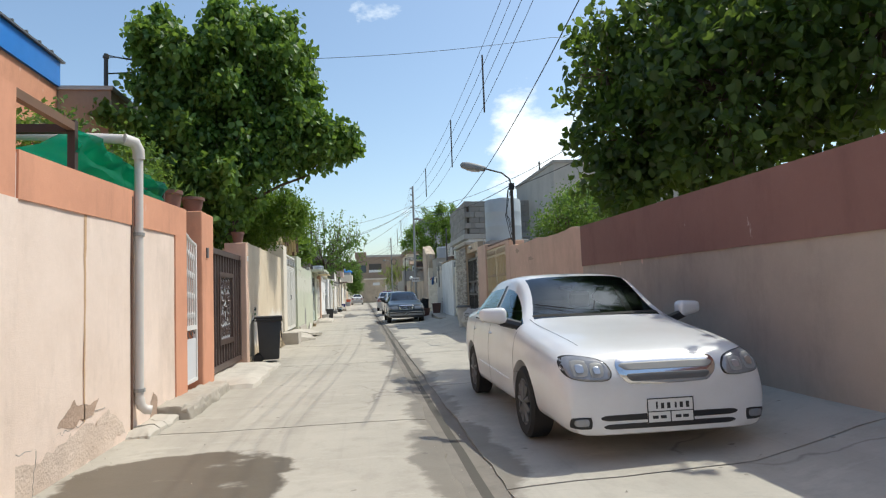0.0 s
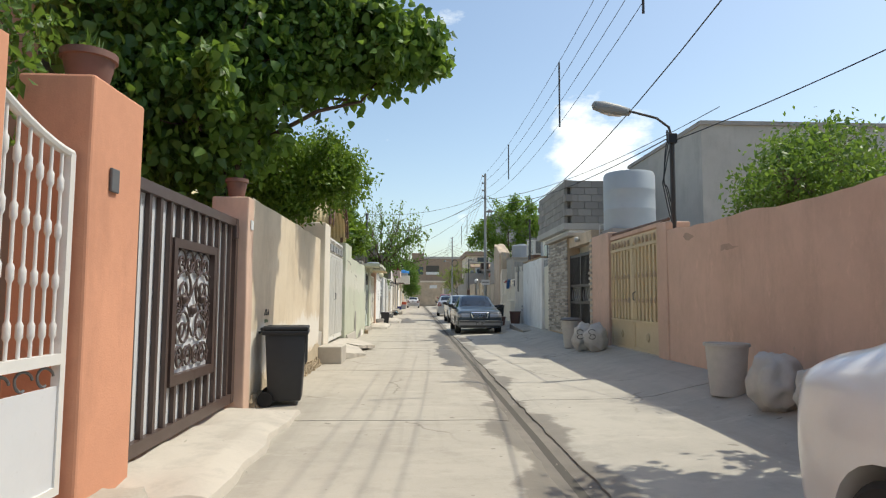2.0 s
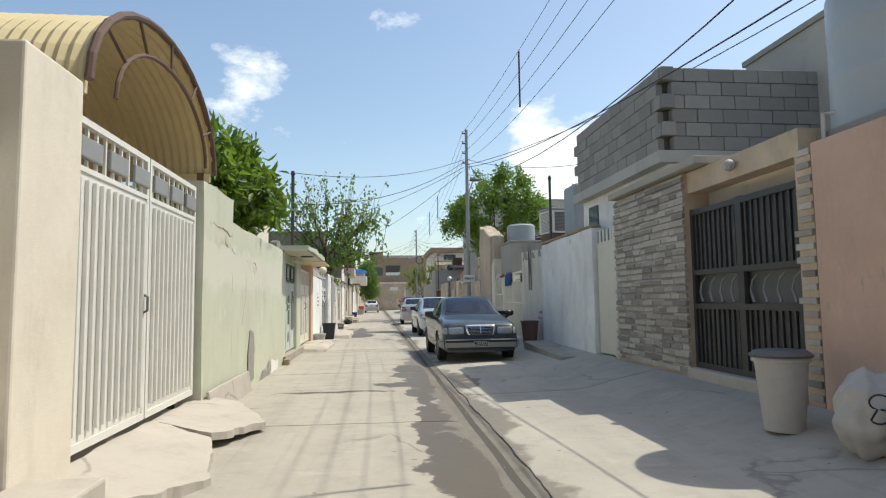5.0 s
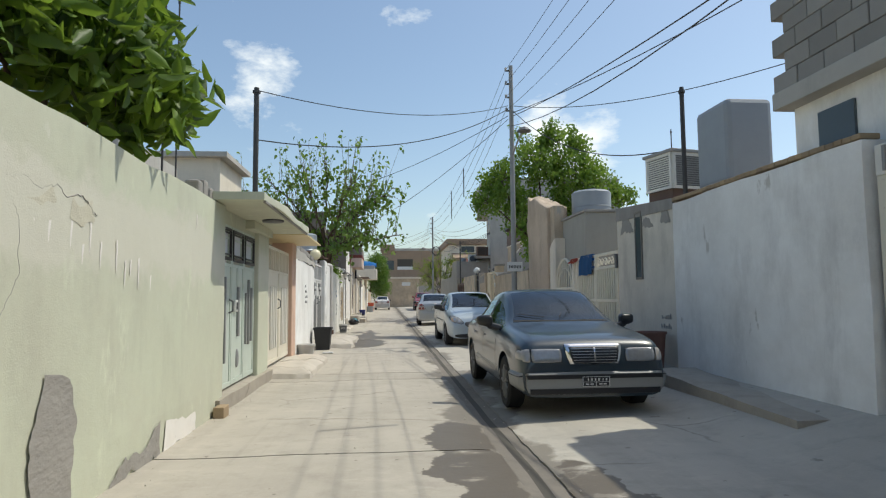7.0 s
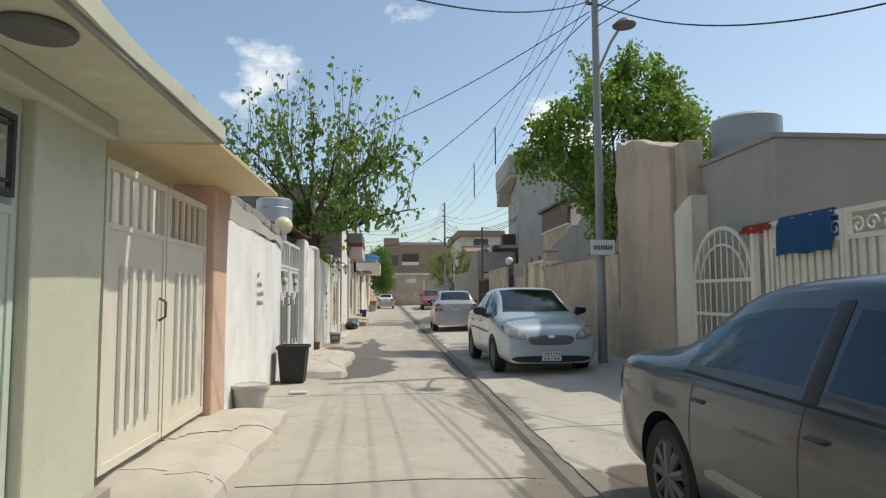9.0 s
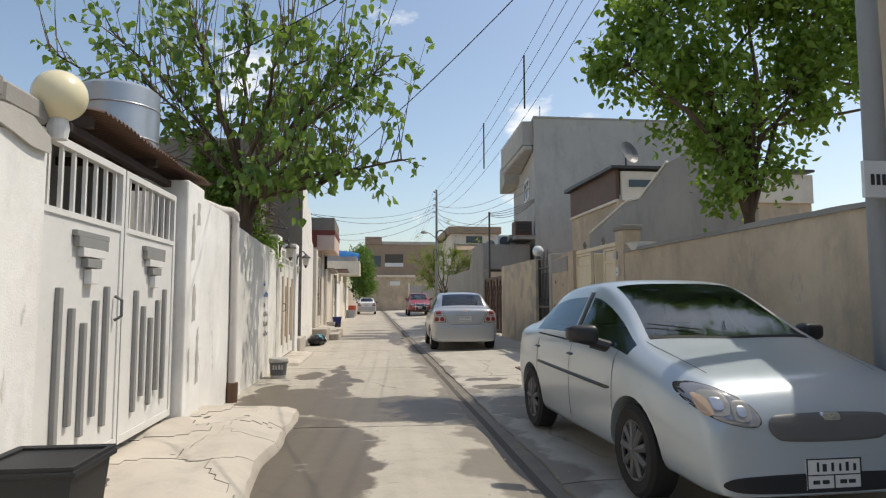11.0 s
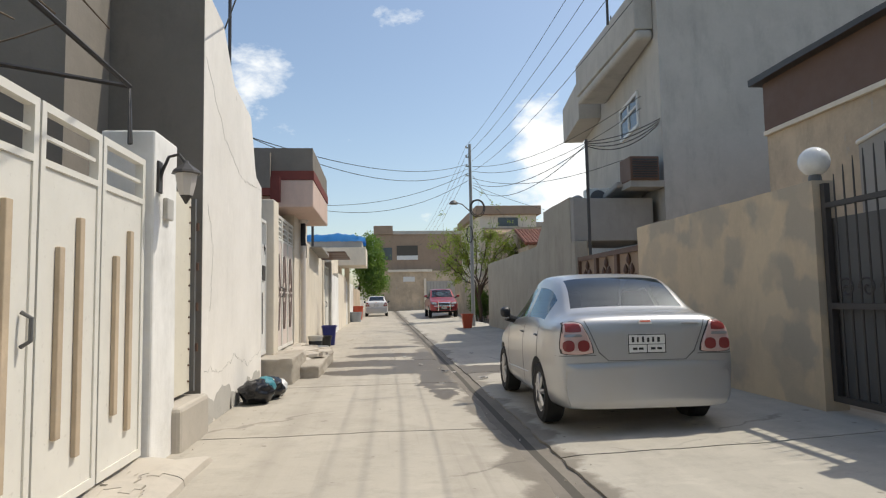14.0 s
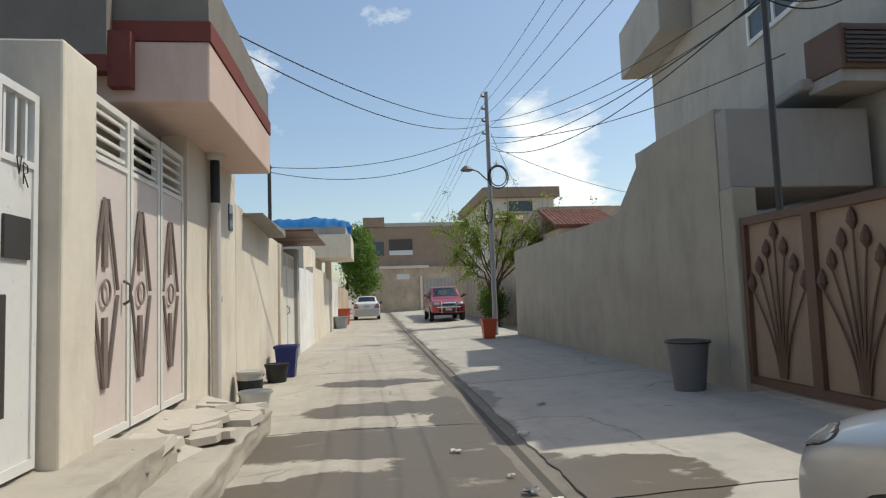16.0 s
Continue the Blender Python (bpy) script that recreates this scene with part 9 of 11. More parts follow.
# rims painted dark in place of the shadow on the wheels
HYU = dict(cowl=13, W=1.695, H=1.47, wr=0.30, wheels=(-1.10, 1.24), belt=0.95, cabin=0.05, mirror=(0.72, 1.02), mirror_out=0.22, handles=(0.06, -0.87), seams=(0.95, 0.06, -0.86), strip=(-0.95, 1.0, 0.63, 0.69, "trim"), glass=(-0.95, 0.8), pillar=(0.03, 0.13, 1.36), rim="greydk_paint",
    warp=[(-2.14, -1.80), (-1.48, -1.34), (-1.16, -1.04), (-0.85, -0.76), (-0.10, 0.04), (-0.02, 0.12), (0.22, 0.31), (1.06, 1.10), (1.95, 1.86), (2.14, 2.02)], mirror_mat="trim", handle_mat="trim",
    S=[(-2.14, 0.60, 0.36, 0.80, 0.86, 0.50), (-2.10, 0.75, 0.30, 0.92, 0.97, 0.60), (-1.95, 0.81, 0.25, 0.98, 1.06, 0.64), (-1.68, 0.84, 0.22, 0.99, 1.09, 0.64), (-1.48, 0.845, 0.21, 0.98, 1.12, 0.60),
       (-1.16, 0.848, 0.21, 0.97, 1.31, 0.575), (-0.85, 0.848, 0.21, 0.96, 1.425, 0.555), (-0.45, 0.848, 0.21, 0.955, 1.465, 0.565), (-0.10, 0.848, 0.21, 0.95, 1.47, 0.575), (-0.02, 0.848, 0.21, 0.95, 1.47, 0.575), (0.22, 0.848, 0.21, 0.945, 1.45, 0.575),
       (0.54, 0.848, 0.21, 0.94, 1.32, 0.59), (0.82, 0.848, 0.21, 0.93, 1.16, 0.63), (1.06, 0.845, 0.22, 0.92, 1.02, 0.70), (1.34, 0.84, 0.23, 0.87, 0.965, 0.70), (1.70, 0.82, 0.24, 0.79, 0.89, 0.68), (1.95, 0.79, 0.21, 0.74, 0.83, 0.65), (2.06, 0.75, 0.20, 0.68, 0.75, 0.62), (2.125, 0.71, 0.20, 0.58, 0.64, 0.58), (2.14, 0.69, 0.21, 0.53, 0.58, 0.56)],
    side={5, 6, 7, 9, 10, 11, 12}, front={10, 11, 12}, rear={4, 5},
    pads=[("f", [(0.40, 0.56), (0.765, 0.65), (0.755, 0.85), (0.45, 0.725)], "headlight*", "lens", 0.018, 0.3),
          ("f", [(0.67, 0.64), (0.745, 0.66), (0.74, 0.775), (0.69, 0.76)], "indicator*", "amber", 0.024, 0.3),
          ("f", [(-0.36, 0.50), (0.36, 0.50), (0.40, 0.66), (-0.40, 0.66)], "grille", "greydk_paint", 0.014, 0.15),
          ("f", [(-0.06, 0.615), (0.06, 0.615), (0.06, 0.665), (-0.06, 0.665)], "badge", "chrome", 0.026, 0.2),
          ("f", [(-0.62, 0.22), (0.62, 0.22), (0.70, 0.33), (-0.70, 0.33)], "air_intake", "trim", 0.006, 0.2),
          ("f", [(-0.17, 0.24), (0.17, 0.24), (0.17, 0.41), (-0.17, 0.41)], "number_plate", "plate", 0.026, 0.0),
          ("r", [(0.5, 0.7), (0.76, 0.7), (0.76, 0.9), (0.55, 0.9)], "tail_light*", "red_lens", 0.014, 0.2)])

AVE = dict(cowl=14, W=1.71, H=1.505, wr=0.30, wheels=(-1.16, 1.02), belt=0.98, cabin=-0.35, mirror=(0.30, 1.05), mirror_mat="trim", mirror_out=0.13, handle_mat="trim", handles=(-0.36, -1.08), seams=(0.50, -0.44, -1.16), strip=(-0.75, 0.6, 0.40, 0.42, "car_silver"), glass=None,
    warp=[(-2.15, -1.92), (-1.98, -1.78), (-1.55, -1.46), (-1.22, -1.24), (-0.88, -1.0), (-0.06, -0.46), (0.02, -0.38), (0.28, -0.12), (1.14, 0.62), (1.75, 1.30), (2.15, 1.85)],
    S=[(-2.15, 0.74, 0.25, 0.80, 0.88, 0.60), (-2.14, 0.77, 0.24, 0.86, 0.95, 0.63), (-2.12, 0.81, 0.23, 0.99, 1.055, 0.65), (-1.98, 0.835, 0.22, 1.01, 1.09, 0.66), (-1.70, 0.85, 0.22, 1.01, 1.10, 0.66), (-1.55, 0.853, 0.21, 1.005, 1.115, 0.64),
       (-1.22, 0.855, 0.21, 1.0, 1.34, 0.59), (-0.88, 0.855, 0.21, 0.99, 1.46, 0.565), (-0.45, 0.855, 0.21, 0.98, 1.50, 0.575), (-0.06, 0.855, 0.21, 0.975, 1.505, 0.58), (0.02, 0.855, 0.21, 0.975, 1.505, 0.58), (0.28, 0.855, 0.21, 0.97, 1.48, 0.58),
       (0.60, 0.855, 0.21, 0.96, 1.34, 0.595), (0.90, 0.855, 0.21, 0.95, 1.17, 0.64), (1.14, 0.85, 0.22, 0.93, 1.03, 0.70), (1.40, 0.845, 0.23, 0.88, 0.97, 0.70), (1.75, 0.82, 0.24, 0.80, 0.89, 0.68), (1.97, 0.77, 0.22, 0.71, 0.80, 0.63), (2.10, 0.70, 0.22, 0.62, 0.69, 0.56), (2.15, 0.56, 0.27, 0.50, 0.56, 0.46)],
    side={6, 7, 8, 10, 11, 12, 13}, front={11, 12, 13}, rear={5, 6}, spokes=7,
    pads=[("r", [(0.47, 0.73), (0.81, 0.73), (0.76, 1.02), (0.59, 1.02)], "tail_light*", "tail_clear", 0.02, 0.12),
          ("r", [(0.59, 0.925), (0.755, 0.925), (0.745, 1.01), (0.61, 1.01)], "upper_lamp*", "tail_red", 0.026, 0.15),
          ("r", [(0.53, 0.75), (0.645, 0.75), (0.645, 0.865), (0.53, 0.865)], "lamp_ring*", "tail_red", 0.027, "disc"),
          ("r", [(0.665, 0.75), (0.78, 0.75), (0.78, 0.865), (0.665, 0.865)], "lamp_ring*", "tail_red", 0.027, "disc"),
          ("r", [(0.59, 0.885), (0.77, 0.885), (0.765, 0.915), (0.60, 0.915)], "reverse_lamp*", "lens", 0.026, 0.1),
          ("r", [(-0.175, 0.73), (0.175, 0.73), (0.175, 0.90), (-0.175, 0.90)], "number_plate", "plate", 0.02, 0.0),
          ("r", [(-0.06, 0.99), (0.06, 0.99), (0.06, 1.03), (-0.06, 1.03)], "badge", "plate", 0.012, 0.0),
          ("r", [(-0.055, 1.008), (0.055, 1.008), (0.055, 1.026), (-0.055, 1.026)], "badge_mark", "red_plastic", 0.016, 0.0),
          ("r", [(0.34, 0.985), (0.50, 0.985), (0.50, 0.998), (0.34, 0.998)], "badge_mark", "grey_paint", 0.008, 0.0),
          ("r", [(-0.36, 0.665), (0.36, 0.665), (0.36, 0.671), (-0.36, 0.671)], "boot_seam", "greydk_paint", 0.003, 0.0),
          ("r", [(0.36, 0.665), (0.445, 0.74), (0.437, 0.748), (0.36, 0.675)], "boot_seam*", "greydk_paint", 0.003, 0.0),
          ("r", [(0.445, 0.74), (0.565, 1.03), (0.557, 1.03), (0.437, 0.745)], "boot_seam*", "greydk_paint", 0.003, 0.0),
          ("r", [(-0.83, 0.26), (0.83, 0.26), (0.84, 0.655), (-0.84, 0.655)], "bumper", "car_silver", 0.018, 0.06),
          ("r", [(0.47, 0.715), (0.86, 0.715), (0.86, 0.722), (0.47, 0.722)], "bumper_seam*", "greydk_paint", 0.003, 0.0),
          ("f", [(0.4, 0.56), (0.76, 0.66), (0.74, 0.8), (0.46, 0.72)], "headlight*", "lens", 0.018, 0.3)])

c1, t1 = build_car("saloon_car", "white saloon car parked facing down the alley", (2.13, 4.96, gz(2.1, 5.3) - 0.01), 180.0, LAC, "car_white")
c2, t2 = build_car("saloon_car", "dark blue-grey older saloon car with a chrome grille", (1.80, 28.9, gz(1.8, 29) - 0.01), 180.5, MERC, "car_dark")
for s in (-1, 1):
    pad(t2, [(0, 1.72, 0.29), (0, 2.16, 0.28), (0, 2.16, 0.50), (0, 1.72, 0.50)], (-s, 0, 0), 14, 6, 0.035, "grey_paint", "bumper_end", c2)
    pad(t2, [(0, 1.72, 0.43), (0, 2.16, 0.425), (0, 2.16, 0.472), (0, 1.72, 0.472)], (-s, 0, 0), 14, 2, 0.046, "trim", "bumper_strip", c2)
    pad(t2, [(0, 1.93, 0.62), (0, 2.15, 0.61), (0, 2.15, 0.735), (0, 1.95, 0.735)], (-s, 0, 0), 10, 5, 0.012, "clear_ind", "side_lamp", c2)
c3, t3 = build_car("saloon_car", "ice-silver saloon car with black mirrors", (1.97, 38.82, gz(1.9, 39) - 0.01), 181.8, HYU, "car_ice")
c4, t4 = build_car("saloon_car", "dusty silver saloon car seen from its boot", (1.87, 51.24, gz(1.8, 51) - 0.01), -1.6, AVE, "car_silver")
c5, t5 = build_car("saloon_car", "white saloon car at the alley end", (-1.0, 92.0, 0.0), 0.0, AVE, "car_white")

# red pickup at the end
PICK = dict(cowl=10, warp=[(-2.55, -2.55), (2.55, 2.55)], glass=(-0.7, 1.2),  W=1.80, H=1.78, wr=0.38, wheels=(-1.5, 1.55), belt=1.15, cabin=0.35, mirror=(1.2, 1.3), handles=(0.4,), seams=(1.3, 0.0), strip=(-1.0, 1.0, 0.6, 0.66, "trim"),
    S=[(-2.55, 0.80, 0.5, 0.95, 1.0, 0.7), (-2.5, 0.86, 0.45, 1.08, 1.12, 0.76), (-1.6, 0.89, 0.42, 1.10, 1.14, 0.78), (-0.85, 0.895, 0.42, 1.10, 1.15, 0.78), (-0.78, 0.895, 0.42, 1.12, 1.66, 0.64),
       (-0.6, 0.895, 0.42, 1.13, 1.75, 0.64), (0.0, 0.895, 0.42, 1.14, 1.78, 0.65), (0.5, 0.895, 0.42, 1.14, 1.77, 0.65), (0.7, 0.895, 0.42, 1.14, 1.74, 0.65), (1.0, 0.89, 0.42, 1.13, 1.50, 0.68), (1.3, 0.885, 0.42, 1.12, 1.22, 0.76), (1.7, 0.875, 0.42, 1.08, 1.15, 0.78), (2.2, 0.86, 0.42, 1.02, 1.08, 0.76), (2.46, 0.82, 0.42, 0.92, 1.0, 0.7), (2.55, 0.72, 0.46, 0.75, 0.82, 0.62)],
    side={5, 6, 7, 8}, front={8, 9}, rear={3},
    pads=[("f", [(0.40, 0.78), (0.78, 0.82), (0.76, 0.98), (0.42, 0.94)], "headlight*", "lens", 0.018, 0.2),
          ("f", [(-0.36, 0.74), (0.36, 0.74), (0.38, 0.95), (-0.38, 0.95)], "grille", "chrome", 0.016, 0.1),
          ("f", [(-0.32, 0.78), (0.32, 0.78), (0.34, 0.9), (-0.34, 0.9)], "grille_mesh", "trim", 0.026, 0.1),
          ("f", [(-0.5, 0.48), (0.5, 0.48), (0.5, 0.62), (-0.5, 0.62)], "air_intake", "trim", 0.008, 0.1),
          ("f", [(-0.17, 0.55), (0.17, 0.55), (0.17, 0.68), (-0.17, 0.68)], "number_plate", "plate", 0.02, 0.0)])
c6, t6 = build_car("pickup_truck", "dark red pickup truck with a chrome bull bar", (3.1, 83.6, gz(3.0, 83) + 0.0), 180.0, PICK, "car_red")
for x in (-0.35, 0.35):
    part("bull_bar", tubes([(x, 2.6, 0.45), (x, 2.66, 0.75), (x, 2.6, 1.0)], 0.03, 8), M["chrome"], c6, local=True)
part("bull_bar", tubes([(-0.6, 2.62, 0.72), (0.6, 2.62, 0.72)], 0.03, 8), M["chrome"], c6, local=True)

# ---- trees ----
def leaf_mesh(name, centres, size, mat, rng, per, spread, droop=0.3, slim=0.5):
    """Folded leaves in clumps round the given centres."""
    n = len(centres) * per
    c = np.repeat(np.array(centres), per, axis=0) + rng.normal(0, spread, (n, 3))
    d = rng.normal(0, 1, (n, 3))
    d[:, 2] -= droop
    d /= np.linalg.norm(d, axis=1)[:, None]
    side = np.cross(d, rng.normal(0, 1, (n, 3)))
    side /= np.linalg.norm(side, axis=1)[:, None]
    up = np.cross(side, d)
    s = size * rng.uniform(0.6, 1.25, (n, 1))
    # outline stations: along the rib, half width, lift of the edge
    if size >= 0.1:
        rows = ((0.06, 0.30, 0.05), (0.30, 0.50, 0.12), (0.62, 0.36, 0.09), (0.84, 0.15, 0.02))
    else:
        rows = ((0.45, 0.5, 0.10),)
    k = len(rows)
    w = s * slim * rng.uniform(0.8, 1.2, (n, 1))
    sag = np.array((0.0, 0.0, -1.0)) * s * rng.uniform(0.0, 0.3, (n, 1)) * (droop > 0)
    edge = lambda m: [c + d * s * u + side * w * h * m * rng.uniform(0.85, 1.15, (n, 1)) + up * s * e + sag * u * u for u, h, e in rows]
    pts = [c, *edge(1), c + d * s + sag, *edge(-1)[::-1], c + d * s * 0.45 + sag * 0.2]
    p = len(pts)
    v = np.stack(pts, 1).reshape(-1, 3)
    if k == 1:
        tri = [(0, 1, 2), (0, 2, 3)]
    else:
        tri = [(p - 1, q, (q + 1) % (p - 1)) for q in range(p - 1)]
    f = len(tri)
    me = bpy.data.meshes.new(name)
    me.vertices.add(p * n)
    me.vertices.foreach_set("co", v.ravel())
    idx = (np.arange(n) * p)[:, None] + np.array(tri).ravel()[None]
    me.loops.add(3 * f * n)
    me.loops.foreach_set("vertex_index", idx.ravel())
    me.polygons.add(f * n)
    me.polygons.foreach_set("loop_start", np.arange(f * n) * 3)
    me.update(calc_edges=True)
    me.materials.append(mat)
    return me


def tree(name, label, base, top, blobs, leaf, size, clumps, per, spread, seed, trunk=0.12, shell=0.45, droop=0.3, slim=0.55, twigs=True, category="tree", bare=0, reach_up=(1.0, 1.35), clad=4):
    """Trunk from base to top, limbs to each blob (x, y, z, rx, ry, rz), twigs and clumped leaves through the outer part of each blob."""
    rng = np.random.default_rng(seed)
    t = thing(name, base, label, category)
    b0, tp = Vector(base), Vector(top)
    mid = b0.lerp(tp, 0.5) + Vector(rng.normal(0, 0.08, 3))
    part("trunk", tubes([b0, mid, tp], trunk, 10, r2=trunk * 0.65), M["bark"], t, smooth=60)
    centres = []
    total = sum(b[3] * b[4] * b[5] for b in blobs)
    tw = bmesh.new()
    for k, (x, y, z, rx, ry, rz) in enumerate(blobs):
        c = Vector((x, y, z))
        reach = (c - tp).length
        p1 = tp + Vector((0, 0, 0.22 * reach)) + (c - tp) * 0.15 + Vector(rng.normal(0, 0.06, 3)) * reach * 0.5
        p2 = tp.lerp(c, 0.5) + Vector((0, 0, 0.12 * reach)) + Vector(rng.normal(0, 0.1, 3)) * reach * 0.6
        p3 = tp.lerp(c, 0.78) + Vector(rng.normal(0, 0.08, 3)) * reach * 0.5
        part("limb", tubes([tp - (tp - b0) * 0.06, p1, p2, p3, c], trunk * (0.5 if k < 3 else 0.32), 8, r2=trunk * 0.1), M["bark"], t, smooth=60)
        num = max(6, int(clumps * rx * ry * rz / total))
        for i in range(num):
            d = rng.normal(0, 1, 3)
            d /= np.linalg.norm(d)
            r = (shell + (1 - shell) * rng.uniform(0, 1) ** 0.5) * rng.uniform(0.82, 1.12)
            p = np.array((x, y, z)) + d * r * np.array((rx, ry, rz))
            centres.append(p)
            if twigs and i % 2 == 0:
                q = c.lerp(Vector(p), 0.45) + Vector(rng.normal(0, 0.1, 3))
                tube(tw, [c.lerp(Vector(p), 0.05), q, Vector(p)], trunk * 0.1 + 0.004, 4, r2=0.004)
        for i in range(bare):
            d = rng.normal(0, 1, 3)
            d /= np.linalg.norm(d)
            o = c + Vector(d * np.array((rx, ry, rz)) * rng.uniform(0.2, 0.8))
            up = rng.normal(0, 0.45, 3) + np.array((d[0] * 0.4, d[1] * 0.4, 1.0))
            p = o + Vector(up / np.linalg.norm(up)) * max(rx, rz) * rng.uniform(*reach_up) * 0.75
            tube(tw, [c.lerp(o, 0.2), o, o.lerp(p, 0.5) + Vector(rng.normal(0, 0.06, 3)), p], 0.012, 4, r2=0.004)
            for i2 in range(clad):
                centres.append(np.array(o.lerp(p, 0.3 + 0.72 * i2 / (clad - 1))))
    if len(tw.verts):
        tagged(part("brushwood", tw, M["twig"], t), kind="stuff")
    me = leaf_mesh("crown", centres, size, M[leaf], rng, per, spread, droop, slim)
    me.transform(Matrix.Translation(-BASE[t.name]))
    ob = new("crown", me)
    ob.parent = t
    return t


def vase_tree(name, label, base, fork, ends, leaf, size, seed, trunk=0.17, per=6, rods=11, shoots=17, hang=0.5):
    """An open tree: limbs sweep up from a low fork, with side shoots in young leaf and bare upright rods."""
    rng = np.random.default_rng(seed)
    t = thing(name, base, label, "tree")
    b0, fk = Vector(base), Vector(fork)
    part("trunk", tubes([b0, b0.lerp(fk, 0.5) + Vector((0.06, 0.05, 0)), fk], trunk, 10, r2=trunk * 0.8), M["bark"], t, smooth=60)
    tw, centres = bmesh.new(), []
    for end in ends:
        e = Vector(end)
        run = e - fk
        pts = []
        for i in range(9):
            u = i / 8
            p = fk + Vector((run.x * u ** 1.25, run.y * u, run.z * u ** 0.8))
            pts.append(p + Vector(rng.normal(0, 0.05, 3)) * (1 if 0 < i < 8 else 0))
        part("limb", tubes([fk - Vector((0, 0, 0.25))] + pts[1:], trunk * 0.32, 7, r2=0.012), M["bark"], t, smooth=60)
        for k in range(shoots):
            u = rng.uniform(0.35, 1.0)
            i = min(7, int(u * 8))
            o = pts[i].lerp(pts[i + 1], u * 8 - i)
            d = Vector((run.x * 0.25, run.y * 0.25, 0.35)).normalized() + Vector(rng.normal(0, 0.6, 3))
            d.normalize()
            q = o + d * rng.uniform(0.35, 0.95)
            m = o.lerp(q, 0.5) + Vector((0, 0, 0.06))
            q.z -= 0.12
            tube(tw, [o, m, q], 0.014, 4, r2=0.005)
            for v in (0.4, 0.65, 0.85, 1.0):
                if rng.uniform() < 0.8:
                    centres.append(np.array(o.lerp(q, v)))
        for k in range(rods):
            u = rng.uniform(0.3, 1.0)
            i = min(7, int(u * 8))
            o = pts[i].lerp(pts[i + 1], u * 8 - i)
            d = Vector((run.x * 0.08, run.y * 0.08, 1.0)) + Vector(rng.normal(0, 0.16, 3))
            q = o + d.normalized() * rng.uniform(0.7, 2.1)
            tube(tw, [o, o.lerp(q, 0.5) + Vector(rng.normal(0, 0.03, 3)), q], 0.011, 4, r2=0.004)
            centres.append(np.array(q))
            if rng.uniform() < 0.5:
                centres.append(np.array(o.lerp(q, rng.uniform(0.3, 0.8))))
    tagged(part("brushwood", tw, M["twig"], t), kind="stuff")
    me = leaf_mesh("crown", centres, size, M[leaf], rng, per, 0.085, hang, 0.72)
    me.transform(Matrix.Translation(-BASE[t.name]))
    ob = new("crown", me)
    ob.parent = t
    return t


tree("tree", "tall mulberry tree with broad bright leaves behind the wall", (-3.2, 12.6, -0.1), (-3.0, 12.6, 2.6),
     [(-2.9, 12.4, 4.4, 1.2, 1.2, 1.0), (-2.0, 12.6, 4.7, 0.85, 1.0, 0.8), (-2.5, 12.5, 5.9, 0.8, 1.0, 1.1), (-3.8, 12.3, 5.6, 0.7, 0.9, 1.2), (-1.25, 12.8, 4.7, 0.5, 0.6, 0.6), (-0.75, 12.7, 4.7, 0.32, 0.45, 0.4), (-4.1, 12.0, 4.2, 0.6, 0.9, 1.0), (-3.3, 11.7, 3.4, 0.7, 0.8, 0.6), (-3.9, 11.9, 3.2, 0.7, 0.7, 0.7), (-3.3, 12.5, 3.1, 0.8, 0.8, 0.6), (-2.9, 12.5, 6.9, 0.4, 0.5, 0.7), (-1.7, 12.5, 5.9, 0.5, 0.6, 0.8), (-4.3, 12.3, 6.3, 0.3, 0.4, 0.7), (-2.1, 12.5, 6.9, 0.35, 0.5, 0.6)],
     "leaf_mul", 0.13, 400, 34, 0.11, 3, trunk=0.14, slim=0.9, bare=20, droop=0.9, shell=0.35, reach_up=(1.0, 1.75), clad=10)
tree("garden_tree", "dense citrus bush leaning over the beige wall", (-2.95, 15.0, -0.1), (-2.9, 15.1, 2.5),
     [(-2.9, 14.7, 3.4, 0.8, 0.8, 0.65), (-2.0, 15.4, 3.4, 0.65, 0.8, 0.5), (-2.9, 15.7, 3.6, 0.8, 0.8, 0.55), (-2.1, 14.9, 3.6, 0.55, 0.7, 0.45), (-2.5, 15.5, 3.2, 0.5, 0.6, 0.25), (-2.85, 15.0, 2.95, 0.55, 0.8, 0.35)],
     "leaf_bright", 0.088, 600, 42, 0.10, 5, trunk=0.06, bare=7, reach_up=(0.7, 1.1))
tree("garden_tree", "bright bush behind the white gate", (-3.2, 22.6, -0.1), (-3.1, 22.7, 2.3),
     [(-3.2, 23.2, 2.7, 0.45, 0.6, 0.4), (-3.5, 23.6, 2.9, 0.5, 0.6, 0.5)], "leaf_bright", 0.09, 260, 40, 0.12, 6, trunk=0.05)
tree("garden_tree", "loquat tree with long glossy leaves over the green wall", (-3.4, 25.0, -0.1), (-3.2, 25.1, 2.3),
     [(-3.3, 24.3, 3.6, 0.75, 0.8, 0.65), (-2.75, 25.2, 3.4, 0.6, 0.7, 0.55), (-3.4, 25.3, 3.85, 0.75, 0.85, 0.5), (-2.75, 25.9, 3.15, 0.55, 0.55, 0.4)],
     "leaf_loquat", 0.24, 330, 17, 0.12, 7, trunk=0.07, droop=-0.4, slim=0.4)
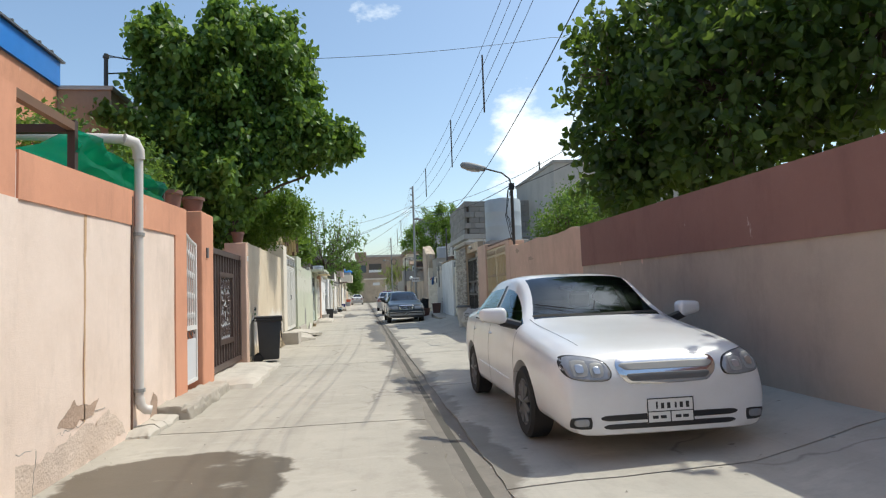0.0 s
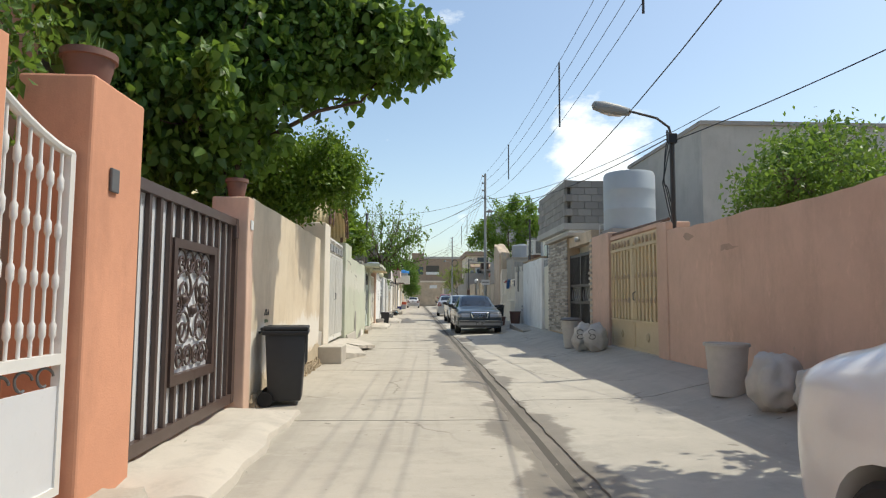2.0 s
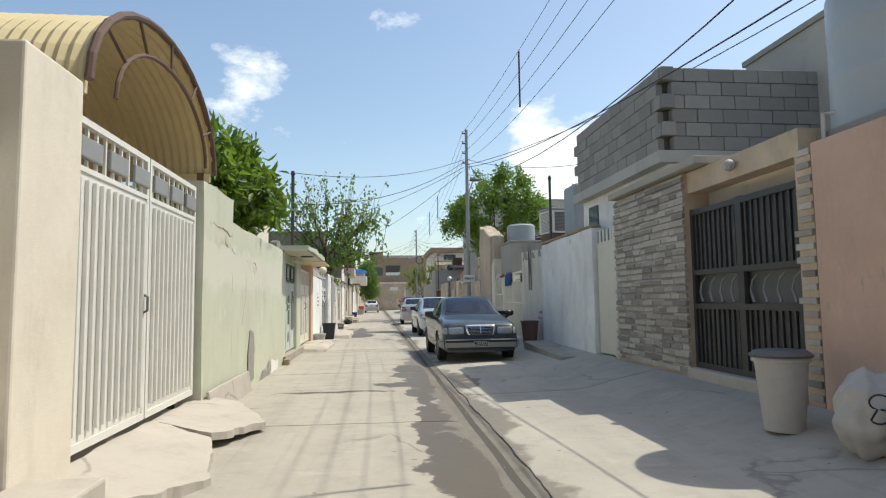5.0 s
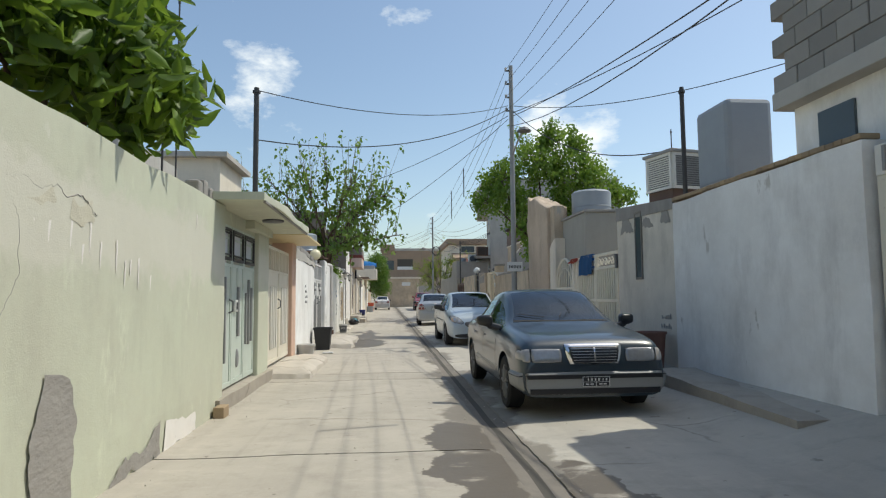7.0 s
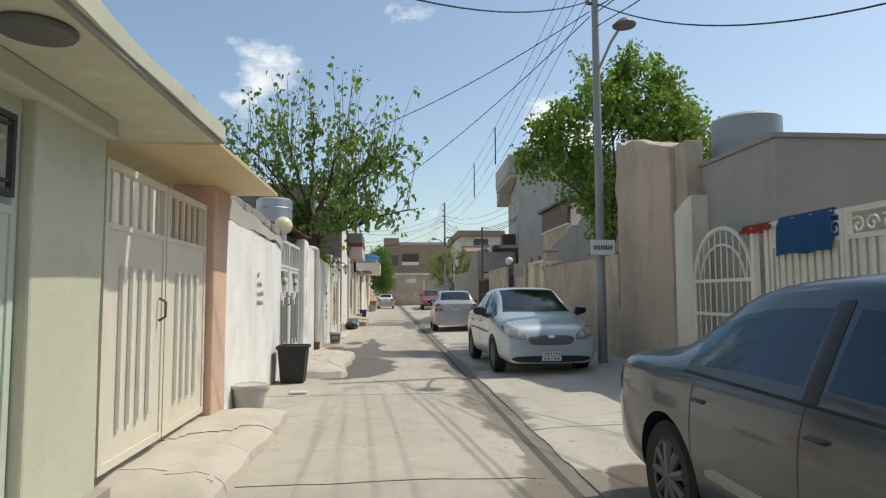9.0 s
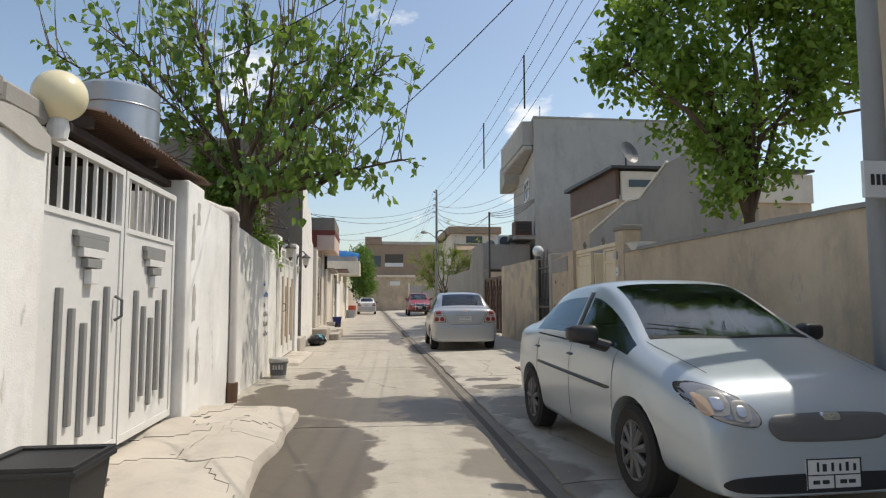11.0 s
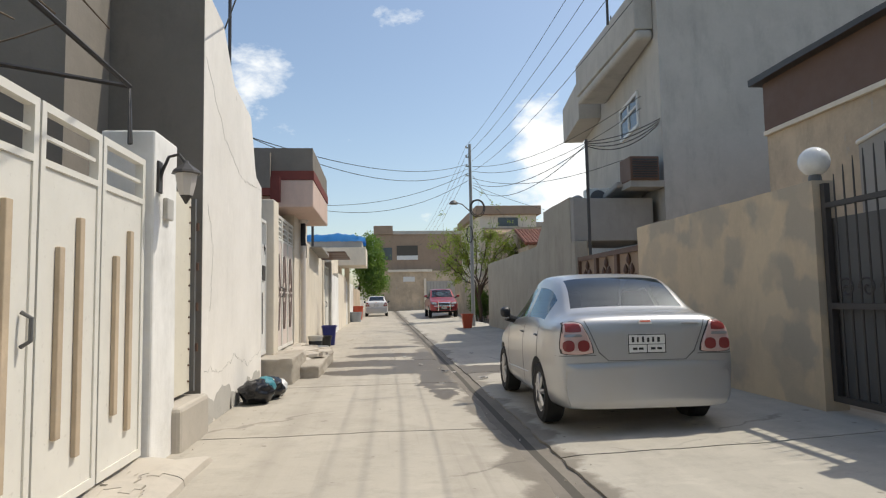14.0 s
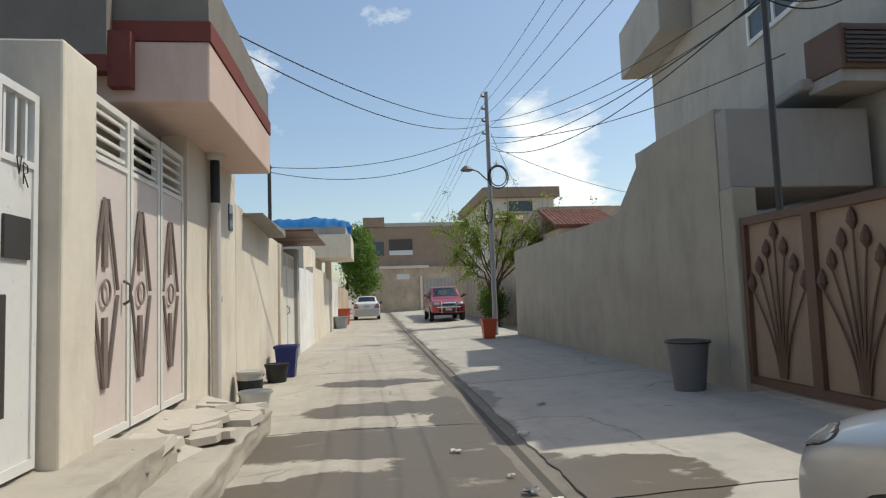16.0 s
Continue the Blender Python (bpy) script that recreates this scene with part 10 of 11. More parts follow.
vase_tree("tree", "fig tree in young leaf with bare upright twigs", (-2.85, 44.6, -0.1), (-2.75, 44.6, 2.8),
     [(0.2, 44.3, 3.8), (-0.6, 45.4, 5.5), (-1.7, 44.9, 6.2), (-2.8, 44.5, 6.5), (-3.9, 44.9, 6.3), (-5.0, 44.3, 5.9), (-6.1, 44.6, 5.6), (-1.0, 44.0, 3.7), (-4.3, 43.9, 4.9), (-2.2, 45.8, 5.4),
      (-0.9, 43.1, 5.0), (-1.7, 42.5, 5.3), (-1.6, 43.3, 3.5), (-1.9, 42.6, 3.4), (-1.8, 45.2, 3.5), (-3.4, 43.4, 5.6), (-0.2, 44.2, 5.6)],
     "leaf_fig", 0.155, 8, per=3, rods=13, shoots=13, hang=1.1)
tree("garden_bush", "leafy bush on the garden wall by the lantern", (-2.9, 45.8, -0.1), (-2.8, 45.9, 2.0),
     [(-2.75, 45.6, 2.35, 0.35, 0.5, 0.4), (-2.7, 46.0, 2.2, 0.3, 0.35, 0.35), (-2.95, 45.2, 2.9, 0.4, 0.5, 0.55), (-3.3, 44.8, 3.5, 0.5, 0.5, 0.5)], "leaf_bright", 0.12, 120, 24, 0.08, 9, trunk=0.03, category="bush")
tree("tree", "big dark leafy tree behind the maroon wall", (5.6, 7.0, -0.1), (5.5, 7.1, 2.4),
     [(5.4, 6.6, 4.0, 1.5, 1.8, 1.5), (4.6, 8.4, 3.8, 1.1, 1.2, 1.3), (5.6, 7.6, 5.4, 1.4, 1.6, 1.3), (4.2, 8.6, 5.0, 0.8, 0.8, 0.8), (6.3, 5.0, 4.4, 1.5, 1.5, 1.5), (4.4, 8.2, 2.9, 0.6, 1.0, 0.7)],
     "leaf_dark", 0.15, 760, 28, 0.14, 10, trunk=0.15, slim=0.75, bare=6, reach_up=(0.9, 1.3))
tree("garden_tree", "round green bush behind the salmon wall", (5.0, 12.3, -0.1), (5.0, 12.4, 2.2),
     [(4.6, 12.2, 2.8, 0.7, 0.9, 0.6), (5.4, 12.8, 3.1, 0.9, 0.9, 0.7)], "leaf_mul", 0.08, 300, 40, 0.12, 11, trunk=0.06)
tree("tree", "bright green tree beside the power pole", (5.1, 42.0, -0.1), (5.0, 42.1, 2.6),
     [(3.15, 42.0, 4.75, 0.5, 0.7, 0.6), (3.7, 42.0, 5.5, 0.65, 0.9, 0.6), (5.0, 42.0, 6.2, 0.9, 1.0, 0.85), (4.5, 42.4, 4.5, 0.8, 1.0, 0.9), (6.2, 42.0, 5.8, 1.0, 1.0, 0.9), (5.0, 42.4, 3.4, 0.6, 0.8, 0.8), (7.3, 42.2, 5.2, 0.8, 0.8, 0.8), (8.1, 42.2, 4.8, 0.5, 0.5, 0.5), (5.5, 42.0, 7.0, 0.5, 0.6, 0.5), (6.5, 42.2, 6.8, 0.4, 0.5, 0.5), (6.0, 42.4, 4.6, 0.7, 0.8, 0.7)],
     "leaf_lime", 0.125, 520, 20, 0.13, 12, trunk=0.12, slim=0.62, bare=6, clad=5, reach_up=(0.7, 1.1))
vase_tree("tree", "airy yellow-green tree near the alley end", (4.5, 76.0, -0.1), (4.4, 76.0, 1.3),
     [(2.4, 76.0, 4.0), (3.2, 76.4, 4.7), (4.2, 76.0, 4.9), (5.2, 76.4, 4.7), (6.2, 76.0, 4.6), (7.4, 76.2, 4.4), (8.3, 76.0, 4.1), (2.7, 75.6, 3.0), (3.6, 76.2, 3.6), (5.8, 75.8, 3.9), (6.9, 75.8, 3.8)],
     "leaf_yellow", 0.085, 14, trunk=0.12, per=15, rods=4, shoots=20)
tree("tree", "dense green tree at the alley end", (-2.6, 98.0, -0.1), (-2.5, 98, 2.5),
     [(-1.7, 98, 4.8, 1.3, 1.5, 2.2), (-1.4, 98, 2.8, 1.2, 1.4, 1.2)], "leaf_mul", 0.2, 300, 30, 0.25, 15, trunk=0.15)
tree("garden_bush", "dark bushes along the far wall", (4.9, 80.0, -0.1), (4.9, 80.0, 0.8),
     [(4.9, 78.6, 1.0, 0.5, 0.8, 0.8), (5.1, 80.4, 1.0, 0.5, 0.9, 0.8)], "leaf_dark", 0.1, 160, 34, 0.14, 16, trunk=0.04, category="bush")
tree("climbing_plant", "leafy creeper on the frame by the shade net", (-3.5, 7.4, -0.1), (-3.4, 7.4, 2.2),
     [(-3.1, 7.0, 2.75, 0.4, 0.7, 0.4), (-3.6, 8.2, 3.2, 0.6, 0.8, 0.7), (-4.2, 7.2, 3.4, 0.6, 0.6, 0.5)], "leaf_mul", 0.09, 170, 30, 0.1, 17, trunk=0.03, category="plant")

# ---- poles, lamps and cables ----
def power_pole(x, y, top, label, lean=0.0):
    t = thing("power_pole", (x, y, gz(x, y) - 0.1), label, "power pole", "power poles")
    part("mast", tubes([(x, y, gz(x, y) - 0.1), (x + lean, y, top)], 0.085, 12, r2=0.06), M["grey_paint"], t, smooth=50)
    for k in range(4):
        z = top - 0.15 - 0.4 * k
        part("bracket", boxes(x + lean - 0.16, x + lean + 0.03, y - 0.02, y + 0.02, z - 0.02, z + 0.02), M["dark_iron"], t)
        ins = part("insulator", lathe(bmesh.new(), x + lean - 0.15, y, [(0.02, z - 0.02), (0.04, z + 0.01), (0.03, z + 0.04), (0.04, z + 0.07), (0.01, z + 0.1)], 8), M["white_plastic"], t)
    return t


p1 = power_pole(3.2, 37.7, 8.1, "grey steel power pole with a street lamp")
part("lamp_arm", tubes([(3.2, 37.7, 5.4), (3.3, 37.2, 5.8), (3.32, 36.8, 5.9)], 0.025, 8), M["grey_paint"], p1)
part("lamp_head", lathe(bmesh.new(), 3.32, 36.6, [(0.02, 5.98), (0.1, 5.95), (0.2, 5.86), (0.19, 5.84), (0.02, 5.83)], 16), M["greydk_paint"], p1)
part("sign", boxes(2.98, 3.42, 37.56, 37.59, 2.05, 2.32, bev=0.004), M["plate"], p1, "small white plate with dark marks")
bm = bmesh.new()
for k in range(8):
    box(bm, 3.03 + 0.045 * k, 3.055 + 0.045 * k, 37.553, 37.559, 2.14, 2.22)
part("sign_marks", bm, M["ink"], p1)
p2 = power_pole(3.19, 69.7, 7.75, "grey steel power pole with coiled cable and lamp")
part("lamp_arm", tubes([(3.19, 69.7, 4.85), (2.8, 69.5, 5.15), (2.55, 69.3, 5.2)], 0.025, 8), M["grey_paint"], p2)
part("lamp_head", lathe(bmesh.new(), 2.4, 69.2, [(0.02, 5.28), (0.1, 5.25), (0.2, 5.14), (0.19, 5.12), (0.02, 5.11)], 16), M["greydk_paint"], p2)
for r, dz in ((0.32, 5.0), (0.27, 5.02)):
    part("cable_coil", tubes([(3.45 + r * math.cos(a), 69.6, dz + 1.15 * r * math.sin(a)) for a in [2 * math.pi * i / 20 for i in range(21)]], 0.02, 6), M["cable"], p2)
part("cable_coil", tubes([(3.1 + 0.12 * math.cos(a), 69.6, 3.9 + 0.35 * math.sin(a)) for a in [2 * math.pi * i / 20 for i in range(21)]], 0.02, 6), M["cable"], p2)

# street lamp on the salmon wall
sl = thing("street_lamp", (3.88, 14.45, 2.4), "grey street lamp on a dark bent arm with hanging cable loops", "street lamp")
part("post", tubes([(3.88, 14.45, 2.4), (3.88, 14.45, 4.1)], 0.045, 10), M["dark_iron"], sl)
part("arm", tubes([(3.88, 14.45, 4.05), (3.84, 14.47, 4.25), (3.65, 14.52, 4.42), (3.2, 14.6, 4.56)], 0.022, 8), M["dark_iron"], sl)
bm = lathe(bmesh.new(), 0, 0, [(0.01, -0.35), (0.07, -0.32), (0.10, -0.1), (0.11, 0.15), (0.08, 0.32), (0.01, 0.36)], 16, 0.55)
bm.transform(Matrix.Translation((2.92, 14.68, 4.62)) @ Matrix.Rotation(radians(-80), 4, "Y"))
part("lamp_head", bm, M["grey_paint"], sl, smooth=60)
bm = lathe(bmesh.new(), 0, 0, [(0.01, -0.28), (0.06, -0.25), (0.085, -0.05), (0.06, 0.12), (0.01, 0.15)], 16, 0.5)
bm.transform(Matrix.Translation((2.84, 14.69, 4.585)) @ Matrix.Rotation(radians(-80), 4, "Y"))
part("lens", bm, M["pvc"], sl, smooth=60)
for k in range(3):
    part("cable_loop", tubes([(3.82 - 0.1 * math.sin(u * math.pi) * (1 + 0.3 * k), 14.42 - 0.03 * k, 4.0 - 1.1 * u - 0.1 * k + 0.12 * math.sin(u * 9 + k)) for u in [i / 12 for i in range(13)]], 0.01, 5), M["cable"], sl)
part("junction", boxes(3.80, 3.94, 14.36, 14.44, 3.95, 4.12, bev=0.01), M["black_plastic"], sl)


def cable(a, b, sag, r=0.009, label="black overhead cable slung across the alley", n=18):
    a, b = Vector(a), Vector(b)
    pts = []
    for i in range(n + 1):
        u = i / n
        p = a.lerp(b, u)
        p.z -= sag * 4 * u * (1 - u)
        pts.append(p)
    return solid("cable", tubes(pts, r, 5), M["cable"], label, "cable", "", "overhead cables")


for k in range(4):
    z, sag = 7.95 - 0.4 * k, 0.82 + 0.12 * k
    cable((3.03, 37.7, z), (3.0, 5.7, z), sag, 0.006, "bare power line along the alley")
    cable((3.03, 37.7, z), (3.02, 69.7, z - 0.3), sag, 0.006, "bare power line between the poles")
    cable((3.02, 69.7, z - 0.3), (3.0, 108, z - 0.6), 0.7, 0.006, "bare power line towards the alley end")
    cable((3.0, 5.7, z), (2.9, -30, z), sag, 0.006, "bare power line along the alley")
# spacer rods that hang between the lines
for x, y, z0, z1 in ((3.0, 13.3, 5.7, 7.15), (3.0, 19.0, 5.5, 7.12), (3.0, 27.6, 5.85, 7.2), (3.0, 47.6, 5.8, 7.1), (3.0, 53.0, 5.5, 7.0)):
    solid("spacer_rod", tubes([(x, y, z0), (x, y, z1)], 0.022, 6), M["dark_iron"], "dark spacer rod hanging on the power lines", "spacer rod", "", "spacer rods")
# service cables
cable((3.1, 37.7, 6.9), (-2.6, 30.6, 4.85), 0.35)
cable((3.1, 37.7, 6.8), (-2.6, 30.6, 4.0), 0.5, 0.011)
cable((3.1, 37.7, 6.6), (-4.5, 45.0, 5.2), 0.5)
cable((3.1, 37.7, 6.5), (-3.5, 54.0, 4.6), 0.6)
cable((3.25, 37.7, 6.9), (6.5, 28.0, 5.0), 0.4)
cable((3.25, 37.7, 6.75), (4.6, 30.5, 3.9), 0.55, 0.011)
cable((3.25, 37.7, 6.6), (3.9, 14.5, 4.1), 0.5, 0.011)
cable((3.88, 14.5, 4.0), (7.5, 4.0, 5.6), 0.3)
cable((3.25, 37.7, 6.7), (7.5, 20.0, 6.4), 0.5, 0.011)
cable((3.1, 69.7, 6.9), (-3.2, 55.5, 4.4), 0.5)
cable((3.1, 69.7, 6.7), (-3.2, 56.0, 4.5), 0.7)
cable((3.1, 69.7, 6.5), (-2.98, 66.0, 4.62), 0.4)
cable((3.1, 69.7, 6.2), (-2.98, 66.0, 4.5), 0.6)
cable((3.3, 69.7, 6.8), (5.9, 58.5, 6.2), 0.5)
cable((3.3, 69.7, 6.6), (5.9, 58.5, 5.9), 0.6)
cable((3.3, 69.7, 6.3), (5.4, 58.6, 4.6), 0.4)
for k in range(4):
    cable((3.88, 56.8, 4.6 - 0.03 * k), (5.76, 57.2 + 0.03 * k, 5.25 - 0.035 * k), 0.10 + 0.06 * k, 0.010, label="black service cable slung from the pipe post to the house")
cable((3.88, 56.8, 4.55), (3.3, 69.7, 5.9), 0.7, label="black service cable between the pole and the pipe post")
cable((3.88, 56.8, 4.5), (3.3, 69.7, 6.1), 0.45, label="black service cable between the pole and the pipe post")
cable((3.3, 69.7, 6.4), (9.0, 86.0, 6.0), 0.4)
cable((3.3, 69.7, 6.0), (12.5, 75.0, 5.0), 0.4)
cable((-5.26, 11.9, 6.5), (-3.4, 16.0, 8.6), 0.35, 0.016)
cable((-5.26, 11.9, 6.1), (-3.4, 16.0, 8.3), 0.15, 0.016)
cable((-5.26, 11.9, 6.45), (4.7, 13.0, 7.5), 0.25, 0.006)
cable((4.7, 13.0, 7.5), (11.0, 13.8, 8.1), 0.1, 0.006)
cable((3.2, 37.7, 6.3), (3.4, 5.7, 6.2), 1.9, 0.010)
# pipe posts on roofs
for x, y, z0, z1, r in ((-2.62, 30.62, 2.64, 4.9, 0.045), (-2.5, 51.9, 2.9, 5.5, 0.022), (-2.9, 50.5, 4.6, 4.95, 0.015), (-2.98, 66.0, 2.76, 4.68, 0.045), (3.88, 56.8, 2.12, 4.65, 0.035), (-5.26, 11.9, 5.7, 6.52, 0.045), (6.9, 22.0, 5.3, 6.3, 0.03), (4.06, 29.0, 2.6, 4.5, 0.035), (6.35, 34.2, 3.3, 5.3, 0.014), (-3.3, 26.2, 2.4, 4.2, 0.012), (-3.2, 27.95, -0.12, 5.2, 0.014), (-3.2, 28.45, -0.12, 5.4, 0.012), (6.3, 58.2, 8.5, 9.3, 0.015), (6.0, 60.5, 8.4, 9.2, 0.015)):
    t = thing("roof_post", (x, y, z0), "thin dark steel pipe post for cables", "post", "roof posts")
    part("pipe", tubes([(x, y, z0), (x, y, z1)], r, 8), M["dark_iron"], t)
    part("clamp", tubes([(x, y, z1 - 0.09), (x, y, z1 - 0.05)], r * 1.5, 8), M["dark_iron"], t)

# ---- loose things ----
def wheelie_bin(x, y, label, s=1.0, turn=0.0):
    t = thing("wheelie_bin", (x, y, 0.0), label, "waste bin", "", "", turn)
    bm = boxes(-0.24, 0.24, -0.26, 0.26, 0.06, 0.88, bev=0.03)
    for v in bm.verts:
        k = 0.80 + 0.2 * v.co.z / 0.88
        v.co.x *= k
        v.co.y *= k
    part("body", bm, M["char_plastic"], t, smooth=40, local=True)
    part("rim", boxes(-0.27, 0.27, -0.29, 0.29, 0.85, 0.90, bev=0.012), M["black_plastic"], t, local=True)
    bm = boxes(-0.26, 0.27, -0.28, 0.28, 0.90, 0.95, bev=0.02)
    part("lid", bm, M["black_plastic"], t, local=True)
    for yy in (-0.18, 0.18):
        part("lid_hinge", tubes([(-0.28, yy - 0.03, 0.92), (-0.28, yy + 0.03, 0.92)], 0.02, 8), M["black_plastic"], t, local=True)
        part("wheel", tubes([(-0.22, yy * 1.3 - 0.03, 0.09), (-0.22, yy * 1.3 + 0.03, 0.09)], 0.09, 16), M["rubber"], t, local=True)
    part("handle", tubes([(-0.31, -0.2, 0.88), (-0.31, 0.2, 0.88)], 0.014, 8), M["black_plastic"], t, local=True)
    for yy in (-0.22, 0.0, 0.22):
        part("rib", boxes(0.235, 0.25, yy - 0.012, yy + 0.012, 0.5, 0.85), M["char_plastic"], t, local=True)
    return t


wheelie_bin(-2.06, 11.98, "black plastic wheelie bin with a closed lid by the beige wall", turn=8)


def tub(name, x, y, z, r0, r1, h, mat, label, category="bucket", square=False, handle=True, full=0.0, rimmat=None, group=""):
    t = thing(name, (x, y, z), label, category, group)
    n = 4 if square else 24
    bm = lathe(bmesh.new(), x, y, [(r0 * 0.2, z), (r0, z), (r1, z + h), (r1 * 1.06, z + h), (r1 * 1.06, z + h - 0.02), (r1 * 1.07, z + h + 0.006), (r1 * 0.93, z + h), (r0 * 0.95, z + 0.03), (0.01, z + 0.03)], n)
    if square:
        bmesh.ops.rotate(bm, verts=bm.verts, cent=(x, y, 0), matrix=Matrix.Rotation(radians(45), 3, "Z"))
    part("shell", bm, M[mat], t, smooth=None if square else 40)
    part("rim", lathe(bmesh.new(), x, y, [(r1 * 1.03, z + h - 0.03), (r1 * 1.09, z + h - 0.028), (r1 * 1.09, z + h - 0.01), (r1 * 1.03, z + h - 0.008)], n) if not square else boxes(x - r1 * 0.78, x + r1 * 0.78, y - r1 * 0.78, y + r1 * 0.78, z + h - 0.045, z + h - 0.012, bev=0.01), M[rimmat or mat], t)
    if handle:
        part("handle", tubes([(x + r1 * 1.05 * math.cos(a), y + 0.03, z + h - 0.04 - r1 * 0.55 * math.sin(a)) for a in [math.pi * i / 12 for i in range(13)]], 0.006, 5), M["greydk_paint"], t)
    return t


# the big black tub is open
tub("planter_bin", -2.10, 36.74, 0.0, 0.24, 0.31, 0.57, "black_plastic", "open black square plastic tub by the white wall", "waste bin", square=True, handle=False)
tub("bucket", -2.22, 34.2, 0.0, 0.15, 0.2, 0.32, "white_plastic", "dirty white bucket by the salmon pillar")
pb = tub("paint_bucket", -2.12, 44.5, 0.0, 0.125, 0.15, 0.31, "white_plastic", "white paint bucket with a dark printed band and a lid", rimmat="white_plastic")
part("lid", lathe(bmesh.new(), -2.12, 44.5, [(0.155, 0.30), (0.16, 0.315), (0.15, 0.335), (0.01, 0.335)], 24), M["white_plastic"], pb, "pale plastic lid")
part("printed_band", lathe(bmesh.new(), -2.12, 44.5, [(0.1305, 0.05), (0.1325, 0.05), (0.1495, 0.265), (0.1475, 0.265)], 24), M["greydk_paint"], pb, "dark printed band", smooth=40)
bm = bmesh.new()
for k, (w, h) in enumerate(((0.030, 0.075), (0.026, 0.07), (0.034, 0.075), (0.028, 0.07))):
    x = -2.195 + 0.045 * k
    r = 0.1445
    yy = 44.5 - math.sqrt(r * r - (x + w / 2 + 2.12) ** 2)
    box(bm, x, x + w, yy - 0.008, yy + 0.004, 0.15, 0.15 + h)
part("print", bm, M["white_plastic"], pb, "pale bars of print")
bk2 = tub("bucket", -2.18, 59.2, 0.0, 0.14, 0.17, 0.42, "white_plastic", "white bucket with a dark band beside the pipe")
part("printed_band", lathe(bmesh.new(), -2.18, 59.2, [(0.149, 0.10), (0.152, 0.10), (0.167, 0.31), (0.164, 0.31)], 24), M["black_plastic"], bk2, "dark printed band", smooth=40)
tub("basin", -2.05, 58.85, 0.0, 0.16, 0.2, 0.2, "zinc", "grey metal basin on the pavement", "basin", handle=False)
tub("waste_bucket", -2.08, 62.0, 0.0, 0.2, 0.27, 0.55, "blue_plastic", "dark blue plastic waste bucket", square=True, handle=False)
tub("bucket", -2.15, 61.3, 0.0, 0.15, 0.19, 0.3, "black_plastic", "dark bucket beside the blue one")
tub("waste_bucket", -2.2, 84.0, 0.0, 0.35, 0.42, 0.85, "red_plastic", "orange-red plastic drum by the wall", handle=False)
tub("waste_bucket", -2.1, 80.0, 0.0, 0.3, 0.36, 0.55, "tank_grey", "grey tub by the wall", handle=False)
tub("waste_bucket", 2.78, 68.6, gz(2.78, 68.6), 0.22, 0.3, 0.56, "red_plastic", "red plastic waste bucket by the power pole", square=True, handle=False)
tub("plant_tub", 3.46, 29.05, gz(3.46, 29.05), 0.17, 0.22, 0.55, "clay", "dark maroon plastic tub beside the parked car", "tub", handle=False)
solid("ramp", wall_mesh(3.12, XR - 0.01, 25.25, 28.3, -0.05, gz(3.3, 25.3) + 0.02, gz(3.3, 28.3) + 0.13, wob=0.012), M["oldstep"], "low rough concrete ramp along the white wall", "ramp", "")
# tubs and sacks by the yellow gate
wb = tub("waste_bucket", 3.15, 18.7, gz(3.15, 18.7), 0.16, 0.22, 0.62, "white_plastic", "dusty pale plastic bin with a broken lid", handle=False)
part("lid", lathe(bmesh.new(), 3.15, 18.7, [(0.25, gz(3.15, 18.7) + 0.63), (0.26, gz(3.15, 18.7) + 0.65), (0.2, gz(3.15, 18.7) + 0.69), (0.02, gz(3.15, 18.7) + 0.7)], 20), M["greydk_paint"], wb, "dark cracked lid")
tub("waste_bucket", 3.2, 11.4, gz(3.2, 11.4), 0.19, 0.24, 0.6, "white_plastic", "dusty white plastic bin by the salmon wall", handle=False)
tub("waste_bucket", 3.3, 57.9, gz(3.3, 57.9), 0.18, 0.25, 0.6, "grey_plastic", "grey plastic bin with a dark rim by the grey wall", handle=False, rimmat="black_plastic")
tub("waste_bucket", 3.1, 31.3, gz(3.1, 31.3), 0.22, 0.28, 0.85, "black_plastic", "black plastic bin beside the dark car", square=True, handle=False)
tub("basin", 3.0, 30.6, gz(3.0, 30.6), 0.25, 0.3, 0.4, "clay", "maroon plastic tub by the bin", "basin", handle=False)
tub("bucket", 3.45, 48.05, gz(3.45, 48.05), 0.14, 0.18, 0.42, "white_plastic", "white plastic bucket by the iron gate")


def sack(name, x, y, z, r, h, mat, label, seed, category="bag"):
    bm = bmesh.new()
    bmesh.ops.create_icosphere(bm, subdivisions=4, radius=1.0)
    for v in bm.verts:
        p = v.co.copy()
        k = 1 + 0.22 * noise.noise(p * 2.2 + Vector((seed, 0, 0))) + 0.10 * noise.noise(p * 6.0 + Vector((0, seed, 0))) + 0.03 * abs(noise.noise(p * 14.0))
        zz = p.z * h * 0.5 * k + h * 0.48
        v.co = Vector((x + p.x * r * k, y + p.y * r * k, z + max(0.0, zz)))
    return solid(name, bm, M[mat], label, category, "", smooth=70)


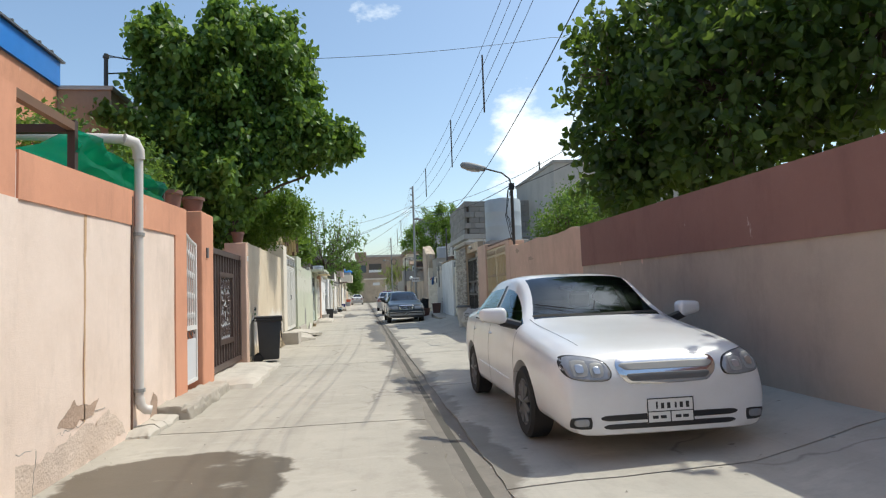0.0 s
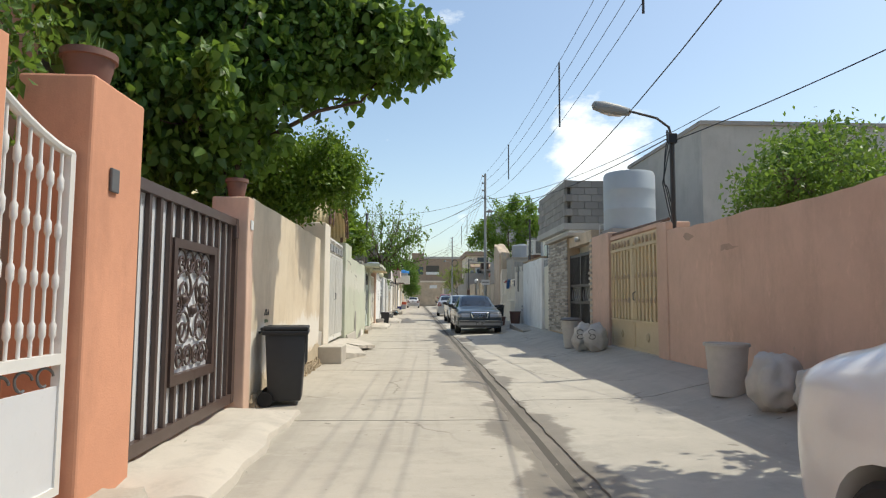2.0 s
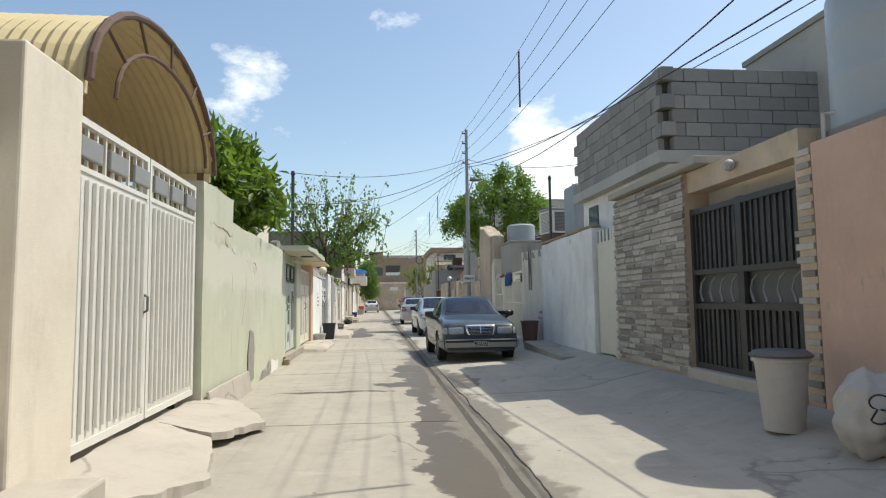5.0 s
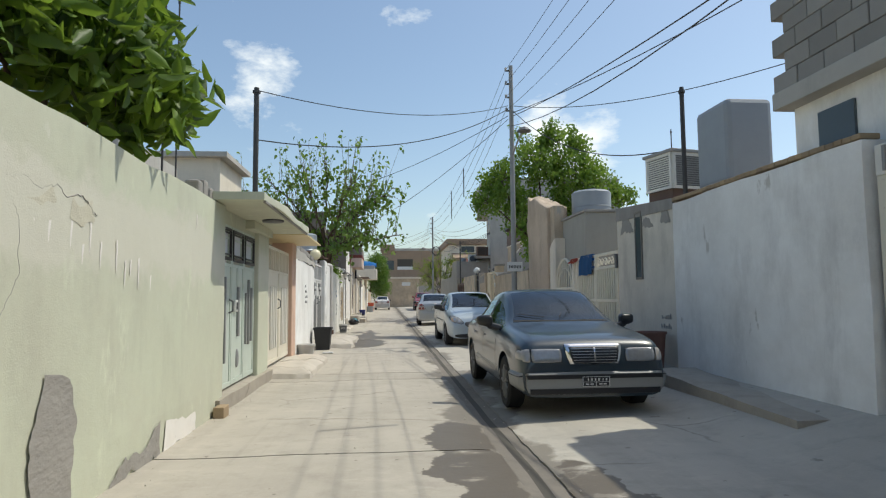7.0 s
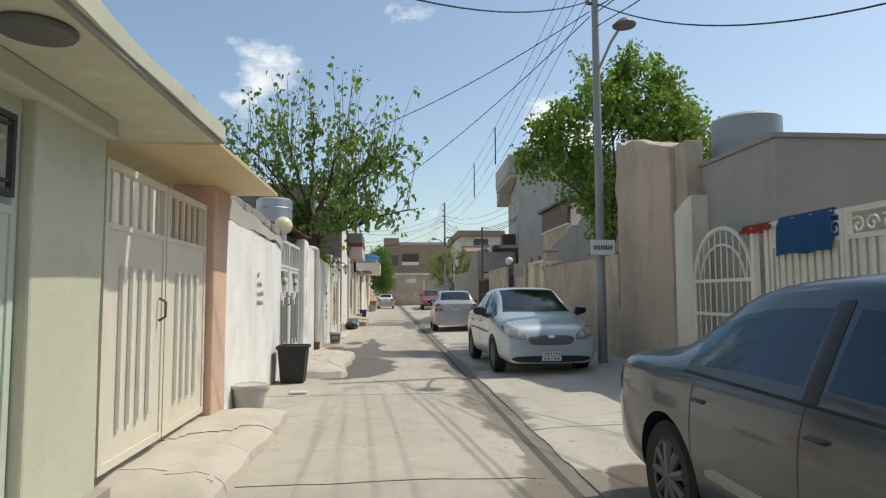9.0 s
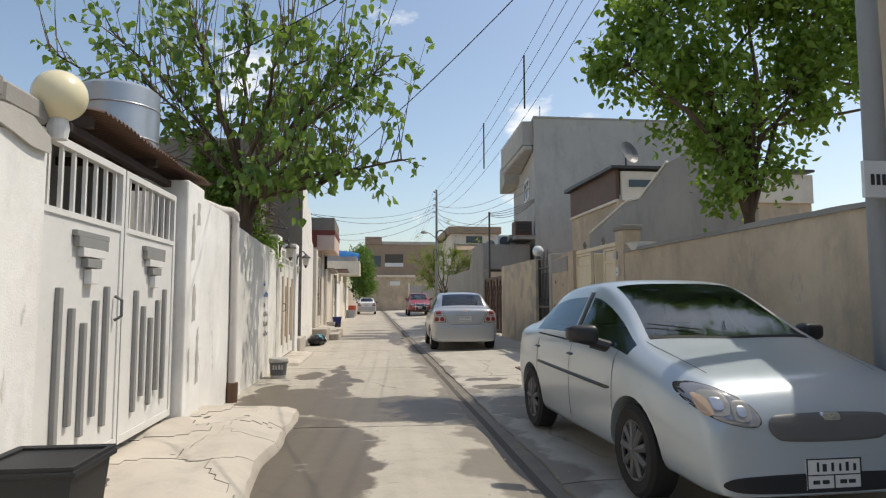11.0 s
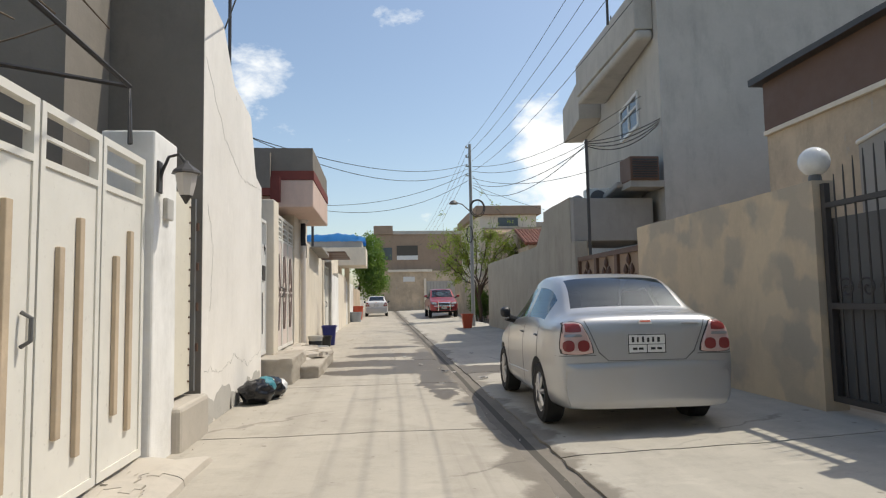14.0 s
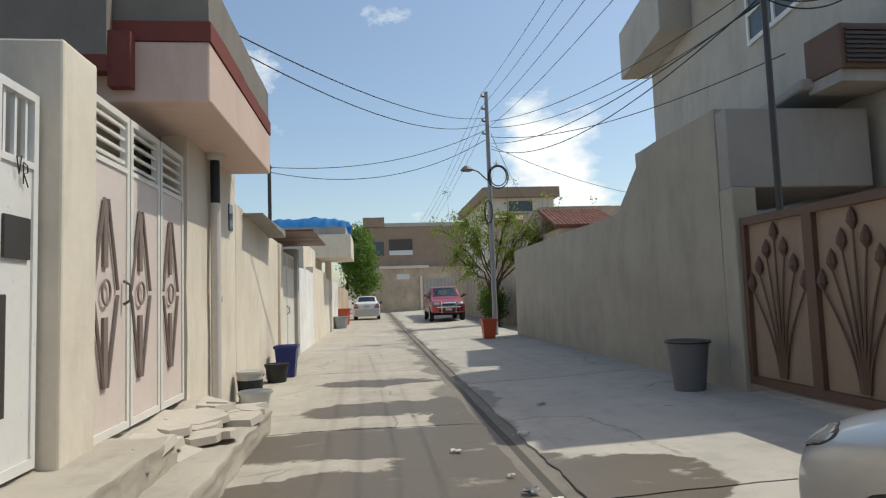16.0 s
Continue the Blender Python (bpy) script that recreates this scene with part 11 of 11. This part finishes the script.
sack("rubbish_bag", -2.16, 52.0, 0.0, 0.21, 0.30, "bag", "shiny black rubbish bag against the house wall", 1)
sack("rubbish_bag", -2.06, 52.36, 0.0, 0.18, 0.29, "bag", "shiny black rubbish bag against the house wall", 5)
sack("rubbish_bag", -2.08, 52.1, 0.05, 0.13, 0.27, "tealbag", "teal plastic bag between the black bags", 3)
sack("rubbish_bag", -2.0, 52.62, 0.0, 0.12, 0.24, "whitebag", "white plastic bag by the rubbish", 7)
sack("cement_sack", 3.2, 17.75, gz(3.2, 17.75) - 0.02, 0.24, 0.62, "white_plastic", "dusty pale sack by the yellow gate", 9)
sack("cement_sack", 3.32, 17.25, gz(3.3, 17.25) - 0.02, 0.24, 0.6, "white_plastic", "dusty pale sack by the yellow gate", 11)
sack("cement_sack", 3.2, 10.4, gz(3.2, 10.4) - 0.02, 0.26, 0.62, "white_plastic", "dusty pale sack by the salmon wall", 13)
sack("cement_sack", 3.25, 9.7, gz(3.2, 9.7) - 0.02, 0.24, 0.55, "white_plastic", "dusty pale sack by the salmon wall", 14)
bm = boxes(-1.98, -1.74, 35.5, 35.66, 0.004, 0.03, bev=0.008)
solid("crisp_packet", bm, M["whitebag"], "crushed snack packet on the concrete", "litter", "")


for sx, sy in ((3.2, 17.75), (3.32, 17.25)):
    sz = gz(sx, sy) + 0.36
    bm = bmesh.new()
    ring = [(0.07 * math.cos(a), 0.05 + 0.05 * math.sin(a)) for a in [0.3 + 0.42 * i for i in range(11)]] + [(-0.07 * math.cos(a), -0.05 - 0.05 * math.sin(a) + 0.0) for a in [4.6 - 0.42 * i for i in range(11)]][::-1]
    tube(bm, [(sx - 0.14 + u, sy - 0.235 + 0.10 * (0.14 - u), sz + w) for u, w in ring], 0.007, 5)
    solid("painted_mark", bm, M["ink"], "dark curl painted on the pale sack", "mark", "structure")


def pot(x, y, z, r, h, plant, seed):
    t = thing("flower_pot", (x, y, z), "brown plastic flower pot on the pillar", "flower pot", "flower pots")
    part("pot", lathe(bmesh.new(), x, y, [(r * 0.66, z), (r * 0.9, z + h * 0.8), (r, z + h * 0.82), (r, z + h), (r * 0.88, z + h), (r * 0.8, z + h * 0.85), (0.01, z + h * 0.85)], 20), M["clay"], t, smooth=40)
    if plant:
        rng = np.random.default_rng(seed)
        me = leaf_mesh("leaves", [np.array((x, y, z + h))] * 6, 0.16, M["leaf_fig"], rng, 4, 0.05, -0.8, 0.12)
        me.transform(Matrix.Translation(-BASE[t.name]))
        o = new("leaves", me)
        o.parent = t


pot(XL - 0.18, 8.12, 2.62, 0.17, 0.24, True, 1)
pot(XL - 0.16, 11.40, 2.45, 0.13, 0.22, False, 2)
pot(XL - 0.12, 6.9, 2.5, 0.13, 0.26, True, 3)

# shade net on a timber frame
fr = thing("net_frame", (XL - 0.1, 4.0, 2.35), "dark timber frame with a green shade net above the wall", "shade frame")
for y, zt in ((4.0, 2.88), (6.37, 2.78)):
    part("post", boxes(XL - 0.12, XL - 0.06, y - 0.03, y + 0.03, 2.30, zt), M["dark_wood"], fr)
part("rail", boxes(XL - 0.12, XL - 0.06, 2.96, 3.97, 2.79, 2.86), M["wood"], fr)
part("rail", boxes(XL - 1.3, XL - 0.12, 3.95, 4.02, 2.77, 2.84), M["dark_wood"], fr)
part("rail", tubes([(XL - 1.0, 3.2, 2.80), (XL - 0.12, 4.0, 2.42)], 0.03, 6), M["wood"], fr)
part("rail", tubes([(XL - 0.5, 3.0, 2.60), (XL - 0.5, 4.6, 2.55)], 0.025, 6), M["dark_wood"], fr)
part("brace", tubes([(XL - 0.10, 5.0, 2.45), (XL - 0.10, 6.30, 2.70)], 0.018, 6), M["dark_wood"], fr)
bm = bmesh.new()
g = []
for i in range(31):
    u = i / 30
    y = 3.98 + 2.4 * u
    ztop = 2.86 - 0.11 * u - 0.05 * math.sin(math.pi * u)
    g.append([bm.verts.new((XL - 0.06 + 0.11 * noise.noise((u * 9, v * 4, 1.0)), y, 2.36 + (ztop - 2.36) * v + 0.03 * noise.noise((u * 9, v * 4, 2.0)))) for v in [j / 8 for j in range(9)]])
for a, b in zip(g, g[1:]):
    for j in range(8):
        bm.faces.new((a[j], b[j], b[j + 1], a[j + 1]))
part("shade_net", bm, M["net"], fr, "green plastic shade net", smooth=60)
g2 = bmesh.new()
g = [[g2.verts.new((XL - 0.06 - 1.2 * v, 4.0 + 2.2 * u, 2.80 - 0.10 * u - 0.16 * math.sin(math.pi * v) + 0.06 * noise.noise((u * 6, v * 5, 3.0)))) for v in [j / 8 for j in range(9)]] for u in [i / 20 for i in range(21)]]
for a, b in zip(g, g[1:]):
    for j in range(8):
        g2.faces.new((a[j], b[j], b[j + 1], a[j + 1]))
part("shade_net", g2, M["net"], fr, "green plastic shade net", smooth=60)

# globe lamp, roof tank and tin roof by the white gate
gl = thing("globe_lamp", (XL + 0.02, 37.28, 2.3), "yellowed opal globe lamp on the gate post", "lamp")
part("socket", lathe(bmesh.new(), XL + 0.02, 37.3, [(0.05, 2.26), (0.06, 2.33), (0.045, 2.40)], 12), M["white_paint"], gl)
part("globe", ball(XL + 0.02, 37.3, 2.52, 0.15, 26), M["opal"], gl, smooth=80)
tk = thing("water_tank", (-2.95, 39.6, 2.44), "bright galvanised round water tank", "water tank")
part("shell", lathe(bmesh.new(), -2.95, 39.6, [(0.02, 2.72), (0.36, 2.72), (0.36, 2.80), (0.37, 2.81), (0.36, 2.82), (0.36, 3.1), (0.37, 3.11), (0.36, 3.12), (0.36, 3.28), (0.3, 3.32), (0.02, 3.34)], 28), M["zinc"], tk, smooth=35)
part("stand", boxes(-3.3, -2.6, 39.25, 39.95, 2.66, 2.78), M["rust_brown"], tk)
def wavy_sheet(x0, x1, y0, y1, za, zb, pitch=0.075, deep=0.012):
    """Corrugated sheet with its waves along x, bent a little at the free edge."""
    bm = bmesh.new()
    ny, nx = int((y1 - y0) / pitch * 6), 6
    grids = []
    for lift in (0.0, -0.004):
        g = []
        for j in range(ny + 1):
            y = y0 + (y1 - y0) * j / ny
            row = []
            for i in range(nx + 1):
                u = i / nx
                sag = 0.03 * noise.noise((y * 0.9, u * 2, 5)) - 0.035 * u ** 4 * (0.5 + noise.noise((y * 1.3, 2, 8)))
                row.append(bm.verts.new((x0 + (x1 - x0) * u + (0.05 * noise.noise((math.floor(y / 0.8), 4, 2)) if i == nx else 0), y, za + (zb - za) * u + sag + lift + deep * math.sin(2 * math.pi * y / pitch))))
            g.append(row)
        grids.append(g)
        for p, q in zip(g, g[1:]):
            for i in range(nx):
                f = (p[i], p[i + 1], q[i + 1], q[i])
                bm.faces.new(f if lift == 0 else f[::-1])
    a, b = grids
    for j in range(ny):
        bm.faces.new((a[j][nx], b[j][nx], b[j + 1][nx], a[j + 1][nx]))
    return bm


tr = thing("tin_roof", (-3.0, 38.8, 2.5), "dark rusty corrugated tin roof behind the white gate", "canopy")
part("sheet", wavy_sheet(-3.5, XL + 0.04, 37.85, 40.7, 2.74, 2.62), M["rust_brown"], tr, smooth=60)
for y in (37.9, 39.2, 40.45):
    part("rafter", boxes(-3.5, XL - 0.06, y, y + 0.06, 2.50, 2.575, bev=0.006), M["dark_wood"], tr)
part("wall_plate", boxes(XL - 0.22, XL - 0.14, 37.8, 40.6, 2.44, 2.50, bev=0.006), M["dark_wood"], tr)
solid("tin_roof_wall", boxes(-3.5, -3.3, 37.5, 41.8, -0.1, 2.66), M["grey"], "grey wall carrying the tin roof", "wall")
# climbing plant frame with dry branches
vf = thing("vine_frame", (-3.0, 48.0, 2.4), "dark iron frame with dry leafless vine branches", "vine frame")
part("rail", tubes([(XL - 0.15, 48.9, 2.55), (XL - 0.2, 49.0, 3.05), (-4.4, 48.8, 3.3)], 0.02, 6), M["dark_iron"], vf)
part("rail", tubes([(XL - 0.2, 49.0, 3.05), (XL - 0.25, 46.3, 3.15)], 0.02, 6), M["dark_iron"], vf)
rng = np.random.default_rng(30)
bm = bmesh.new()
for k in range(130):
    p = Vector((-4.5 + 0.6 * rng.normal(), 45.6 + 0.8 * rng.normal(), 3.0 + 0.3 * rng.normal()))
    pts = [p]
    d = Vector((0.75, 0.75, 0.0)) + Vector(rng.normal(0, 0.35, 3))
    for i in range(7):
        d += Vector(rng.normal(0, 0.22, 3)) + Vector((0, 0, -0.02))
        pts.append(pts[-1] + d.normalized() * 0.33)
    tube(bm, [Vector((min(q.x, -2.55), q.y, q.z)) for q in pts], 0.018, 5, r2=0.006)
part("vine", bm, M["twig"], vf, "tangle of dry brown vine branches")


# litter and crumbs of cement
def scrap(x, y, size, mat, label, seed):
    r = random.Random(seed)
    bm = bmesh.new()
    m = 4
    g = [[bm.verts.new((x + size * (i / m - 0.5) + r.uniform(-0.1, 0.1) * size, y + 0.7 * size * (j / m - 0.5) + r.uniform(-0.1, 0.1) * size, gz(x, y) + 0.012 + size * r.uniform(0.0, 0.22))) for j in range(m + 1)] for i in range(m + 1)]
    for a, b in zip(g, g[1:]):
        for j in range(m):
            bm.faces.new((a[j], b[j], b[j + 1], a[j + 1]))
    solid("scrap_of_paper", bm, M[mat], label, "litter", "")


for i, (x, y, sz) in enumerate(((0.15, 55.9, 0.09), (0.5, 54.7, 0.12), (-0.1, 57.6, 0.07), (0.85, 56.4, 0.10), (1.0, 53.6, 0.13), (0.3, 53.2, 0.07), (0.62, 54.5, 0.08), (1.4, 57.8, 0.09), (0.45, 55.1, 0.06))):
    scrap(x, y, sz, ("pvc", "grey_plastic", "white_plastic")[i % 3], "crumpled pale scrap of paper on the concrete", i)
rnd = random.Random(77)
bm = bmesh.new()
for k in range(900):
    y = rnd.uniform(0.0, 80.0)
    side = rnd.random()
    x = -2.38 + abs(rnd.gauss(0, 0.16)) if side < 0.5 else (rnd.gauss(0.6, 0.12) if side < 0.8 else rnd.uniform(-2.0, 3.2))
    s0 = rnd.uniform(0.003, 0.011)
    z = gz(x, y) + 0.004
    v = [bm.verts.new((x + s0 * a, y + s0 * b, z + s0 * c)) for a, b, c in ((-1, -0.6, -0.3), (1, -0.8, -0.3), (0.2, 1, -0.3), (0.1, 0.0, 0.8))]
    for f in ((0, 1, 3), (1, 2, 3), (2, 0, 3)):
        bm.faces.new([v[i] for i in f])
solid("gravel", bm, M["step"], "loose crumbs of cement along the alley", "gravel", "stuff")

# ---- pieces of walls ----
def shared_box(name, sx, sy, sz, mat, bev=0.006):
    bm = boxes(-sx / 2, sx / 2, -sy / 2, sy / 2, -sz / 2, sz / 2, bev=0.0)
    if bev:
        bmesh.ops.bevel(bm, geom=list(bm.edges), offset=bev, segments=1, affect="EDGES")
    return finish(name, bm, M[mat])


def place_piece(name, me, parent, loc, rot=0.0):
    ob = new(name, me)
    ob.parent = parent
    ob.location = Vector(loc) - BASE[parent.name]
    ob.rotation_euler = (0, 0, rot)
    return ob


# cement blocks of the parapet
blk_me = shared_box("block", 0.2, 0.395, 0.205, "block")
rnd = random.Random(4)
for r in range(6):
    z = 3.66 + 0.213 * r
    off = 0.2 if r % 2 else 0.0
    for k in range(10):
        y = 22.5 + 0.2 + 0.405 * k - off
        if 22.4 < y < 26.35:
            place_piece("block", blk_me, bph, (4.02 + rnd.uniform(-0.006, 0.006), y, z))
    for k in range(8):
        x = 4.1 + 0.2 + 0.405 * k - off
        if x > 4.0:
            place_piece("block", blk_me, bph, (x, 22.46 + rnd.uniform(-0.006, 0.006), z), math.pi / 2)
# split stone strips on the gateway
STONES = [shared_box("stone", 0.03 + 0.008 * i, 0.18 + 0.07 * i, 0.062, "stone", 0.004) for i in range(4)]
for y0, y1, ztop in ((21.45, 23.9, 3.0), (18.97, 19.2, 2.75)):
    r = 0
    z = 0.34
    while z < ztop - 0.04:
        y = y0
        while y < y1 - 0.05:
            i = rnd.randrange(4)
            w = 0.18 + 0.07 * i
            if y + w > y1 + 0.06:
                i, w = 0, 0.18
            place_piece("stone", STONES[i], stg, (XR - 0.008 + rnd.uniform(-0.008, 0.004), min(y + w / 2, y1 - w / 2 + 0.04), z + 0.033))
            y += w + 0.006
        z += 0.098 if y1 - y0 > 1 else 0.13
        r += 1
bm = bmesh.new()
z = 0.39
while z < 2.96:
    y = 21.47
    while y < 23.8:
        w = rnd.uniform(0.16, 0.4)
        box(bm, XR - 0.012 - rnd.uniform(0, 0.008), XR + 0.004, y, min(23.88, y + w), z + 0.006, z + 0.04)
        y += w + 0.006
    z += 0.098
ob = part("stone_facing", bm, M["stone"], stg, "thin strips of split stone")
tagged(ob, kind="stuff")
# bricks on the white wall's coping
bk = shared_box("brick", 0.20, 0.105, 0.05, "brick", 0.005)
cop = thing("brick_coping", (XR + 0.1, 27, 2.7), "weathered yellow brick coping on the white wall", "coping")
for k in range(33):
    place_piece("brick", bk, cop, (XR + 0.09, 25.16 + 0.112 * k, 2.728 + rnd.uniform(-0.004, 0.004)), rnd.uniform(-0.04, 0.04))
# block course on the white left wall, on a rough cement bed
bc = thing("block_course", (XL - 0.1, 35.5, 2.2), "rough grey cement block course on the white wall", "block course")
BED = wall_mesh(XL - 0.21, XL + 0.018, 33.74, 37.2, 2.2, 2.44, 2.31, wob=0.03, face=0.02)
for v in BED.verts:
    if v.co.z < 2.3 and v.co.x > XL - 0.1:
        v.co.z += 0.05 * noise.noise((v.co.y * 1.9, 3, 1)) + 0.02 * noise.noise((v.co.y * 9, 1, 1)) - 0.03 * smoothstep(36.2, 37.2, v.co.y)
part("cement_bed", BED, M["lgrey"], bc, "rough grey cement bed")
BLOCKS = [shared_box("block", 0.19, w, 0.13, "block", 0.02) for w in (0.36, 0.41, 0.45)]
y = 33.78
while y < 36.95:
    i = rnd.randrange(3)
    w = (0.36, 0.41, 0.45)[i]
    place_piece("block", BLOCKS[i], bc, (XL - 0.10 + rnd.uniform(-0.02, 0.015), y + w / 2, 2.50 - 0.036 * (y - 33.7) + rnd.uniform(-0.012, 0.014)), rnd.uniform(-0.03, 0.03))
    y += w + rnd.uniform(0.015, 0.045)
# roof tiles far off, in courses that fall towards the alley's start
for r in range(6):
    for k in range(16):
        if r == 0 and k == 0:
            tile = finish("tile", tubes([(0, 0, 0), (0, 0.44, 0.16)], 0.09, 8), M["tilered"])
        place_piece("tile", tile, TILE_ROOF, (6.4 + 0.165 * k, 73.3 + 0.4 * r, 3.80 + 0.15 * r))
